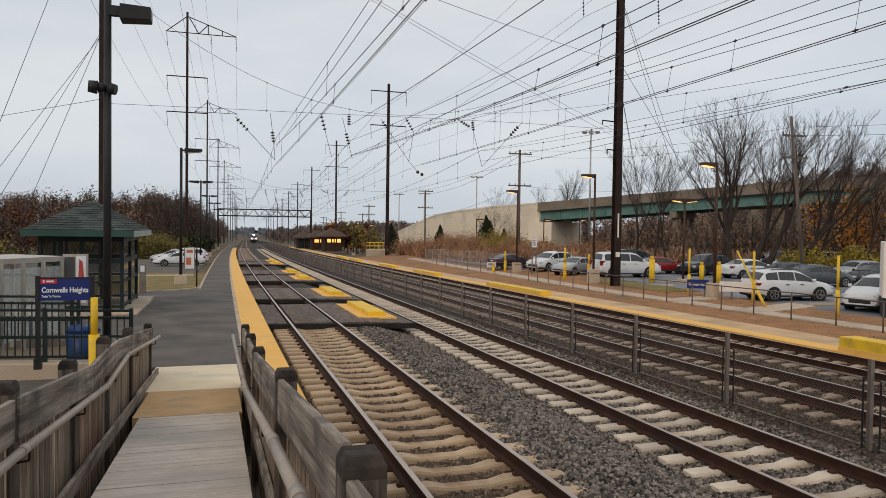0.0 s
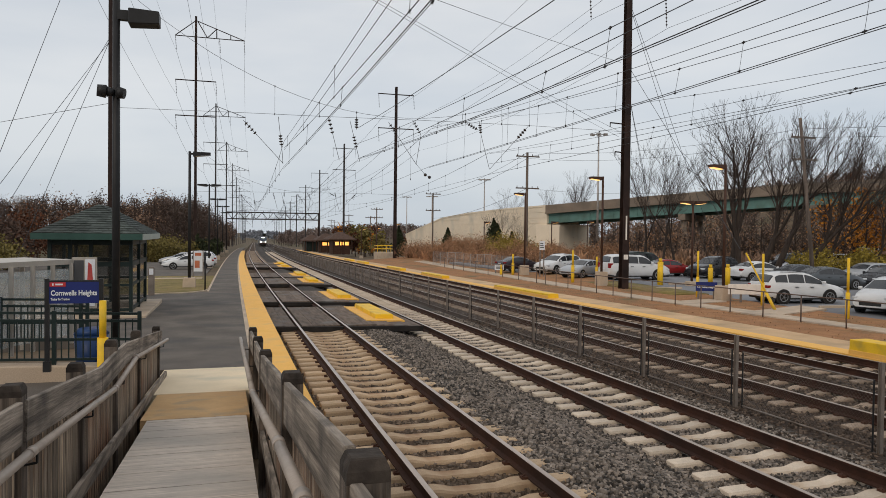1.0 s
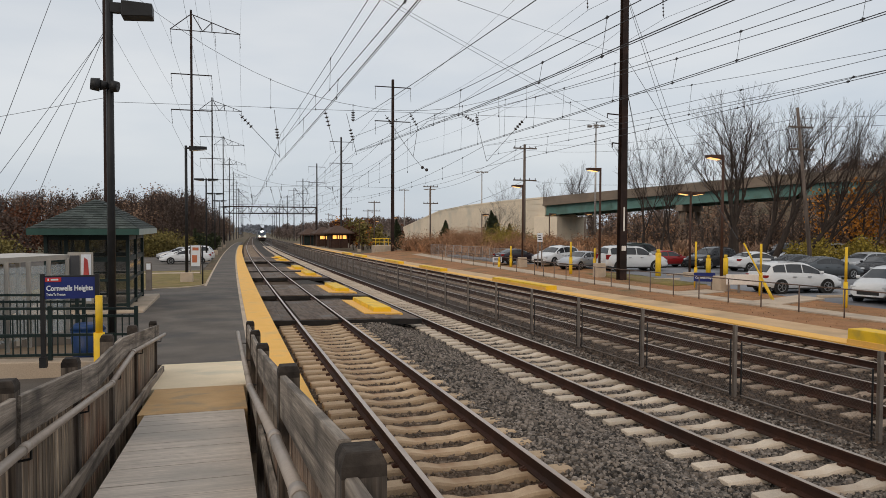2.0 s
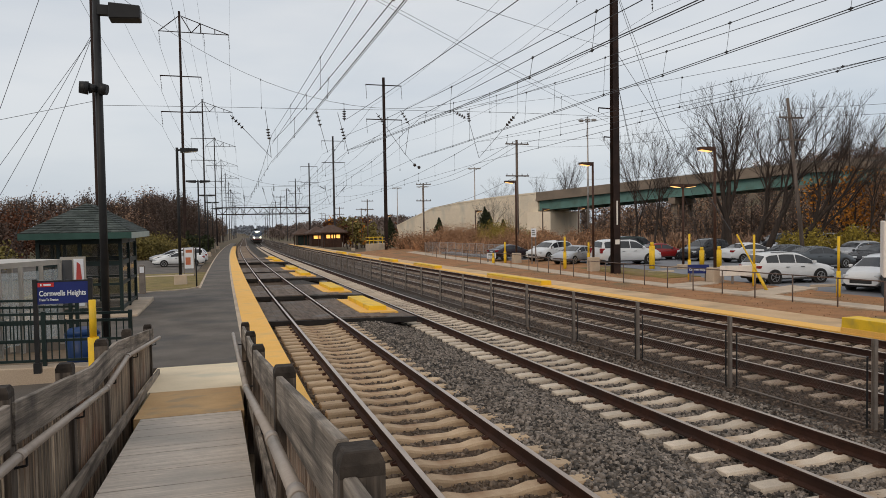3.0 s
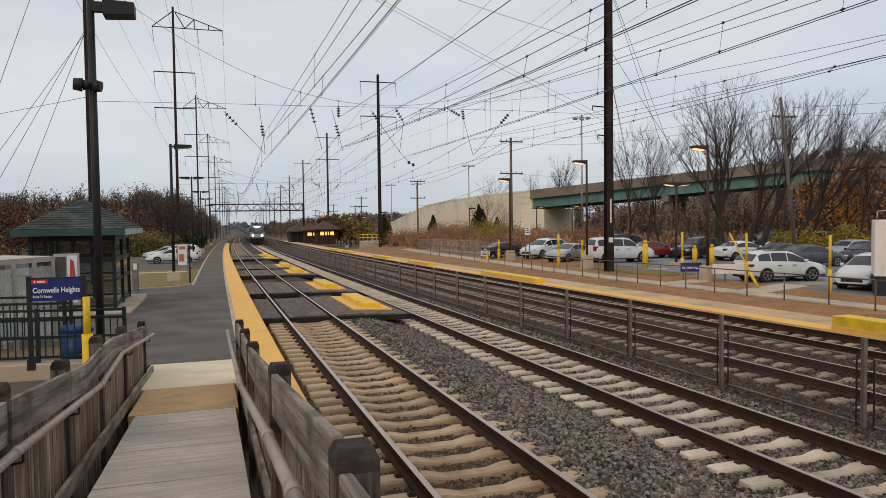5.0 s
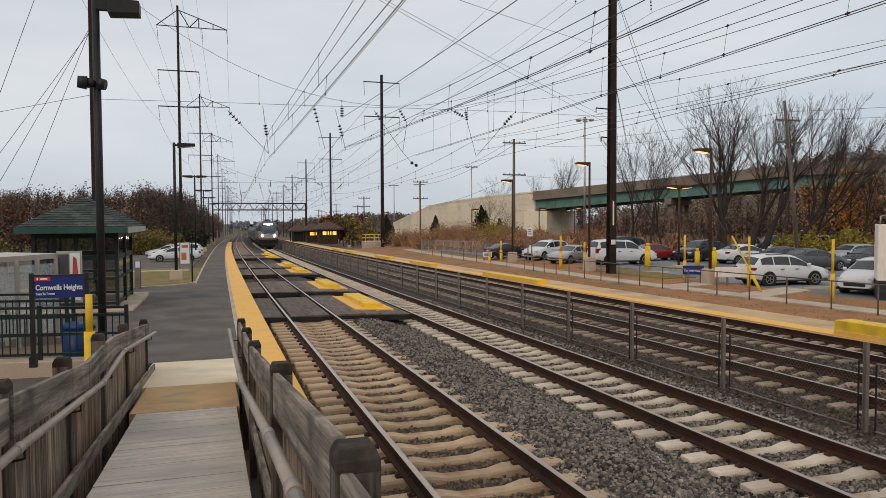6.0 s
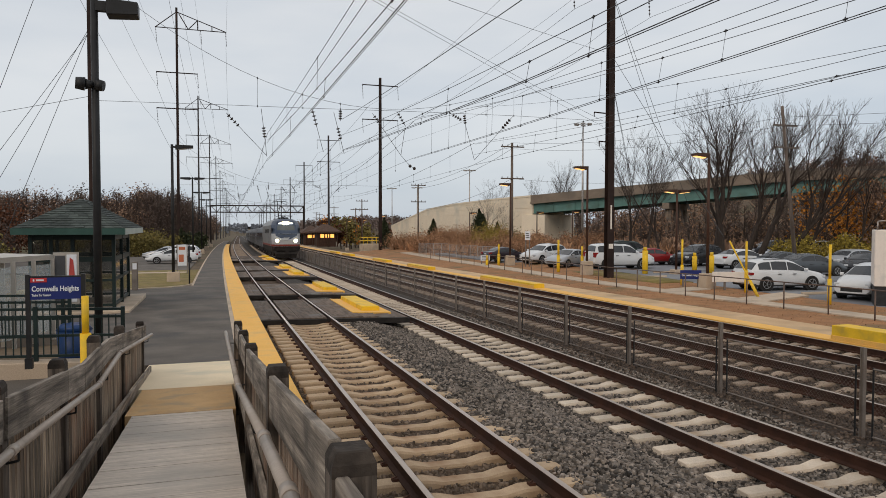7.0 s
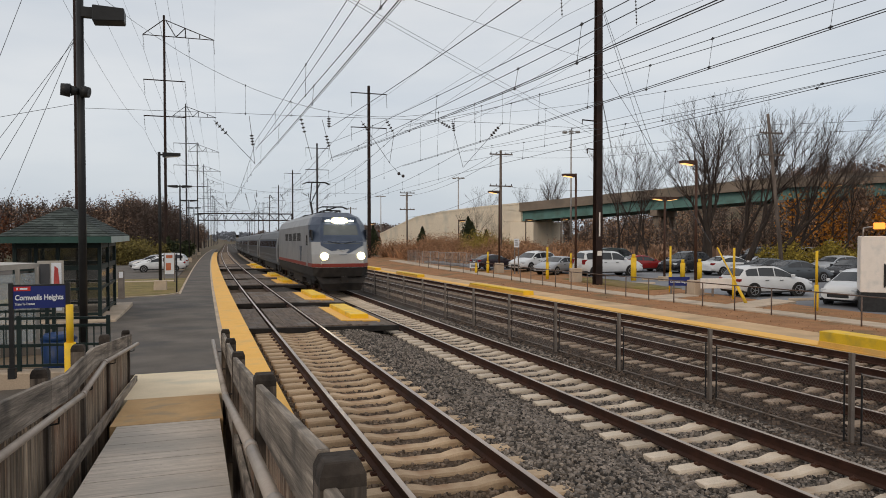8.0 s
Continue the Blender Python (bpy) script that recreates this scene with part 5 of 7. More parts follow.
def glass_shelter():
    """An aluminium and glass bus-type shelter with a flat roof and a poster panel."""
    root = thing("glass_shelter", "grey aluminium and glass shelter with a poster panel", "shelter")
    A, B, Z = Vector((-4.3, 13.6, 0.5)), Vector((-3.08, 16.0, 0.5)), 2.08
    C2, D = Vector((-2.64, 16.0, 0.5)), Vector((-5.9, 14.4, 0.5))
    bm = bmesh.new()
    roof = [(-4.62, 12.9), (-3.05, 16.0), (-4.2, 17.0), (-6.4, 13.7)]
    sweep(bm, [[(x, y, z) for x, y in roof] for z in (Z - 0.02, Z + 0.08)])
    part("roof", bm, M["alu"], root)
    for i in range(7):
        p = Vector((-4.5, 13.05, 0.45)).lerp(Vector((-3.08, 15.95, 0.45)), i / 6)
        bm = bmesh.new()
        box(bm, p.x - 0.035, p.x + 0.035, p.y - 0.035, p.y + 0.035, p.z, Z)
        part("mullion", bm, M["alu"], root)
        if i < 6:
            q = Vector((-4.5, 13.05, 0.45)).lerp(Vector((-3.08, 15.95, 0.45)), (i + 1) / 6)
            bm = bmesh.new()
            bar(bm, p.lerp(q, 0.12) + Vector((0, 0, 0.85)), p.lerp(q, 0.88) + Vector((0, 0, 0.85)), 0.012, 1.35)
            part("pane", bm, M["glass"], root)
    bm = bmesh.new()
    box(bm, -3.08, -2.62, 15.98, 16.06, 1.15, 2.2)
    fr = part("poster_frame", bm, M["alu"], root)
    bm = bmesh.new()
    box(bm, -3.04, -2.86, 15.965, 15.985, 1.2, 2.14)
    part("poster", bm, M["poster_dark"], fr, "charcoal poster with pale lines")
    bm = bmesh.new()
    box(bm, -2.83, -2.65, 15.965, 15.985, 1.2, 2.16)
    part("poster", bm, M["letter"], fr, "pale poster with a red shape")
    bm = bmesh.new()
    sweep(bm, [[(x, y, z) for x, z in ((-2.80, 1.35), (-2.70, 1.3), (-2.68, 1.7), (-2.71, 2.05), (-2.77, 2.1), (-2.79, 1.7))] for y in (15.955, 15.966)])
    part("poster_shape", bm, M["poster_red"], fr)
    for z, a in ((1.62, 0.12), (1.55, 0.14), (1.48, 0.10)):
        bm = bmesh.new()
        box(bm, -3.02, -3.02 + a, 15.955, 15.966, z, z + 0.045)
        part("poster_bar", bm, M["letter"], fr)
    for x, y in ((-6.3, 13.8), (-4.2, 16.9)):
        bm = bmesh.new()
        box(bm, x - 0.04, x + 0.04, y - 0.04, y + 0.04, 0.2, Z)
        part("rear_post", bm, M["alu"], root)


glass_shelter()


def bin_blue(x, y, z):
    root = thing("recycling_bin", "bright blue plastic recycling bin beside the railing", "bin", m=Matrix.Translation((x, y, z)))
    bm = bmesh.new()
    tube(bm, (0, 0, 0), (0, 0, 0.85), 0.24, 0.29, 16)
    part("drum", bm, M["blue_bin"], root)
    bm = bmesh.new()
    tube(bm, (0, 0, 0.85), (0, 0, 0.95), 0.30, 0.22, 16)
    part("lid", bm, M["blue_bin"], root)


bin_blue(-2.36, 13.9, 0.06)


def platform_shelter():
    """The green-framed hip-roofed shelter on its concrete slab."""
    ox, oy, oz = 0, 0, 0.0
    z0 = gz(27) + 0.30
    slab = bmesh.new()
    box(slab, -6.4, -2.6, 25.0, 31.0, z0 - 0.6, z0)
    bevel(slab, 0.02)
    tagged(part("shelter_slab", slab, M["concrete"]), "pale concrete slab under the green shelter", "slab", kind="structure")
    root = thing("platform_shelter", "dark green glazed waiting shelter with shingled hip roof", "shelter")
    X0, X1, Y0, Y1 = -5.6, -3.15, 25.8, 30.0
    ze = 2.46
    cols = [(x, y) for x in (X0, (X0 + X1) / 2, X1) for y in (Y0, Y1)] + [(X0, (Y0 + Y1) / 2), (X1, (Y0 + Y1) / 2), (X1 - 0.45, Y0), (X0 + 0.6, Y0)]
    for x, y in cols:
        bm = bmesh.new()
        box(bm, x - 0.055, x + 0.055, y - 0.055, y + 0.055, z0, ze)
        part("column", bm, M["darkgreen"], root)
    for z in (z0 + 0.12, z0 + 0.95, z0 + 1.65, ze - 0.12):
        h = 0.16 if z > z0 + 1.5 else 0.09
        for a, b in (((X0, Y0), (X1, Y0)), ((X0, Y1), (X1, Y1)), ((X0, Y0), (X0, Y1)), ((X1, Y0), (X1, Y1))):
            bm = bmesh.new()
            bar(bm, (*a, z), (*b, z), 0.07, h)
            part("rail", bm, M["darkgreen"], root)
    for a, b in (((X0, Y0), (X1, Y0)), ((X0, Y1), (X1, Y1)), ((X0, Y0), (X0, Y1)), ((X1, Y0), (X1, Y1))):
        for za, zb in ((z0 + 0.2, z0 + 0.9), (z0 + 1.02, z0 + 1.58), (z0 + 1.75, ze - 0.2)):
            bm = bmesh.new()
            bar(bm, (*a, (za + zb) / 2), (*b, (za + zb) / 2), 0.012, zb - za)
            part("pane", bm, M["smokeglass"], root)
    bm = bmesh.new()
    box(bm, X0 + 0.4, X0 + 0.9, Y0 + 0.4, Y1 - 0.4, z0 + 0.40, z0 + 0.46)
    part("bench", bm, M["black"], root)
    # fascia and hip roof with courses of shingles
    ex0, ex1, ey0, ey1 = -5.88, -2.68, 24.7, 30.6
    for a, b in (((ex0, ey0), (ex1, ey0)), ((ex1, ey0), (ex1, ey1)), ((ex1, ey1), (ex0, ey1)), ((ex0, ey1), (ex0, ey0))):
        bm = bmesh.new()
        bar(bm, (*a, ze + 0.08), (*b, ze + 0.08), 0.05, 0.2)
        part("fascia", bm, M["gutter"] if a[0] == b[0] == ex1 else M["fascia"], root)
    bm = bmesh.new()
    box(bm, ex0 + 0.1, ex1 - 0.1, ey0 + 0.1, ey1 - 0.1, ze + 0.0, ze + 0.03)
    part("soffit", bm, M["darkgreen"], root)
    cxm, apex = (ex0 + ex1) / 2, 3.62
    ra, rb = Vector((cxm, (ey0 + ey1) / 2 - 1.0, apex)), Vector((cxm, (ey0 + ey1) / 2 + 1.0, apex))
    c = [Vector((ex0, ey0, ze + 0.18)), Vector((ex1, ey0, ze + 0.18)), Vector((ex1, ey1, ze + 0.18)), Vector((ex0, ey1, ze + 0.18))]
    bm = bmesh.new()
    v = [bm.verts.new(p) for p in (*c, ra, rb)]
    for f in ((0, 1, 4), (1, 2, 5, 4), (2, 3, 5), (3, 0, 4, 5), (0, 3, 2, 1)):
        bm.faces.new([v[i] for i in f])
    roof = part("roof", bm, M["shingle"], root)
    rng = random.Random(8)
    bm = bmesh.new()
    for p0, p1, q0, q1 in ((c[0], c[1], ra, ra), (c[1], c[2], ra, rb)):
        n = (p1 - p0).cross(q0 - p0).normalized()
        rows = 13
        for r in range(rows):
            a0, a1 = p0.lerp(q0, r / rows), p1.lerp(q1, r / rows)
            b0, b1 = p0.lerp(q0, (r + 1.15) / rows), p1.lerp(q1, (r + 1.15) / rows)
            k = max(1, int((a1 - a0).length / 0.28))
            for i in range(k):
                s0, s1 = i / k + 0.004, (i + 1) / k - 0.004
                h = 0.012 + rng.uniform(0.0, 0.016)
                w = [a0.lerp(a1, s0) + n * (h + 0.012), a0.lerp(a1, s1) + n * (h + 0.012), b0.lerp(b1, s1) + n * 0.006, b0.lerp(b1, s0) + n * 0.006]
                lo = [a0.lerp(a1, s0) - n * 0.01, a0.lerp(a1, s1) - n * 0.01]
                vv = [bm.verts.new(x) for x in (*w, *lo)]
                bm.faces.new(vv[:4])
                bm.faces.new((vv[0], vv[4], vv[5], vv[1]))
    sh = part("shingles", bm, M["shingle"], roof, "overlapping weathered green shingles")
    tagged(sh, kind="stuff")


M["gutter"] = mat("pale_gutter", (0.30, 0.36, 0.34), (0.38, 0.44, 0.41), 2, 0.4, 0.2, 0.03)
M["smokeglass"] = glass("smoked_glass", (0.03, 0.036, 0.036), 0.34)
platform_shelter()


def validator(x, y):
    root = thing("ticket_pillar", "grey metal ticket pillar with a pale panel", "ticket pillar", m=Matrix.Translation((x + cx(y), y, gz(y) + 0.15)))
    bm = bmesh.new()
    box(bm, -0.13, 0.13, -0.1, 0.1, 0, 1.35)
    bevel(bm, 0.03, 2)
    part("body", bm, M["post_grey"], root)
    bm = bmesh.new()
    box(bm, -0.09, 0.09, -0.112, -0.09, 1.0, 1.28)
    part("panel", bm, M["letter"], root)


validator(-3.5, 35.0)
M["lamp_on"] = glow("sodium_lamp", (1.0, 0.55, 0.18), 1.6)


def street_lamp(x, y, z, h, heads, base=0.5, material="black", lit=False, label="dark steel lamp post with box lamp head", group="lamp posts", size=1.0, turn=0):
    root = thing("street_lamp", label, "lamp post", group, m=pose(x, y, z, 0, 0, turn))
    if base:
        bm = bmesh.new()
        sweep(bm, [[(-0.36, -0.36, -0.4), (0.36, -0.36, -0.4), (0.36, 0.36, -0.4), (-0.36, 0.36, -0.4)], [(-0.33, -0.33, base), (0.33, -0.33, base), (0.33, 0.33, base), (-0.33, 0.33, base)]])
        bevel(bm, 0.03)
        part("footing", bm, M["concrete"], root, "square concrete footing")
    bm = bmesh.new()
    tube(bm, (0, 0, base), (0, 0, h), 0.09, 0.075, 10)
    part("pole", bm, M[material], root)
    for s in heads:
        bm = bmesh.new()
        a, b = s * 0.18, s * (0.18 + 0.95 * size)
        sweep(bm, [[(a, -0.2, h - 0.28), (a, 0.2, h - 0.28), (a, 0.2, h - 0.02), (a, -0.2, h - 0.02)], [(b, -0.2, h - 0.18), (b, 0.2, h - 0.18), (b, 0.2, h - 0.04), (b, -0.2, h - 0.04)]])
        bar(bm, (0, 0, h - 0.14), (a + s * 0.02, 0, h - 0.14), 0.1, 0.1)
        hd = part("lamp_head", bm, M[material], root)
        bm = bmesh.new()
        sweep(bm, [[(a + s * 0.15, -0.15, h - 0.30), (a + s * 0.15, 0.15, h - 0.30), (b - s * 0.08, 0.15, h - 0.215), (b - s * 0.08, -0.15, h - 0.215)], [(a + s * 0.15, -0.17, h - 0.24), (a + s * 0.15, 0.17, h - 0.24), (b - s * 0.08, 0.17, h - 0.17), (b - s * 0.08, -0.17, h - 0.17)]])
        part("lens", bm, M["lamp_on"] if lit else M["letter"], hd, "lit warm orange lens" if lit else "pale lens")
    return root


for y, h, heads in ((42.9, 7.75, (1,)), (74.0, 8.25, (1, -1)), (102.0, 8.4, (1, -1)), (126.0, 8.5, (1, -1)), (154.0, 8.5, (1, -1))):
    street_lamp(-2.3 + cx(y), y, gz(y) + 0.05, h, heads, base=0.55, group="platform lamp posts", label="tall black lamp post with box head on a concrete footing" if y < 50 else "tall black lamp post with twin box heads")

strip("grass_verge", M["grass"], -9.0, -1.06, 36.5, 56, -0.3, 0.06, "dry yellow-green grass verge beside the platform", "grass")
strip("left_footpath", M["concrete"], -9.0, -2.0, 52, 53.2, -0.3, 0.075, "pale concrete footpath", "footpath", step=0.6)
strip("left_car_park", M["asphalt"], -40, -2.0, 56, 90, -0.3, 0.03, "grey asphalt car park beside the platform", "car park")
strip("path_kerb", M["concrete"], -1.16, -1.05, 37, 240, -0.3, 0.21, "pale concrete kerb along the platform path", "kerb")


def info_board(x, y):
    root = thing("notice_board", "white notice board with orange print on two posts", "notice board", m=pose(x + cx(y), y, gz(y) + 0.05))
    for s in (-0.32, 0.32):
        bm = bmesh.new()
        box(bm, s - 0.03, s + 0.03, -0.05, 0.05, 0, 2.0)
        part("post", bm, M["post_grey"], root)
    bm = bmesh.new()
    box(bm, -0.29, 0.29, -0.04, 0.04, 0.55, 1.95)
    part("panel", bm, M["letter"], root)
    bm = bmesh.new()
    box(bm, -0.2, 0.2, -0.05, -0.038, 1.62, 1.82)
    part("print", bm, M["orange"], root)
    bm = bmesh.new()
    box(bm, -0.22, 0.1, -0.05, -0.038, 0.8, 1.3)
    part("lower_print", bm, M["orange"], root)


M["orange"] = mat("orange_print", (0.40, 0.12, 0.07), (0.48, 0.18, 0.09), 3, 0.5, bump=0)
info_board(-2.2, 51.0)


# ---- vehicles in the car parks ----
def paint(name, c, rough=0.3, metal=0.2):
    return mat(name, tuple(x * 0.93 for x in c), tuple(min(1, x * 1.05) for x in c), 1.2, rough, metal, 0.02, 80, spec=0.5)


PAINT = {
    "white": paint("car_white", (0.66, 0.67, 0.68), 0.25, 0.0), "silver": paint("car_silver", (0.40, 0.41, 0.43), 0.3, 0.4),
    "black": paint("car_black", (0.018, 0.018, 0.022), 0.2, 0.1), "grey": paint("car_grey", (0.085, 0.095, 0.105), 0.25, 0.3),
    "red": paint("car_red", (0.30, 0.022, 0.025), 0.25, 0.1), "dark": paint("car_plum", (0.035, 0.025, 0.035), 0.2, 0.2), "green": paint("car_dark_green", (0.02, 0.035, 0.03), 0.25, 0.2)}
M["tyre"] = mat("tyre_rubber", (0.015, 0.015, 0.015), (0.028, 0.028, 0.028), 6, 0.85, bump=0.1)
M["rim"] = mat("alloy_rim", (0.38, 0.38, 0.39), (0.5, 0.5, 0.51), 5, 0.35, 0.7, 0.02)
M["trim"] = mat("dark_trim", (0.02, 0.02, 0.021), (0.035, 0.035, 0.036), 6, 0.7, bump=0.05)
M["taillamp"] = mat("tail_lamp_red", (0.22, 0.01, 0.012), (0.3, 0.015, 0.018), 4, 0.2, bump=0)
M["lampglass"] = mat("head_lamp_glass", (0.5, 0.52, 0.54), (0.62, 0.64, 0.66), 4, 0.1, bump=0)

# side outlines, from the rear bumper: (x, z) of the top line and of the belt line
SHAPES = {
    "suv": dict(L=4.75, W=1.9, top=[(0, 0.70), (0.03, 1.00), (0.10, 1.12), (0.42, 1.50), (0.72, 1.64), (1.6, 1.71), (2.35, 1.68), (2.75, 1.58), (3.58, 1.11), (3.9, 1.05), (4.42, 0.95), (4.65, 0.84), (4.75, 0.64)], belt=[(0, 0.66), (0.1, 1.06), (0.4, 1.12), (2.5, 1.05), (3.6, 1.01), (4.75, 0.6)], glass=(0.45, 3.32), cuts=(1.25, 2.25), screen=(2.82, 3.52), rear=(0.14, 0.46), wheel=0.375, wb=(0.92, 3.72)),
    "boxy": dict(L=4.82, W=1.98, top=[(0, 0.62), (0.02, 1.12), (0.09, 1.18), (0.22, 1.66), (0.5, 1.79), (1.6, 1.82), (2.6, 1.78), (2.92, 1.70), (3.55, 1.18), (3.8, 1.13), (4.5, 1.04), (4.74, 0.90), (4.82, 0.64)], belt=[(0, 0.6), (0.08, 1.14), (0.4, 1.16), (3.55, 1.10), (4.82, 0.6)], glass=(0.30, 3.34), cuts=(1.2, 2.3), screen=(2.98, 3.5), rear=(0.11, 0.25), wheel=0.38, wb=(0.95, 3.78)),
    "sedan": dict(L=4.78, W=1.83, top=[(0, 0.58), (0.04, 0.90), (0.15, 1.01), (0.70, 1.06), (1.30, 1.35), (1.70, 1.44), (2.25, 1.46), (2.62, 1.40), (3.45, 1.01), (3.7, 0.96), (4.35, 0.83), (4.65, 0.71), (4.78, 0.50)], belt=[(0, 0.55), (0.15, 0.96), (0.8, 0.99), (2.5, 0.94), (3.5, 0.92), (4.78, 0.48)], glass=(0.98, 3.22), cuts=(2.08,), screen=(2.68, 3.40), rear=(0.78, 1.32), wheel=0.33, wb=(0.95, 3.72)),
    "hatch": dict(L=4.38, W=1.78, top=[(0, 0.60), (0.04, 0.95), (0.12, 1.05), (0.45, 1.40), (0.8, 1.50), (1.6, 1.53), (2.2, 1.50), (2.5, 1.42), (3.2, 1.05), (3.45, 1.0), (4.0, 0.88), (4.28, 0.75), (4.38, 0.54)], belt=[(0, 0.56), (0.12, 1.0), (0.5, 1.03), (3.2, 0.96), (4.38, 0.5)], glass=(0.42, 3.0), cuts=(1.75,), screen=(2.55, 3.15), rear=(0.16, 0.46), wheel=0.33, wb=(0.8, 3.4)),
}


def prism(bm, prof, half):
    """A side profile drawn out across the car."""
    sweep(bm, [[(x, -half, z) for x, z in prof], [(x, half, z) for x, z in prof]])


def line_at(pts, x):
    return float(np.interp(x, [p[0] for p in pts], [p[1] for p in pts]))


def car_section(s, x):
    """Half section of a car body at x: points from the floor over the sill, shoulder and belt to the roof."""
    L, W = s["L"], s["W"] / 2
    top = sum(line_at(s["top"], x + d) for d in (-0.05, 0, 0.05)) / 3
    belt = min(line_at(s["belt"], x), top - 0.015)
    w = W * (1 - 0.12 * max(0, (0.5 - x) / 0.5) ** 2 - 0.20 * max(0, (x - L + 0.8) / 0.8) ** 2)
    low = 0.24 + 0.14 * max(0, (0.35 - x) / 0.35) + 0.10 * max(0, (x - L + 0.4) / 0.4)
    k = min(max((top - belt) / 0.55, 0), 1)
    wr = w * (0.95 - 0.22 * k)
    mid = low + (belt - low) * 0.52
    return [(0, low), (w * 0.82, low), (w * 0.96, low + 0.09), (w, mid), (w * 0.985, belt - (belt - mid) * 0.30), (w * 0.945, belt), (wr, top - 0.015 - 0.055 * k), (wr * 0.82, top - 0.012 * k), (0, top + 0.02)]


def car(shape, colour, x, y, turn, label, size=1.0, z=None):
    s = SHAPES[shape]
    L, W = s["L"], s["W"] / 2
    root = thing("car", label, "car", "parked cars", m=pose(x, y, LOT if z is None else z, 0, 0, turn) @ Matrix.Scale(size, 4) @ Matrix.Translation((-L / 2, 0, 0)))
    bm = bmesh.new()
    rings = []
    for xx in sorted({*np.linspace(0, L, 30).round(3), *[p[0] for p in s["top"]]}):
        h = car_section(s, xx)
        rings.append([(xx, u, v) for u, v in h] + [(xx, -u, v) for u, v in h[-2:0:-1]])
    sweep(bm, rings, smooth=True)
    part("body", bm, PAINT[colour], root)
    # side windows between the pillars
    ends = [s["glass"][0], *s["cuts"], s["glass"][1]]
    for sd in (-1, 1):
        for a, b in zip(ends, ends[1:]):
            bm = bmesh.new()
            rows = []
            for xx in np.linspace(a + 0.035, b - 0.035, 9):
                h = car_section(s, xx)
                (u0, v0), (u1, v1) = h[5], h[6]
                def P(k, o):
                    return (xx, sd * (u0 + (u1 - u0) * k + o), v0 + (v1 - v0) * k + o * 0.3)
                rows.append([P(0.10, 0.010), P(0.90, 0.010), P(0.90, -0.03), P(0.10, -0.03)])
            sweep(bm, rows)
            part("side_window", bm, M["darkglass"], root)
    for key, name in (("screen", "windscreen"), ("rear", "rear_window")):
        bm = bmesh.new()
        rows = []
        for xx in np.linspace(*s[key], 7):
            h = car_section(s, xx)
            (u6, v6), (u7, v7), (_, v8) = h[6], h[7], h[8]
            o = 0.012
            d = o if key == "screen" else -o
            rows.append([(xx + d, -u6 * 0.93, v6 + o), (xx + d, -u7, v7 + o), (xx + d, 0, v8 + o), (xx + d, u7, v7 + o), (xx + d, u6 * 0.93, v6 + o), (xx - d, u6 * 0.9, v6 - 0.05), (xx - d, -u6 * 0.9, v6 - 0.05)])
        sweep(bm, rows, smooth=False)
        part(name, bm, M["darkglass"], root)
    lo, hi = line_at(s["belt"], L * 0.5), max(p[1] for p in s["top"])
    bm = bmesh.new()
    prism(bm, [(0.15, 0.24), (L - 0.2, 0.22), (L - 0.12, 0.34), (0.08, 0.38)], W - 0.05)
    part("sill", bm, M["trim"], root)
    bm = bmesh.new()
    box(bm, L - 0.16, L + 0.012, -W * 0.52, W * 0.52, 0.40, 0.60 if shape != "sedan" else 0.48)
    bevel(bm, 0.02)
    part("grille", bm, M["trim"], root)
    for sd in (-1, 1):
        bm = bmesh.new()
        box(bm, L - 0.46, L - 0.05, sd * W * 0.72 - 0.13, sd * W * 0.72 + 0.13, 0.62 if shape == "sedan" else 0.66, 0.74 if shape == "sedan" else 0.82)
        bevel(bm, 0.03)
        part("headlight", bm, M["lampglass"], root, "clear headlamp")
        bm = bmesh.new()
        h0 = 0.8 if shape in ("sedan", "hatch") else 0.85
        box(bm, 0.0, 0.34, sd * W * 0.80 - 0.13, sd * W * 0.80 + 0.125, h0, h0 + (0.15 if shape != "boxy" else 0.35))
        bevel(bm, 0.02)
        part("tail_light", bm, M["taillamp"], root, "red tail lamp")
        bm = bmesh.new()
        mx = s["screen"][1] - 0.22
        box(bm, mx - 0.1, mx + 0.06, sd * (W + 0.09) - 0.08, sd * (W + 0.09) + 0.08, lo + 0.02, lo + 0.17)
        bevel(bm, 0.03)
        part("mirror", bm, PAINT[colour], root)
        for xh in ((L * 0.36, L * 0.55)):
            bm = bmesh.new()
            box(bm, xh - 0.1, xh + 0.1, sd * W - 0.04, sd * W + 0.012, lo - 0.16, lo - 0.13)
            part("door_handle", bm, M["trim"], root)
    if shape in ("suv", "boxy"):
        for sd in (-1, 1):
            bm = bmesh.new()
            tube(bm, (0.9, sd * (W - 0.32), hi - 0.01), (2.3, sd * (W - 0.32), hi - 0.01), 0.022, n=6)
            part("roof_rail", bm, M["trim"], root)
    r = s["wheel"]
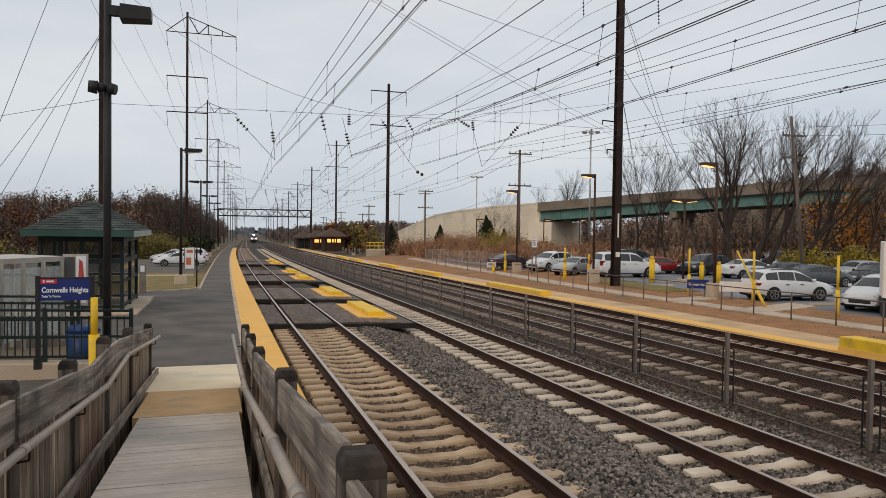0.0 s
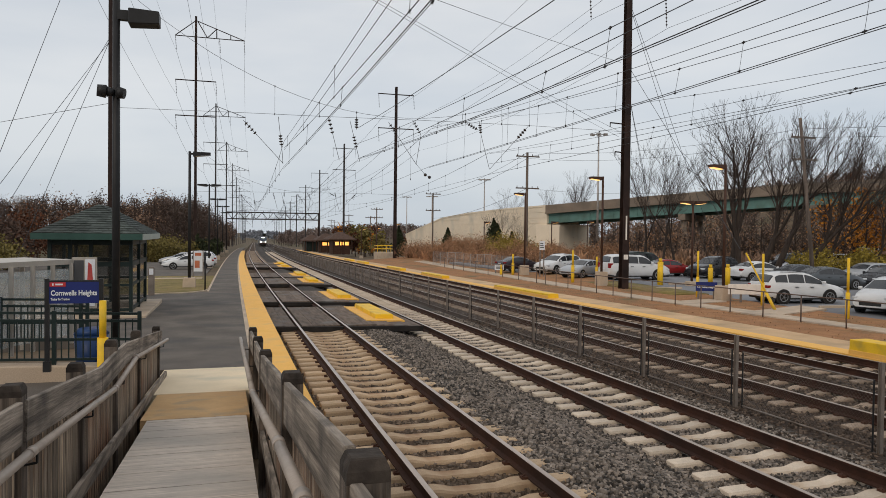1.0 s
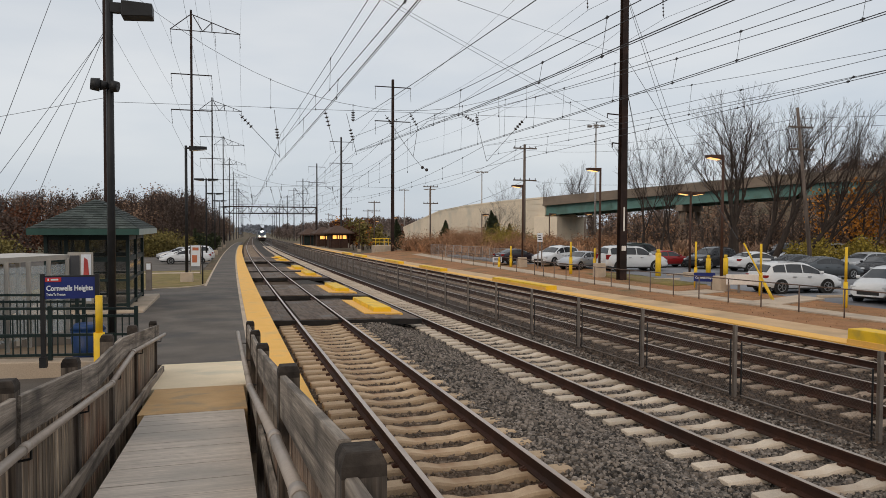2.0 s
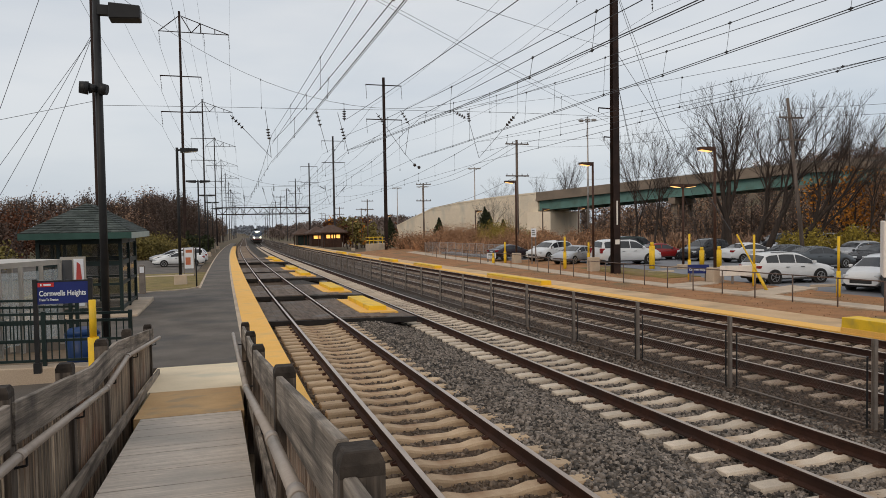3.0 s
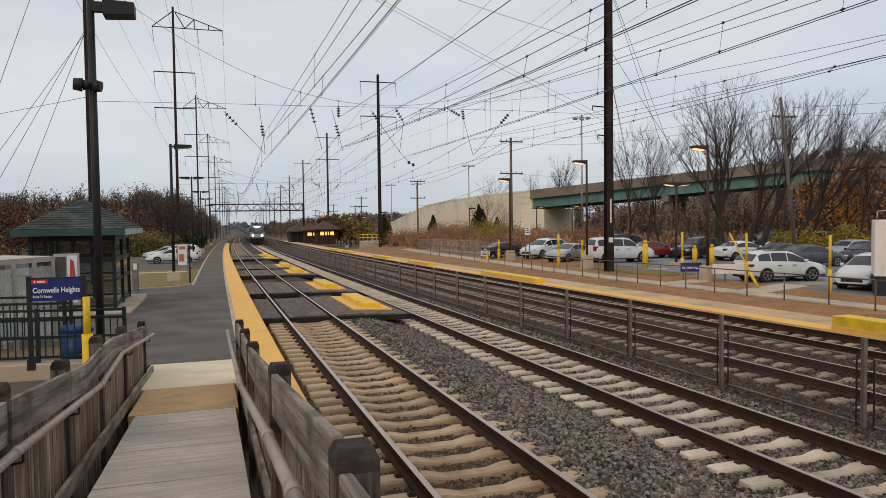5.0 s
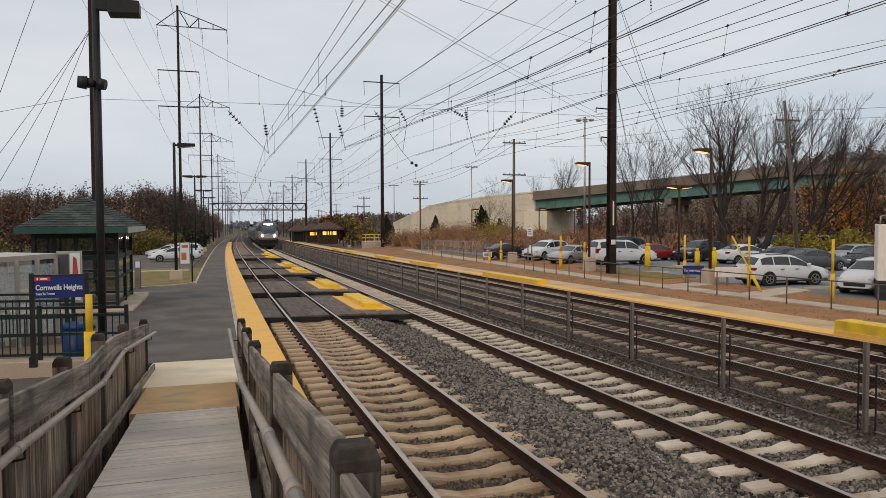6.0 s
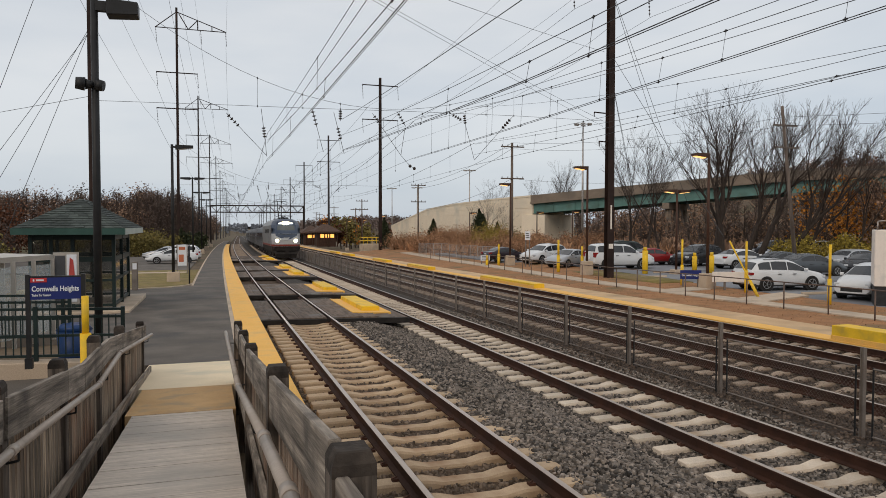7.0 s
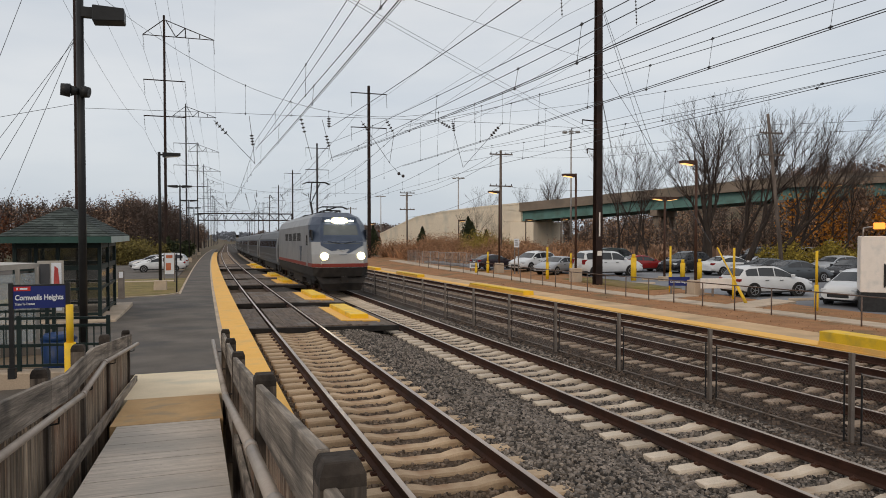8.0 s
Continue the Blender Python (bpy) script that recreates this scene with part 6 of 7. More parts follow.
    for xw in s["wb"]:
        for sd in (-1, 1):
            # dark disc on the body in place of the shaded opening round the wheel
            bm = bmesh.new()
            tube(bm, (xw, sd * (W - 0.24), r), (xw, sd * (W + 0.012), r), r * 1.13, n=24)
            part("wheel_arch_shade", bm, M["trim"], root)
            bm = bmesh.new()
            tube(bm, (xw, sd * (W - 0.2), r), (xw, sd * (W + 0.022), r), r, n=24)
            wh = part("tyre", bm, M["tyre"], root)
            bm = bmesh.new()
            for k in range(5):
                a = k * 2 * math.pi / 5
                bar(bm, (xw, sd * (W + 0.028), r), (xw + math.cos(a) * r * 0.62, sd * (W + 0.028), r + math.sin(a) * r * 0.62), 0.02, r * 0.2, up=(0, 1, 0))
            for k in range(16):
                a, b = k * math.pi / 8, (k + 1) * math.pi / 8
                bar(bm, (xw + math.cos(a) * r * 0.64, sd * (W + 0.026), r + math.sin(a) * r * 0.64), (xw + math.cos(b) * r * 0.64, sd * (W + 0.026), r + math.sin(b) * r * 0.64), 0.03, 0.04, up=(0, 1, 0))
            part("rim", bm, M["rim"], wh)
    bm = bmesh.new()
    box(bm, -0.02, 0.02, -0.17, 0.17, 0.72, 0.83)
    part("number_plate", bm, M["letter"], root)
    return root


car("suv", "white", 29.9, 31.6, -6, "white sport utility car parked beside the footpath", 1.0)
car("suv", "white", 30.9, 26.6, 200, "white sport utility car with dark grille facing the path", 1.0)
car("boxy", "white", 31.6, 50.6, -4, "boxy white sport utility car behind the mast", 1.12)
car("sedan", "red", 37.6, 54.6, -4, "bright red sedan parked beyond the white car", 1.02)
car("suv", "white", 29.2, 59.6, 205, "white crossover car facing the tracks", 1.05)
car("sedan", "silver", 28.8, 54.0, 207, "silver sedan facing the tracks", 1.02)
car("sedan", "dark", 27.0, 63.6, 12, "dark plum sedan parked by the reeds", 0.95)
car("sedan", "white", 41.6, 47.9, 0, "white sedan behind the sport utility car", 1.08)
car("sedan", "grey", 40.2, 39.6, -4, "dark grey car parked in the second row", 1.06)
car("suv", "black", 40.4, 52.2, 196, "black sport utility car facing the tracks", 1.08)
car("suv", "black", 58.6, 63.4, 170, "black sport utility car at the far edge of the car park", 1.1)
car("suv", "silver", 63.0, 62.0, 182, "silver sport utility car at the far edge of the car park", 1.1)
car("hatch", "white", 62.0, 57.6, 176, "white hatchback at the far edge of the car park", 1.1)
car("sedan", "grey", 41.0, 43.6, 178, "grey sedan in the second row", 1.05)
car("sedan", "black", 45.6, 39.8, 190, "black sedan parked near the booth", 1.05)
car("hatch", "silver", 49.0, 44.5, 184, "silver hatchback in the third row", 1.05)
car("sedan", "silver", 53.0, 55.5, 180, "silver sedan far off in the car park", 1.05)
car("boxy", "green", 38.9, 60.5, 0, "dark green van beyond the red sedan", 1.1)
car("hatch", "white", 37.4, 60.0, 0, "white hatchback beyond the red sedan", 1.05)
# beside the near platform
car("sedan", "white", -3.6, 69.8, 183, "white sedan in the car park beside the platform", 0.95, 0.03 + gz(70))
car("suv", "white", -3.4, 75.5, 176, "white sport utility car beside the platform", 0.95, 0.03 + gz(75))
car("sedan", "silver", -4.6, 79.0, 176, "silver sedan beside the platform", 0.95, 0.03 + gz(78))

# ---- guards, lamps and small things of the far side ----
for x, y in ((26.05, 34.97), (26.26, 29.98), (25.64, 24.17)):
    yellow_guard(x, y, -0.72, 2.65, 1.15, label="tall yellow steel guard post with a thicker foot", r=0.058)
for x, y, h in ((29.96, 44.5, 1.9), (35.1, 45.6, 1.4), (35.3, 43.9, 1.5)):
    yellow_guard(x, y, -0.75, h, h - 0.25, label="short thick yellow bollard with a narrower top", group="bollards", r=0.12 if h < 1.8 else 0.13)
for x, y, h in ((23.6, 59.7, 0.9), (24.5, 59.1, 1.9), (25.0, 48.5, 2.5), (29.2, 52.4, 1.9)):
    yellow_guard(x, y, -0.9, h, h * 0.55, label="yellow steel guard post in the verge", r=0.08)
g = thing("wire_guard", "yellow sleeve leaning along a guy wire", "wire guard", m=look((24.95, 27.6, -0.75), (24.1, 29.0, 2.4)))
bm = bmesh.new()
tube(bm, (0, 0, 0.0), (0, 0, -3.1), 0.04, n=10)
part("sleeve", bm, M["yellow"], g)
bm = bmesh.new()
tube(bm, (0, 0, 0.0), (0, 0, -1.0), 0.075, n=10)
part("foot_sleeve", bm, M["yellow"], g)

M["brownpole"] = mat("brown_lamp_pole", (0.055, 0.03, 0.022), (0.09, 0.05, 0.036), 2, 0.6, 0.2, 0.05)
for x, y, h, heads, base, mt in ((25.4, 44.9, 7.7, (-1,), 0.95, "brownpole"), (26.1, 32.8, 7.5, (-1,), 0.85, "brownpole"), (31.9, 43.5, 6.1, (-1, 1), 0.3, "brownpole"), (25.4, 58.6, 7.4, (-1,), 0.9, "brownpole"),
                                 (44.0, 92.0, 6.5, (1,), 0.3, "brownpole"), (36.0, 98.0, 6.5, (1,), 0.3, "brownpole"), (47.5, 88.0, 6.5, (1,), 0.3, "brownpole"), (27.0, 118.0, 6.5, (1,), 0.3, "brownpole"), (27.4, 135.0, 6.2, (1,), 0.3, "brownpole"), (27.6, 152.0, 6.2, (1,), 0.3, "brownpole"),
                                 (66.0, 60.0, 9.5, (1,), 0.3, "brownpole")):
    z = (LOT + 0.02 if y < 50 else -0.9) if x < 45 and y < 70 else gz(y) - 0.7
    street_lamp(x, y, z, h, heads, base, mt, True, "brown steel lamp post with a lit orange lamp", "car park lamps", 0.9)


def booth():
    root = thing("booth", "white ticket booth with dark base and an orange lamp", "booth", m=pose(27.75, 23.8, LOT, 0, 0, -46))
    bm = bmesh.new()
    box(bm, 0, 2.6, 0, 2.2, 0.85, 3.35)
    bevel(bm, 0.03)
    part("upper_wall", bm, M["white"], root)
    bm = bmesh.new()
    box(bm, 0.02, 2.58, 0.02, 2.18, -0.1, 0.86)
    part("base_wall", bm, M["trim"], root, "dark grey lower wall")
    bm = bmesh.new()
    box(bm, 0.95, 2.3, -0.02, 0.05, 1.15, 2.1)
    w = part("window", bm, M["darkglass"], root)
    bm = bmesh.new()
    for x in (0.92, 2.3):
        box(bm, x - 0.03, x + 0.03, -0.04, 0.03, 1.1, 2.15)
    part("window_frame", bm, M["trim"], w)
    bm = bmesh.new()
    tube(bm, (0.08, 0, 3.35), (0.1, 0, 3.72), 0.03, n=8)
    tube(bm, (0.1, 0, 3.72), (0.5, 0, 3.78), 0.03, n=8)
    tube(bm, (0.9, 0, 3.78), (2.4, 0, 3.78), 0.03, n=8)
    part("lamp_bracket", bm, M["galv"], root)
    bm = bmesh.new()
    box(bm, 0.48, 0.92, -0.12, 0.12, 3.66, 3.95)
    bevel(bm, 0.03)
    part("lamp", bm, M["amber"], root, "lit amber lamp")


M["amber"] = glow("amber_lamp", (1.0, 0.36, 0.05), 1.1)
booth()


def board_sign(x, y, z, w, h, pole, label, mt="letter", turn=0, bars=True):
    root = thing("sign_board", label, "sign", "signs", m=pose(x, y, z, 0, 0, turn))
    for s in (-0.36, 0.36):
        bm = bmesh.new()
        box(bm, s * w - 0.05, s * w + 0.05, -0.04, 0.04, 0, pole + h)
        part("post", bm, M["post_grey"], root)
    bm = bmesh.new()
    box(bm, -w / 2, w / 2, -0.07, -0.04, pole, pole + h)
    part("panel", bm, M[mt], root)
    if bars:
        for k in range(3):
            bm = bmesh.new()
            box(bm, -w * 0.36, w * (0.34 - 0.08 * k), -0.078, -0.068, pole + h * (0.22 + 0.24 * k), pole + h * (0.32 + 0.24 * k))
            part("text_bar", bm, M["trim"], root)
    return root


board_sign(62.0, 56.0, LOT, 1.7, 0.95, 1.7, "white notice sign on two posts by the woods", turn=-45)
b = board_sign(25.6, 33.6, -0.72, 1.15, 0.5, 0.45, "small blue station name sign behind the railing", "signblue", -25, False)
lettering("Cornwells Heights", 0.16, M["letter"], b, pose(-0.5, -0.08, 0.62, 90), width=1.0)
board_sign(24.3, 62.0, -0.95, 0.9, 0.5, 0.35, "low white sign board in the verge")
board_sign(25.9, 56.0, -0.95, 0.45, 0.75, 2.4, "small white parking sign on a post", turn=-20)
wb = thing("barrier_board", "low white board behind the railing", "barrier", m=pose(26.3, 31.6, -0.75, 0, 0, -17))
bm = bmesh.new()
box(bm, -0.7, 1.9, -0.03, 0.03, 0.45, 1.0)
bevel(bm, 0.01)
part("board", bm, M["white"], wb)
for x in (0.0, 1.7):
    bm = bmesh.new()
    box(bm, x - 0.05, x + 0.05, 0.03, 0.1, 0, 0.95)
    part("leg", bm, M["post_grey"], wb)
for x, y, tn in ((28.3, 41.0, 0), (29.6, 28.6, -4), (31.9, 44.8, 0)):
    bm = bmesh.new()
    sweep(bm, [[(xx, -0.09, 0), (xx, 0.09, 0), (xx, 0.06, 0.13), (xx, -0.06, 0.13)] for xx in (-1.0, 1.0)])
    bevel(bm, 0.015)
    ob = part("wheel_stop", bm, M["concrete"])
    ob.matrix_basis = pose(x, y, LOT, 0, 0, tn)
    tagged(ob, "low concrete wheel stop on the asphalt", "wheel stop", "wheel stops")

# ---- poles ----
M["polewood"] = mat("pole_wood", (0.10, 0.085, 0.075), (0.17, 0.145, 0.13), 1.5, 0.9, bump=0.4, fine=20, stretch=(4, 4, 0.4))


def utility_pole(x, y, z0, z1, arms, lean=(0, 0), r=0.16, w=2.6):
    root = thing("utility_pole", "weathered wooden utility pole with crossarms", "utility pole", "utility poles", m=Matrix.Translation((x, y, z0)))
    h = z1 - z0
    bm = bmesh.new()
    tube(bm, (0, 0, -0.5), (lean[0], lean[1], h), r, r * 0.7, 10)
    part("pole", bm, M["polewood"], root)
    for a in arms:
        k = (h - a) / h
        bm = bmesh.new()
        bar(bm, (lean[0] * k - w / 2, lean[1] * k - 0.15, h - a), (lean[0] * k + w / 2, lean[1] * k - 0.15, h - a), 0.12, 0.14)
        ar = part("crossarm", bm, M["polewood"], root)
        for s in (-0.45, -0.2, 0.2, 0.45):
            bm = bmesh.new()
            tube(bm, (lean[0] * k + s * w, -0.15 + lean[1] * k, h - a + 0.06), (lean[0] * k + s * w, -0.15 + lean[1] * k, h - a + 0.28), 0.05, 0.035, 6)
            part("insulator", bm, M["insul"], ar)


utility_pole(34.3, 78.7, -1.6, 12.6, (0.5, 4.3), r=0.2, w=3.0)
utility_pole(33.2, 115.7, -2.2, 9.6, (0.2, 3.0), w=2.6)
utility_pole(45.6, 46.3, LOT, 12.5, (1.6, 3.4), (-1.2, 0.6), 0.17, 2.4)
for x, y, z1 in ((30.5, 150.0, 10.0), (33.5, 205.0, 10.5), (36.0, 260.0, 10.5), (34.0, 175.0, 9.0), (43.0, 300, 11)):
    utility_pole(x, y, gz(y) - 0.8, z1 + gz(y), (0.4, 2.2), w=2.6)


def high_mast(x, y, z1):
    root = thing("high_mast_light", "tall grey high-mast light with a ring of lamps", "mast light", "high-mast lights", m=Matrix.Translation((x, y, gz(y) - 1)))
    h = z1 - gz(y) + 1
    bm = bmesh.new()
    tube(bm, (0, 0, 0), (0, 0, h), 0.22, 0.10, 10)
    part("pole", bm, M["galv"], root)
    for k in range(6):
        a = k * math.pi / 3
        bm = bmesh.new()
        tube(bm, (0, 0, h - 0.3), (math.cos(a) * 1.0, math.sin(a) * 1.0, h - 0.3), 0.04, n=5)
        box(bm, math.cos(a) * 1.2 - 0.3, math.cos(a) * 1.2 + 0.3, math.sin(a) * 1.2 - 0.25, math.sin(a) * 1.2 + 0.25, h - 0.45, h - 0.25)
        part("lamp", bm, M["galv"], root)


high_mast(57.4, 103.0, 19.4)
high_mast(57.1, 155.6, 15.7)
high_mast(50.0, 175.0, 12.5)
high_mast(52.0, 210.0, 14.0)

# ---- overpass ----
M["girder"] = mat("green_girder_paint", (0.095, 0.20, 0.18), (0.13, 0.245, 0.225), 0.6, 0.6, 0.0, 0.05, 10, stain=(0.09, 0.15, 0.13), stain_scale=0.4)
M["parapet"] = mat("overpass_concrete", (0.165, 0.142, 0.118), (0.24, 0.208, 0.174), 0.4, 0.9, bump=0.2, fine=8, stain=(0.15, 0.13, 0.11), stain_scale=0.3)
M["wallpale"] = mat("pale_wall_concrete", (0.70, 0.65, 0.54), (0.79, 0.74, 0.62), 0.25, 0.9, bump=0.1, fine=6, stain=(0.60, 0.55, 0.45), stain_scale=0.2)
BR = [(55.6, 119.0, 8.15), (74.6, 94.6, 10.2), (82.1, 85.0, 10.95), (92.0, 73.0, 11.3), (118.0, 42.0, 11.7)]


def overpass():
    root = thing("overpass", "long road overpass with green steel girders and concrete parapet", "bridge")
    n = Vector((0.78, 0.62, 0))
    def run(name, offs, material, label=""):
        bm = bmesh.new()
        sweep(bm, [[(x + n.x * o, y + n.y * o, z + h) for o, h in offs] for x, y, z in BR])
        return part(name, bm, material, root, label)
    run("parapet", [(0, -1.35), (0.4, -1.35), (0.4, 0), (0, 0)], M["parapet"], "stained concrete parapet")
    run("far_parapet", [(13, -1.35), (13.4, -1.35), (13.4, 0), (13, 0)], M["parapet"], "stained concrete parapet")
    run("deck", [(-0.2, -1.6), (13.6, -1.6), (13.6, -1.3), (-0.2, -1.3)], M["parapet"])
    for o in (0.7, 4.5, 8.5, 12.5):
        bm = bmesh.new()
        sweep(bm, [[(x + n.x * (o + a), y + n.y * (o + a), z + h) for a, h in ((-0.25, -3.35), (0.25, -3.35), (0.25, -3.28), (0.03, -3.25), (0.03, -1.65), (0.25, -1.6), (-0.25, -1.6), (-0.03, -1.65), (-0.03, -3.25), (-0.25, -3.28))] for x, y, z in BR])
        part("girder", bm, M["girder"], root, "teal green steel girder")
    for k in range(30):
        bm = bmesh.new()
        t = k / 29
        i = min(int(t * 4), 3)
        p, q = Vector(BR[i]), Vector(BR[i + 1])
        c = p.lerp(q, t * 4 - i)
        tube(bm, (c.x + n.x * 0.62, c.y + n.y * 0.62, c.z - 3.25), (c.x + n.x * 0.62, c.y + n.y * 0.62, c.z - 1.65), 0.07, n=4)
        part("stiffener", bm, M["girder"], root)
    # abutment and piers
    bm = bmesh.new()
    sweep(bm, [[(54.5, 120.5, zz), (57.5, 117.0, zz), (68.0, 125.4, zz), (65.0, 129.0, zz)] for zz in (-4, 4.6)])
    part("abutment", bm, M["wallpale"], root)
    for t in (0.42, 0.75):
        c = Vector(BR[0]).lerp(Vector(BR[3]), t)
        zc = float(np.interp(c.x, [p[0] for p in BR], [p[2] for p in BR])) - 3.4
        for o in (1.5, 6.5, 11.5):
            bm = bmesh.new()
            tube(bm, (c.x + n.x * o, c.y + n.y * o, -2), (c.x + n.x * o, c.y + n.y * o, zc - 1), 0.5, n=12)
            part("pier", bm, M["parapet"], root)
        bm = bmesh.new()
        bar(bm, (c.x, c.y, zc - 0.5), (c.x + n.x * 13, c.y + n.y * 13, zc - 0.5), 1.1, 1.0)
        part("pier_cap", bm, M["parapet"], root)


overpass()


def approach_wall():
    """The pale retaining wall of the overpass ramp, in long horizontal courses."""
    root = thing("approach_wall", "long pale concrete retaining wall with horizontal joints", "retaining wall", kind="structure")
    pts = [(46.8, 190.0, 2.4), (49.6, 165.0, 6.5), (51.0, 150.0, 7.35), (53.4, 132.0, 7.9), (56.0, 119.0, 8.15)]
    def top(k):
        return float(np.interp(k, [p[1] for p in pts[::-1]], [p[2] for p in pts[::-1]]))
    def xx(k):
        return float(np.interp(k, [p[1] for p in pts[::-1]], [p[0] for p in pts[::-1]]))
    z = -4.5
    while z < 8.0:
        ys = [y for y in np.linspace(119, 190, 40) if top(y) > z + 0.02]
        if len(ys) > 1:
            bm = bmesh.new()
            sweep(bm, [[(xx(y), y, z + 0.03), (xx(y) + 8, y + 3, z + 0.03), (xx(y) + 8, y + 3, min(z + 1.0, top(y))), (xx(y), y, min(z + 1.0, top(y)))] for y in ys])
            part("panel_course", bm, M["wallpale"], root)
        z += 1.03
    bm = bmesh.new()
    sweep(bm, [[(xx(y) + 0.06, y, -5), (xx(y) + 7.5, y + 3, -5), (xx(y) + 7.5, y + 3, top(y) - 0.02), (xx(y) + 0.06, y, top(y) - 0.02)] for y in np.linspace(119.2, 189.8, 40)])
    part("joint_backing", bm, M["wallpale"], root)
    bm = bmesh.new()
    sweep(bm, [[(xx(y) - 0.08, y, top(y) - 0.25), (xx(y) + 0.5, y, top(y) - 0.25), (xx(y) + 0.5, y, top(y) + 0.06), (xx(y) - 0.08, y, top(y) + 0.06)] for y in np.linspace(119, 190, 40)])
    part("coping", bm, M["wallpale"], root)


approach_wall()

# ---- station building far along the far platform ----
M["roofbrown"] = mat("brown_roof", (0.075, 0.05, 0.04), (0.12, 0.08, 0.065), 2, 0.9, bump=0.3)
M["warm_interior"] = glow("lit_interior", (1.0, 0.45, 0.10), 1.6)


def station(x, y, w, d, h, lit, label):
    z = gz(y) - 0.35
    root = thing("station_building", label, "station building", "far platform buildings", m=pose(x, y, z, 0, 0, 2))
    for sx in (-1, 0, 1):
        for sy in (-1, 1):
            bm = bmesh.new()
            box(bm, sx * w / 2 - 0.12, sx * w / 2 + 0.12, sy * d / 2 - 0.12, sy * d / 2 + 0.12, 0, h)
            part("column", bm, M["brownpole"], root)
    bm = bmesh.new()
    box(bm, -w / 2 + 0.3, w / 2 - 0.3, -d / 2 + 0.4, d / 2 - 0.3, 0, h - 0.1)
    part("wall", bm, M["brownpole"] if lit else M["darkgreen"], root)
    if lit:
        # glowing panels on the wall stand in for the warm-lit open interior
        for k in range(3):
            bm = bmesh.new()
            xx = -w / 2 + 0.8 + k * (w - 1.2) / 3
            box(bm, xx, xx + 0.85, -d / 2 + 0.36, -d / 2 + 0.42, h - 1.2, h - 0.4)
            part("window", bm, M["warm_interior"], root, "glowing panel for the lit opening under the roof")
    bm = bmesh.new()
    e = 0.9
    sweep(bm, [[(-w / 2 - e, -d / 2 - e, h), (w / 2 + e, -d / 2 - e, h), (w / 2 + e, d / 2 + e, h), (-w / 2 - e, d / 2 + e, h)], [(-w / 2 - e, -d / 2 - e, h + 0.25), (w / 2 + e, -d / 2 - e, h + 0.25), (w / 2 + e, d / 2 + e, h + 0.25), (-w / 2 - e, d / 2 + e, h + 0.25)], [(-w * 0.12, -0.3, h + 1.9), (w * 0.12, -0.3, h + 1.9), (w * 0.12, 0.3, h + 1.9), (-w * 0.12, 0.3, h + 1.9)]])
    part("roof", bm, M["roofbrown"], root)


station(25.3, 168.0, 4.7, 6.0, 3.3, True, "small brown-roofed station building with lit openings under the roof")
station(24.6, 188.0, 4.0, 5.5, 3.1, True, "small hip-roofed platform shelter with lit openings under the roof")
station(22.8, 205.0, 4.0, 5.5, 2.9, False, "dark hip-roofed platform shelter")


def stair_platform():
    root = thing("access_platform", "pale concrete access platform with yellow pipe rails", "platform", m=Matrix.Translation((25.2, 117.0, -2.15)))
    bm = bmesh.new()
    box(bm, -1.55, 1.55, -1.5, 1.5, -0.3, 1.65)
    bevel(bm, 0.04)
    part("block", bm, M["concrete"], root)
    for z in (2.2, 2.75):
        bm = bmesh.new()
        for p, q in (((-1.5, -1.45), (1.5, -1.45)), ((-1.5, 1.45), (1.5, 1.45)), ((-1.5, -1.45), (-1.5, 1.45))):
            tube(bm, (*p, z), (*q, z), 0.045, n=6)
        part("rail", bm, M["yellow"], root)
    for x in (-1.5, -0.75, 0, 0.75, 1.5):
        bm = bmesh.new()
        tube(bm, (x, -1.45, 1.6), (x, -1.45, 2.8), 0.045, n=6)
        part("post", bm, M["yellow"], root)


stair_platform()


def yard_fence():
    """A chain-link fence before the reeds."""
    root = thing("yard_fence", "grey chain-link fence before the reeds", "fence")
    pts = [(24.2, 84.0), (25.5, 76.0), (26.6, 70.0), (26.8, 64.5)]
    for a, b in zip(pts, pts[1:]):
        a, b = Vector((*a, -1.2)), Vector((*b, -1.1))
        for k in range(4):
            p = a.lerp(b, k / 4)
            bm = bmesh.new()
            tube(bm, p, p + Vector((0, 0, 1.7)), 0.035, n=6)
            part("post", bm, M["galv"], root)
        bm = bmesh.new()
        tube(bm, a + Vector((0, 0, 1.68)), b + Vector((0, 0, 1.68)), 0.025, n=5)
        part("top_rail", bm, M["galv"], root)
        bm = bmesh.new()
        Ln = (b - a).length
        s = -1.6
        while s < Ln:
            for d in (1, -1):
                u0, u1 = max(0, s), min(Ln, s + 1.6)
                w0, w1 = (u0 - s, u1 - s) if d > 0 else (1.6 - u0 + s, 1.6 - u1 + s)
                tube(bm, a.lerp(b, u0 / Ln) + Vector((0, 0, w0)), a.lerp(b, u1 / Ln) + Vector((0, 0, w1)), 0.006, n=3)
            s += 0.16
        part("mesh_panel", bm, M["galv"], root)


yard_fence()

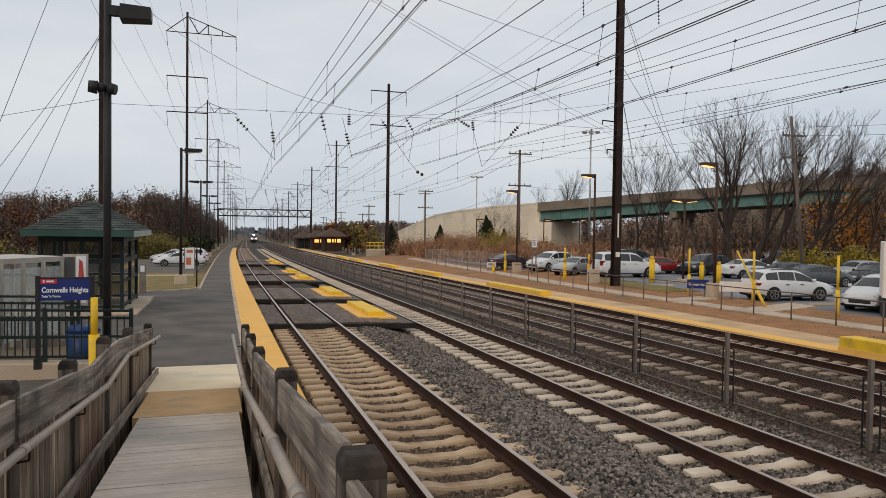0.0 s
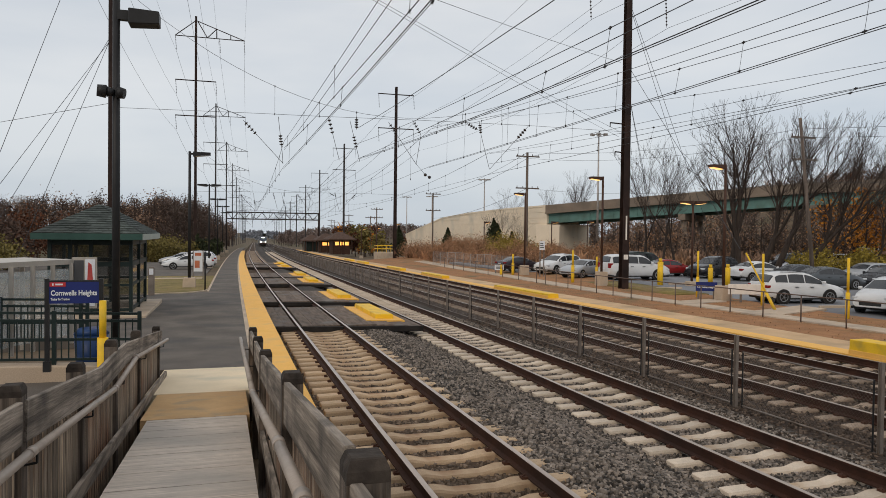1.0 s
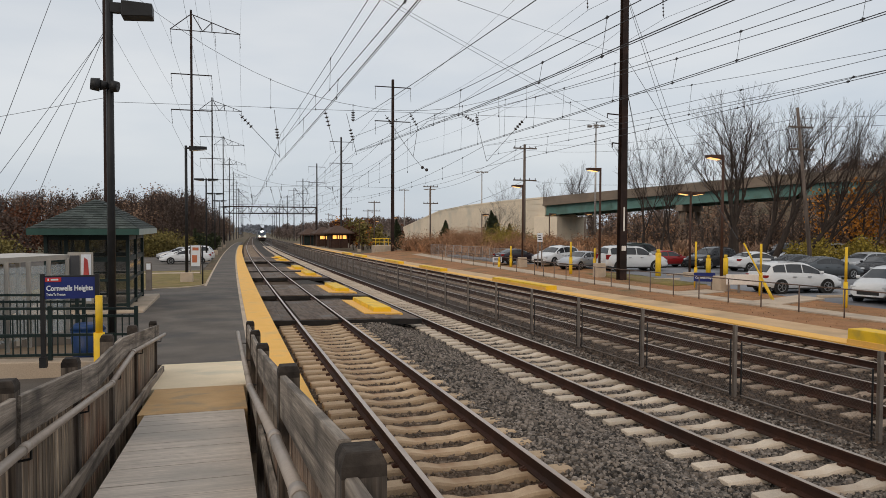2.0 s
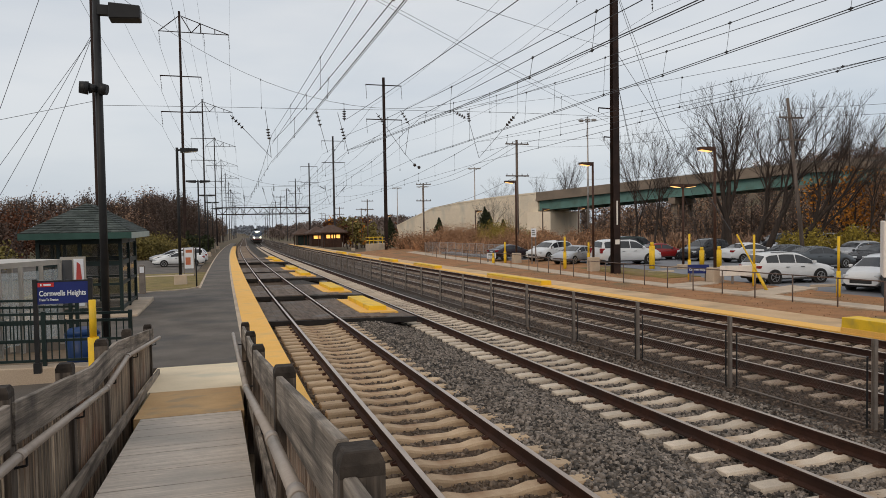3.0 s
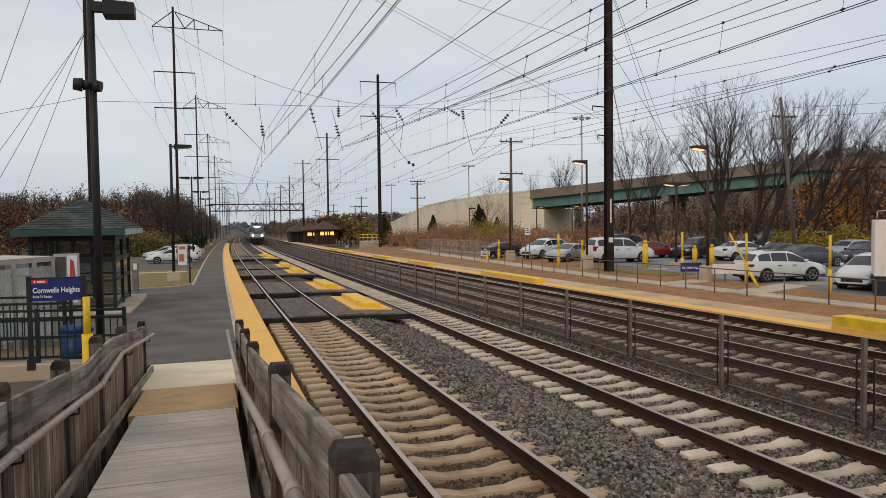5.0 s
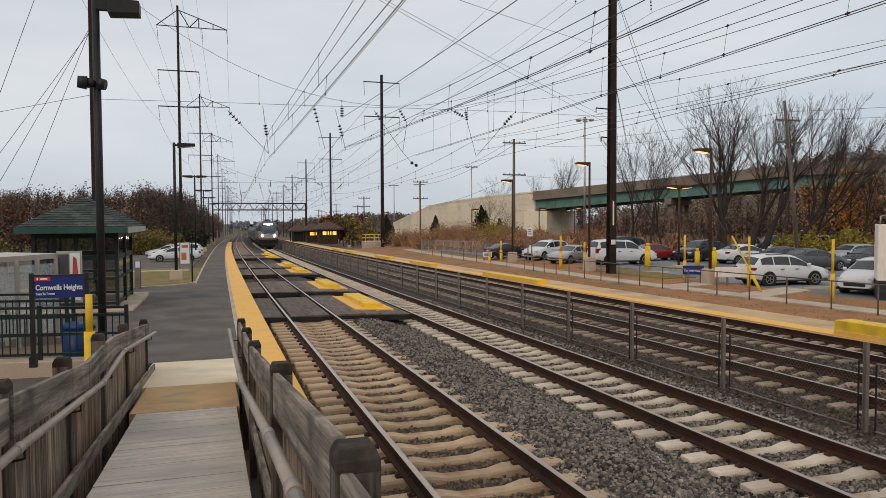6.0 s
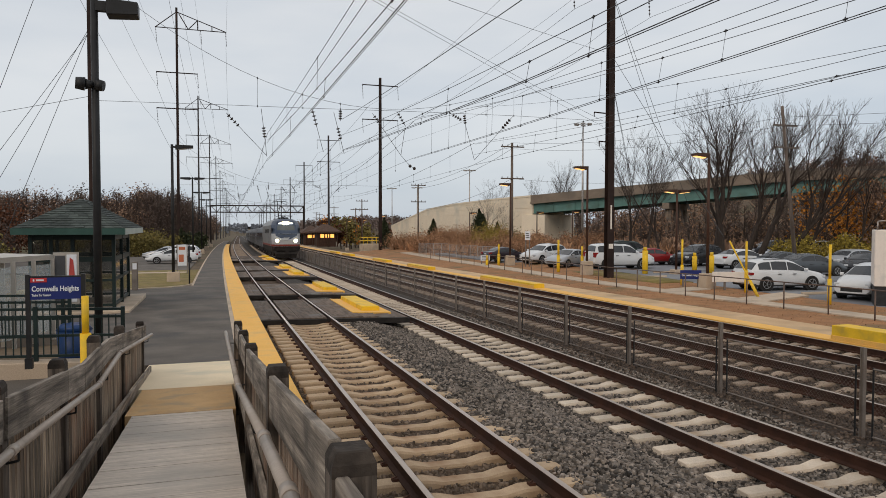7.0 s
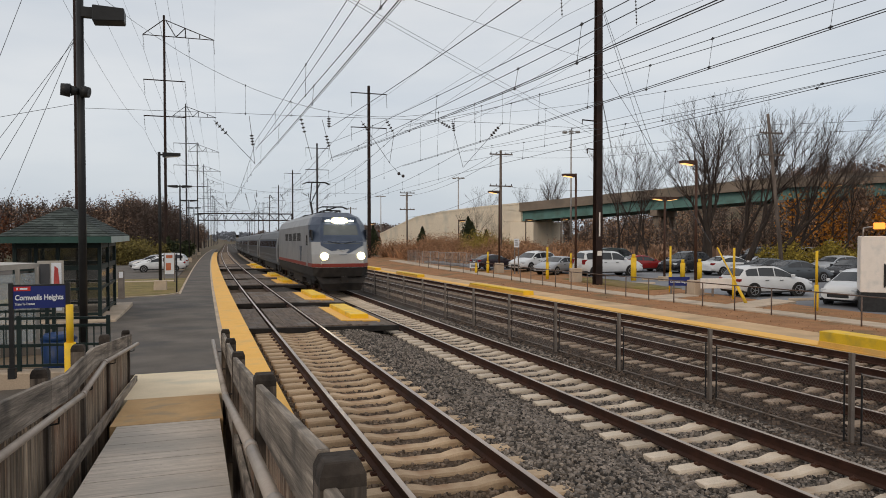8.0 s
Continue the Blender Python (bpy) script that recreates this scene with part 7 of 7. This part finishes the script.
# guy wires of the masts
mx, my, mz = at(25.3, 42.0)
for z, q in ((12.4, (29.96, 44.5, 0.9)), (18.0, (35.1, 45.6, 0.6)), (18.2, (35.6, 45.0, 0.6)), (12.3, (31.5, 46.5, -0.7)), (14.0, (24.0, 29.0, 2.2))):
    wire("guy_wire", [(mx, my, z), q], 0.014, "thin steel guy wire of the mast", "guy wire", "guy wires")
lx, ly, lz = at(-6.3, 42.0)
for z, q in ((13.0, (-13.5, 37.0, -0.4)), (13.2, (-12.3, 38.0, -0.4)), (13.1, (-10.5, 39.0, -0.4)), (22.0, (-12.0, 36.0, -0.3)), (9.6, (-22.0, 44.0, 6.0))):
    wire("guy_wire", [(lx, ly, z), q], 0.014, "thin steel guy wire of the mast", "guy wire", "guy wires")
# service lines over the car park
for z, s in ((12.6, 0.8), (11.9, 0.9), (8.3, 0.8)):
    wire("service_line", sag((34.3, 78.7, z), (33.2, 115.7, z - 3), s), 0.02, "thin service line between utility poles", "power line", "service lines")
    wire("service_line", sag((34.3, 78.7, z), (44.4, 46.9, z - 1.0), s), 0.016, "thin service line between utility poles", "power line", "service lines")
    wire("service_line", sag((44.4, 46.9, z - 1.0), (75.0, 10.0, z), s), 0.016, "thin service line between utility poles", "power line", "service lines")



# ---- trees, scrub and woods ----
M["bark"] = mat("grey_bark", (0.035, 0.028, 0.025), (0.07, 0.058, 0.05), 2, 0.95, bump=0.4, fine=14, stretch=(3, 3, 0.6))
M["twig"] = mat("twig_bark", (0.058, 0.046, 0.041), (0.098, 0.078, 0.068), 2, 0.95, bump=0)


def leafmat(name, c1, c2, rnd=0.45):
    return mat(name, c1, c2, 0.25, 0.9, bump=0, fine=3, rnd=rnd, deep=False)


LEAF = {
    "rust": leafmat("rust_leaves", (0.075, 0.032, 0.018), (0.115, 0.05, 0.026)), "brown": leafmat("brown_leaves", (0.19, 0.128, 0.09), (0.29, 0.198, 0.14)),
    "orange": leafmat("orange_leaves", (0.36, 0.14, 0.02), (0.50, 0.23, 0.04)), "yellow": leafmat("yellow_green_leaves", (0.20, 0.17, 0.03), (0.34, 0.27, 0.055)),
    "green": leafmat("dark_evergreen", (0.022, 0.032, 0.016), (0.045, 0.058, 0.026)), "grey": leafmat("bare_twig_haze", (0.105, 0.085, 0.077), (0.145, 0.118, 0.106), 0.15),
    # "far" and "haze" have the distance haze mixed into their leaf colour
    "umber": leafmat("umber_twigs", (0.064, 0.046, 0.039), (0.095, 0.068, 0.057), 0.15), "reed": leafmat("dry_reeds", (0.25, 0.145, 0.085), (0.38, 0.235, 0.14)), "olive": leafmat("olive_scrub", (0.12, 0.11, 0.035), (0.20, 0.17, 0.06)), "far": leafmat("far_woods_hazed", (0.15, 0.125, 0.12), (0.19, 0.155, 0.145), 0.2), "haze": leafmat("far_woods_blue_haze", (0.25, 0.27, 0.31), (0.30, 0.32, 0.36), 0.15)}


def limbs(name, segs, material, sides=4):
    """Tapered limbs in one mesh; segs: rows of start, end, radii."""
    s = np.array([(*p, *q, a, b) for p, q, a, b in segs], float)
    p, q, a, b = s[:, :3], s[:, 3:6], s[:, 6], s[:, 7]
    d = q - p
    d /= np.linalg.norm(d, axis=1, keepdims=True) + 1e-9
    ref = np.where(np.abs(d[:, 2:3]) < 0.9, np.array([[0, 0, 1.0]]), np.array([[1.0, 0, 0]]))
    u = np.cross(d, ref)
    u /= np.linalg.norm(u, axis=1, keepdims=True) + 1e-9
    w = np.cross(d, u)
    ang = np.arange(sides) * 2 * np.pi / sides
    ring = u[:, None] * np.cos(ang)[None, :, None] + w[:, None] * np.sin(ang)[None, :, None]
    v = np.concatenate([p[:, None] + ring * a[:, None, None], q[:, None] + ring * b[:, None, None]], 1)
    i = np.arange(sides)
    f = np.stack([i, (i + 1) % sides, (i + 1) % sides + sides, i + sides], 1)
    return quad_mesh(name, v.reshape(-1, 3), (f[None] + (np.arange(len(s)) * 2 * sides)[:, None, None]).reshape(-1, 4), material)


def quad_mesh(name, v, f, material):
    me = bpy.data.meshes.new(name)
    me.vertices.add(len(v))
    me.vertices.foreach_set("co", v.astype(np.float32).ravel())
    me.loops.add(f.size)
    me.loops.foreach_set("vertex_index", f.astype(np.int32).ravel())
    me.polygons.add(len(f))
    me.polygons.foreach_set("loop_start", (np.arange(len(f)) * 4).astype(np.int32))
    me.update(calc_edges=True)
    me.validate()
    me.materials.append(material)
    return me


def leaves(name, c, size, material, rng, upright=0.0, aspect=1.0):
    """Small leaf blades at the points c; upright blades when asked."""
    n = len(c)
    a = rng.normal(size=(n, 3))
    a[:, 2] = a[:, 2] * (1 - upright) + upright * 2.2
    a /= np.linalg.norm(a, axis=1, keepdims=True)
    b = np.cross(a, rng.normal(size=(n, 3)))
    b /= np.linalg.norm(b, axis=1, keepdims=True) + 1e-9
    s = size * rng.uniform(0.5, 1.3, (n, 1))
    a, b = a * s * aspect, b * s / aspect
    v = np.stack([c - a, c - 0.2 * a + b, c + a, c - 0.2 * a - b], 1)
    return quad_mesh(name, v.reshape(-1, 3), np.arange(n * 4).reshape(-1, 4), material)


def skeleton_of(seed, height, spread=0.42, levels=7, trunk=0.22, fork=0.24, lean=(0, 0)):
    """A leafless tree: steep main limbs, then ever finer twigs that turn upwards."""
    rng = random.Random(seed)
    big, fine = [], []

    def grow(p, d, length, r, lv):
        n = 4 if lv == 0 else 3
        q = p
        for i in range(n):
            d = (d + Vector((rng.gauss(0, 0.09) + lean[0] * 0.05, rng.gauss(0, 0.09) + lean[1] * 0.05, 0.035))).normalized()
            e = q + d * (length / n)
            r1 = r * (1 - 0.24 / n)
            (big if lv < 3 else fine).append((q, e, r, r1))
            if 1 <= lv < levels and rng.random() < (0.45 if lv == 1 else 0.8):
                a = rng.uniform(0, 6.283)
                sd = (d + Vector((math.cos(a), math.sin(a), rng.uniform(0.0, 0.3))) * rng.uniform(0.5, 0.85)).normalized()
                grow(e, sd, length * rng.uniform(0.40, 0.58), max(r1 * 0.42, 0.009), min(lv + 2, levels))
            q, r = e, r1
        if lv >= levels:
            return
        k = 3 if lv == 0 else 2
        for j in range(k):
            a = 6.283 * (j + rng.random() * 0.6) / k
            s = spread * rng.uniform(0.55, 1.15) * (0.75 if lv == 0 else 1.0)
            nd = (d + Vector((math.cos(a) * s, math.sin(a) * s, 0.06))).normalized()
            grow(q, nd, length * rng.uniform(0.70, 0.86), max(r * rng.uniform(0.62, 0.78), 0.009), lv + 1)

    grow(Vector((0, 0, -0.3)), Vector((lean[0], lean[1], 1)).normalized(), height * fork, trunk, 0)
    top = max(q.z for _, q, _, _ in fine)
    k = height / top
    return [[(p * k, q * k, a, b) for p, q, a, b in rows] for rows in (big, fine)]


def bare_tree(seed, height, label, **kw):
    root = thing("tree", label, "tree", "bare trees")
    big, fine = skeleton_of(seed, height, **kw)
    t = new("trunk", limbs("trunk", big, M["bark"], 6))
    t.parent = root
    c = new("crown", limbs("crown", fine, M["twig"], 3))
    c.parent = root
    tagged(c, "fine leafless twigs")
    return root


BIG = [bare_tree(s, h, "tall leafless autumn tree with many upswept limbs", spread=sp, trunk=tr, fork=fk, lean=ln, levels=6 if tr < 0.2 else 7) for s, h, sp, tr, fk, ln in
       ((11, 16.6, 0.48, 0.34, 0.24, (0, 0)), (23, 16.2, 0.48, 0.32, 0.22, (0.12, -0.1)), (37, 13.6, 0.46, 0.16, 0.26, (0, 0)), (52, 15.0, 0.50, 0.28, 0.20, (0.30, -0.3)))]


def put(tree, first, x, y, z, turn, size):
    m = pose(x, y, z, 0, 0, turn) @ Matrix.Scale(size, 4)
    if first:
        tree.matrix_basis = m
        return tree
    return copy_thing(tree, m)


# along the back of the car park, before the overpass
put(BIG[0], True, 44.6, 54.0, -0.8, 20, 1.0)
put(BIG[1], True, 47.4, 53.0, -0.8, 0, 1.0)
put(BIG[2], True, 40.6, 63.0, -0.8, 0, 1.0)
put(BIG[3], True, 50.0, 52.4, -0.8, 0, 1.0)
for k, x, y, tn, s in ((0, 45.4, 56.0, 150, 0.92), (1, 48.4, 55.5, 40, 0.95), (2, 41.9, 62.0, 140, 0.97), (2, 43.7, 62.4, 220, 0.92), (3, 51.8, 52.6, 25, 0.84), (2, 56.0, 50.0, 50, 0.92), (2, 60.0, 50.0, 250, 0.75),
                       (2, 66.0, 140.0, 40, 1.05), (2, 60.0, 150.0, 140, 1.05), (2, 70.0, 135.0, 200, 0.95), (0, 78.0, 150.0, 200, 1.15), (2, 42.0, 112.0, 30, 0.55), (2, 45.0, 108.0, 110, 0.5), (2, 50.0, 128.0, 80, 0.7)):
    put(BIG[k], False, x, y, -0.8, tn, s)


def wood(name, spots, kinds, label, leaf=0.34, per=150, seed=1, height=(8, 12), twigs=9):
    """A far wood in one mesh a kind: stems, limbs and sparse leaf."""
    rng = np.random.default_rng(seed)
    segs, cl = [], {k: [] for k in kinds}
    for x, y, z in spots:
        h = rng.uniform(*height)
        k = kinds[rng.integers(len(kinds))]
        top = np.array([x + rng.normal(0, 0.4), y + rng.normal(0, 0.4), z + h])
        base = np.array([x, y, z - 0.4])
        segs.append((base, top, 0.16, 0.04))
        crown = []
        for j in range(twigs):
            t = rng.uniform(0.22, 0.95)
            a = rng.uniform(0, 6.28)
            ln = h * (1 - t * 0.65) * rng.uniform(0.25, 0.42)
            p = base + (top - base) * t
            q = p + np.array([math.cos(a) * ln * 0.7, math.sin(a) * ln * 0.7, ln * rng.uniform(0.4, 0.9)])
            segs.append((p, q, 0.055, 0.02))
            crown.append((p, q))
        m = int(per * rng.uniform(0.5, 1.3))
        ji = rng.integers(0, len(crown), m)
        tt = rng.uniform(0.25, 1.15, (m, 1))
        P, Q = np.array([c[0] for c in crown])[ji], np.array([c[1] for c in crown])[ji]
        cl[k].append(P + (Q - P) * tt + rng.normal(0, 0.55, (m, 3)))
    tagged(new(name, limbs(name, segs, M["twig"], 3)), label, "woods", kind="stuff")
    for k, c in cl.items():
        if c:
            tagged(new(name + "_leaf", leaves(name, np.concatenate(c), leaf, LEAF[k], rng)), label, "woods", kind="stuff")


def scatter(n, x0, x1, y0, y1, zf, seed, cond=lambda x, y: True):
    rng = random.Random(seed)
    out = []
    while len(out) < n:
        x, y = rng.uniform(x0, x1), rng.uniform(y0, y1)
        if cond(x, y):
            out.append((x, y, zf(x, y)))
    return out


def hill_right(x, y):
    """The wooded rise beyond the overpass."""
    d = (x - 70) * 0.75 + (y - 80) * 0.66
    return -1.5 + 17 * (1 / (1 + math.exp(-(d - 70) / 14))) * (1 / (1 + math.exp(-(x - y * 0.45 - 62) / 12)))


def hill_mesh():
    bm = bmesh.new()
    rows = []
    for i in range(28):
        row = []
        for j in range(28):
            x, y = 60 + 9 * j, 10 + 9 * i
            row.append(bm.verts.new((x, y, hill_right(x, y) - 0.3)))
        rows.append(row)
    for a, b in zip(rows, rows[1:]):
        for j in range(27):
            bm.faces.new((a[j], a[j + 1], b[j + 1], b[j])).smooth = True
    tagged(part("hillside", bm, M["soil"]), "wooded brown hillside beyond the overpass", "hill", kind="structure")


hill_mesh()


def hill_left(x, y):
    """The low wooded rise behind the near car park."""
    return gz(y) + 5.5 / (1 + math.exp(-(y - 128) / 9)) / (1 + math.exp((x + 13 - (y - 128) * 0.02) / 5)) + 3.6 * math.exp(-((x + 12) / 6) ** 2) / (1 + math.exp(-(y - 140) / 6))


def hill_far(x, y):
    u = x - cx(y)
    return gz(y) - 1.5 + 7.5 / (1 + math.exp(-(y - 430) / 25)) / (1 + math.exp(-(u - 44) / 12))


def slope(name, f, x0, x1, y0, y1, st, label):
    bm = bmesh.new()
    nx, ny = int((x1 - x0) / st), int((y1 - y0) / st)
    rows = [[bm.verts.new((x0 + st * j, y0 + st * i, f(x0 + st * j, y0 + st * i) - 0.25)) for j in range(nx + 1)] for i in range(ny + 1)]
    for a, b in zip(rows, rows[1:]):
        for j in range(nx):
            bm.faces.new((a[j], a[j + 1], b[j + 1], b[j])).smooth = True
    tagged(part(name, bm, M["soil"]), label, "hill", kind="structure")


slope("hillside_near", hill_left, -200, -8, 98, 260, 6, "low brown wooded rise beside the line")
slope("hillside_far", hill_far, 30, 330, 330, 780, 15, "low brown wooded rise in the distance")
wood("left_wood", scatter(700, -150, -8, 102, 190, hill_left, 2, lambda x, y: x < -9 + (y - 102) * 0.01), ["umber", "umber", "grey", "umber", "brown"], "brown leafless autumn wood beside the line", 0.12, 270, 2, (4.2, 5.8), twigs=24)
wood("bank_wood", [(x + cx(y), y, z) for x, y, z in scatter(90, -17, -6.8, 126, 175, lambda x, y: gz(y), 27)], ["umber", "umber", "grey"], "bare dark wood beside the line", 0.11, 420, 29, (8.4, 10.2), twigs=26)
wood("rust_wood", scatter(74, -48, -19, 62, 100, lambda x, y: gz(y) - 0.1, 5), ["rust", "umber", "rust"], "rust-brown autumn trees beyond the shelter", 0.14, 600, 3, (4.0, 6.0), twigs=20)
wood("lineside_wood", [(x + cx(y), y, z) for x, y, z in scatter(330, -34, -6.5, 135, 420, lambda x, y: gz(y), 7, lambda x, y: x < -6.5 - (y < 170) * 3)], ["umber", "grey", "umber", "brown"], "bare grey-brown wood along the line", 0.15, 300, 5, (8, 11), twigs=26)
# distant woods: their haze is only in the pale leaf colours
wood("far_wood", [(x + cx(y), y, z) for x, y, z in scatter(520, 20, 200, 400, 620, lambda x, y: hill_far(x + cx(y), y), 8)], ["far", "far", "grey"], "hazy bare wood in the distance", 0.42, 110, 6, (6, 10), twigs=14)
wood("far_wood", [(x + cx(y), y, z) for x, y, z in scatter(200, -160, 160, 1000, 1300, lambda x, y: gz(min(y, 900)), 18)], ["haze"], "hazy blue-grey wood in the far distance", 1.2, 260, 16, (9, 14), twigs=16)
wood("hill_wood", scatter(520, 78, 230, 40, 200, hill_right, 9, lambda x, y: (x - 55.6) * 0.78 + (y - 119) * 0.62 > 22), ["brown", "grey", "brown", "rust", "grey"], "brown autumn wood on the hillside", 0.19, 190, 7, (6, 9), twigs=26)
wood("park_wood", scatter(150, 62, 92, 40, 84, lambda x, y: -0.9, 10, lambda x, y: (x - 55.6) * 0.78 + (y - 119) * 0.62 < -4), ["brown", "grey", "brown", "brown"], "tangled bare wood behind the car park", 0.07, 150, 8, (4, 8), twigs=34)
wood("under_wood", scatter(170, 50, 90, 66, 112, lambda x, y: -1.2, 21, lambda x, y: -26 < (x - 55.6) * 0.78 + (y - 119) * 0.62 < -3 and x - y > -42), ["brown", "grey", "reed"], "tangled bare scrub before the overpass", 0.09, 200, 18, (2.5, 5.5), twigs=34)
wood("orange_wood", scatter(24, 57, 72, 45, 61, lambda x, y: -0.8, 11), ["orange", "brown"], "young trees with bright orange leaves", 0.13, 620, 9, (5, 8.5), twigs=18)
wood("shelter_wood", [(x, y, z) for x, y, z in scatter(22, 29, 40, 150, 215, lambda x, y: gz(y) - 1, 13)], ["orange", "rust", "olive"], "orange autumn trees behind the station building", 0.3, 260, 13, (5, 8))


def bush(kind, spots, label, size=0.12, per=700, seed=1, name="bush", tall=1.6, group="bushes"):
    """Loose shrubs: many stems with small leaves, uneven outline."""
    rng = np.random.default_rng(seed)
    for x, y, z, r, h in spots:
        root = thing(name, label, "bush", group, m=Matrix.Translation((x, y, z)))
        segs, pts = [], []
        for j in range(16):
            a, t = rng.uniform(0, 6.28), rng.uniform(0.2, 1.0)
            q = np.array([math.cos(a) * r * t, math.sin(a) * r * t, h * rng.uniform(0.6, 1.05) * (1 - 0.35 * t)])
            segs.append((np.array([0, 0, -0.2]), q, 0.03, 0.012))
            pts.append(q)
        ob = new("stem", limbs("stem", segs, M["twig"], 3))
        ob.parent = root
        P = np.array(pts)[rng.integers(0, 16, per)]
        c = P * rng.uniform(0.35, 1.08, (per, 1)) + rng.normal(0, 0.16 * r, (per, 3))
        c[:, 2] = np.abs(c[:, 2])
        ob = new("foliage", leaves("foliage", c, size, LEAF[kind], rng))
        ob.parent = root


rr = random.Random(4)
bush("yellow", [(rr.uniform(50, 62), rr.uniform(46, 58), -0.9, rr.uniform(1.2, 2.0), rr.uniform(1.8, 3.0)) for _ in range(16)], "yellow-green autumn shrub at the edge of the car park", 0.085, 1700, 21)
bush("yellow", [(rr.uniform(33.5, 38.5), rr.uniform(82, 92), -1.4, rr.uniform(1.5, 2.3), rr.uniform(3.0, 4.6)) for _ in range(8)], "yellow-green shrub before the pale wall", 0.075, 2300, 22)
bush("olive", [(rr.uniform(36, 42), rr.uniform(90, 100), -1.4, rr.uniform(1.6, 2.4), rr.uniform(3.0, 4.6)) for _ in range(6)], "olive green scrub before the pale wall", 0.08, 2300, 23)
bush("reed", [(rr.uniform(27, 37), rr.uniform(86, 112), -1.5, rr.uniform(1.8, 2.8), rr.uniform(2.8, 4.4)) for _ in range(22)], "russet dry scrub beside the far platform", 0.07, 2500, 24)
bush("reed", [(rr.uniform(38, 50), rr.uniform(80, 92), -1.3, rr.uniform(1.5, 2.4), rr.uniform(2.2, 3.4)) for _ in range(18)], "russet dry scrub below the overpass", 0.07, 2300, 20)
bush("reed", [(rr.uniform(30, 38), rr.uniform(68, 84), -1.2, rr.uniform(1.4, 2.2), rr.uniform(2.0, 3.0)) for _ in range(12)], "russet dry scrub beside the car park", 0.07, 2300, 25)
bush("olive", [(rr.uniform(-14, -4), rr.uniform(92, 104), -1.2, rr.uniform(1.5, 2.4), rr.uniform(2.2, 3.6)) for _ in range(12)], "olive hedge behind the car park", 0.11, 1500, 26)
bush("green", [(rr.uniform(-4.6, -3.0) + cx(y), y, gz(y), rr.uniform(1.0, 1.6), rr.uniform(2.0, 3.6)) for y in (102, 112, 124, 138, 155)], "dark evergreen shrub beside the path", 0.18, 800, 27)
bush("olive", [(rr.uniform(-30, -12), rr.uniform(58, 92), -0.8, rr.uniform(1.4, 2.2), rr.uniform(1.8, 3.2)) for _ in range(10)], "olive autumn shrub beyond the shelter", 0.12, 800, 28)


def conifer(x, y, z, h, r, seed):
    rng = np.random.default_rng(seed)
    root = thing("conifer", "dark green conifer with ragged outline", "tree", "conifers", m=Matrix.Translation((x, y, z)))
    segs = [(np.array([0, 0, -0.3]), np.array([0, 0, h]), 0.12, 0.02)]
    ob = new("trunk", limbs("trunk", segs, M["bark"], 6))
    ob.parent = root
    n = 2600
    t = rng.uniform(0.05, 1, n) ** 0.8
    a = rng.uniform(0, 6.28, n)
    k = np.minimum(1 - t, 0.75) * r * rng.uniform(0.3, 1.25, n) * (1 + 0.35 * np.sin(a * 3 + t * 17))
    c = np.stack([np.cos(a) * k, np.sin(a) * k, t * h], 1)
    ob = new("crown", leaves("crown", c, 0.15, LEAF["green"], rng))
    ob.parent = root


for i, (x, y, h, r) in enumerate(((33.2, 107.0, 5.6, 1.7), (39.4, 103.0, 7.2, 2.3), (41.2, 106.0, 6.4, 2.0), (30.2, 128.0, 6.0, 1.9), (44.5, 108.0, 5.2, 1.5))):
    conifer(x, y, -2.0, h, r, 40 + i)


def reeds():
    """Dry reeds between the railing and the overpass."""
    rng = np.random.default_rng(31)
    n = 9000
    x, y = rng.uniform(26, 54, n), rng.uniform(66, 112, n)
    keep = (x - 26.8 > (84 - y).clip(0) * 0.12) & (x > 27.6)
    x, y = x[keep], y[keep]
    h = rng.uniform(0.7, 1.9, len(x)) * (0.75 + 0.35 * np.sin(x * 0.5) * np.cos(y * 0.4))
    c = np.stack([x, y, -1.55 + h * 0.55], 1)
    tagged(new("reeds", leaves("reeds", c, 0.62, LEAF["reed"], rng, 0.9, 2.2)), "dry russet reeds beside the car park", "reeds", kind="stuff")
    n = 9000
    x, y = rng.uniform(36, 84, n), rng.uniform(52, 92, n)
    d = (x - 55.6) * 0.78 + (y - 119) * 0.62
    keep = (d < -3) & (d > -34) & ((y > 63) | (x > 62))
    c = np.stack([x[keep], y[keep], -1.1 + rng.uniform(0.2, 1.4, keep.sum())], 1)
    tagged(new("undergrowth", leaves("undergrowth", c, 0.55, LEAF["brown"], rng, 0.8, 1.8)), "brown undergrowth at the edge of the wood", "undergrowth", kind="stuff")


reeds()


def litter():
    """Fallen leaves on the bank and the verge."""
    rng = np.random.default_rng(9)
    n = 2600
    y = rng.uniform(8, 46, n)
    pts = []
    for yy in y:
        xa, xb = 19.2 + cx(yy), walk_x(yy) + 3.5
        xx = rng.uniform(xa, max(xb, xa + 0.5))
        pts.append((xx, yy, bank_z(xx, yy) + 0.03))
    tagged(new("leaf_litter", leaves("leaf_litter", np.array(pts), 0.022, LEAF["reed"], rng)), "fallen brown leaves on the bank", "leaves", kind="stuff")


litter()


# ---- what moves ----
def motions():
    times = [0.5 * i for i in range(17)]
    speed, y_end = 43.1, 39.7
    walk(loco, [(t, vehicle_pose(y_end + speed * (8 - t), 20.4)) for t in times])
    for k, c in enumerate(coaches):
        off = 20.7 + 26.1 * k
        walk(c, [(t, vehicle_pose(y_end + off + speed * (8 - t), 25.9)) for t in times])


motions()
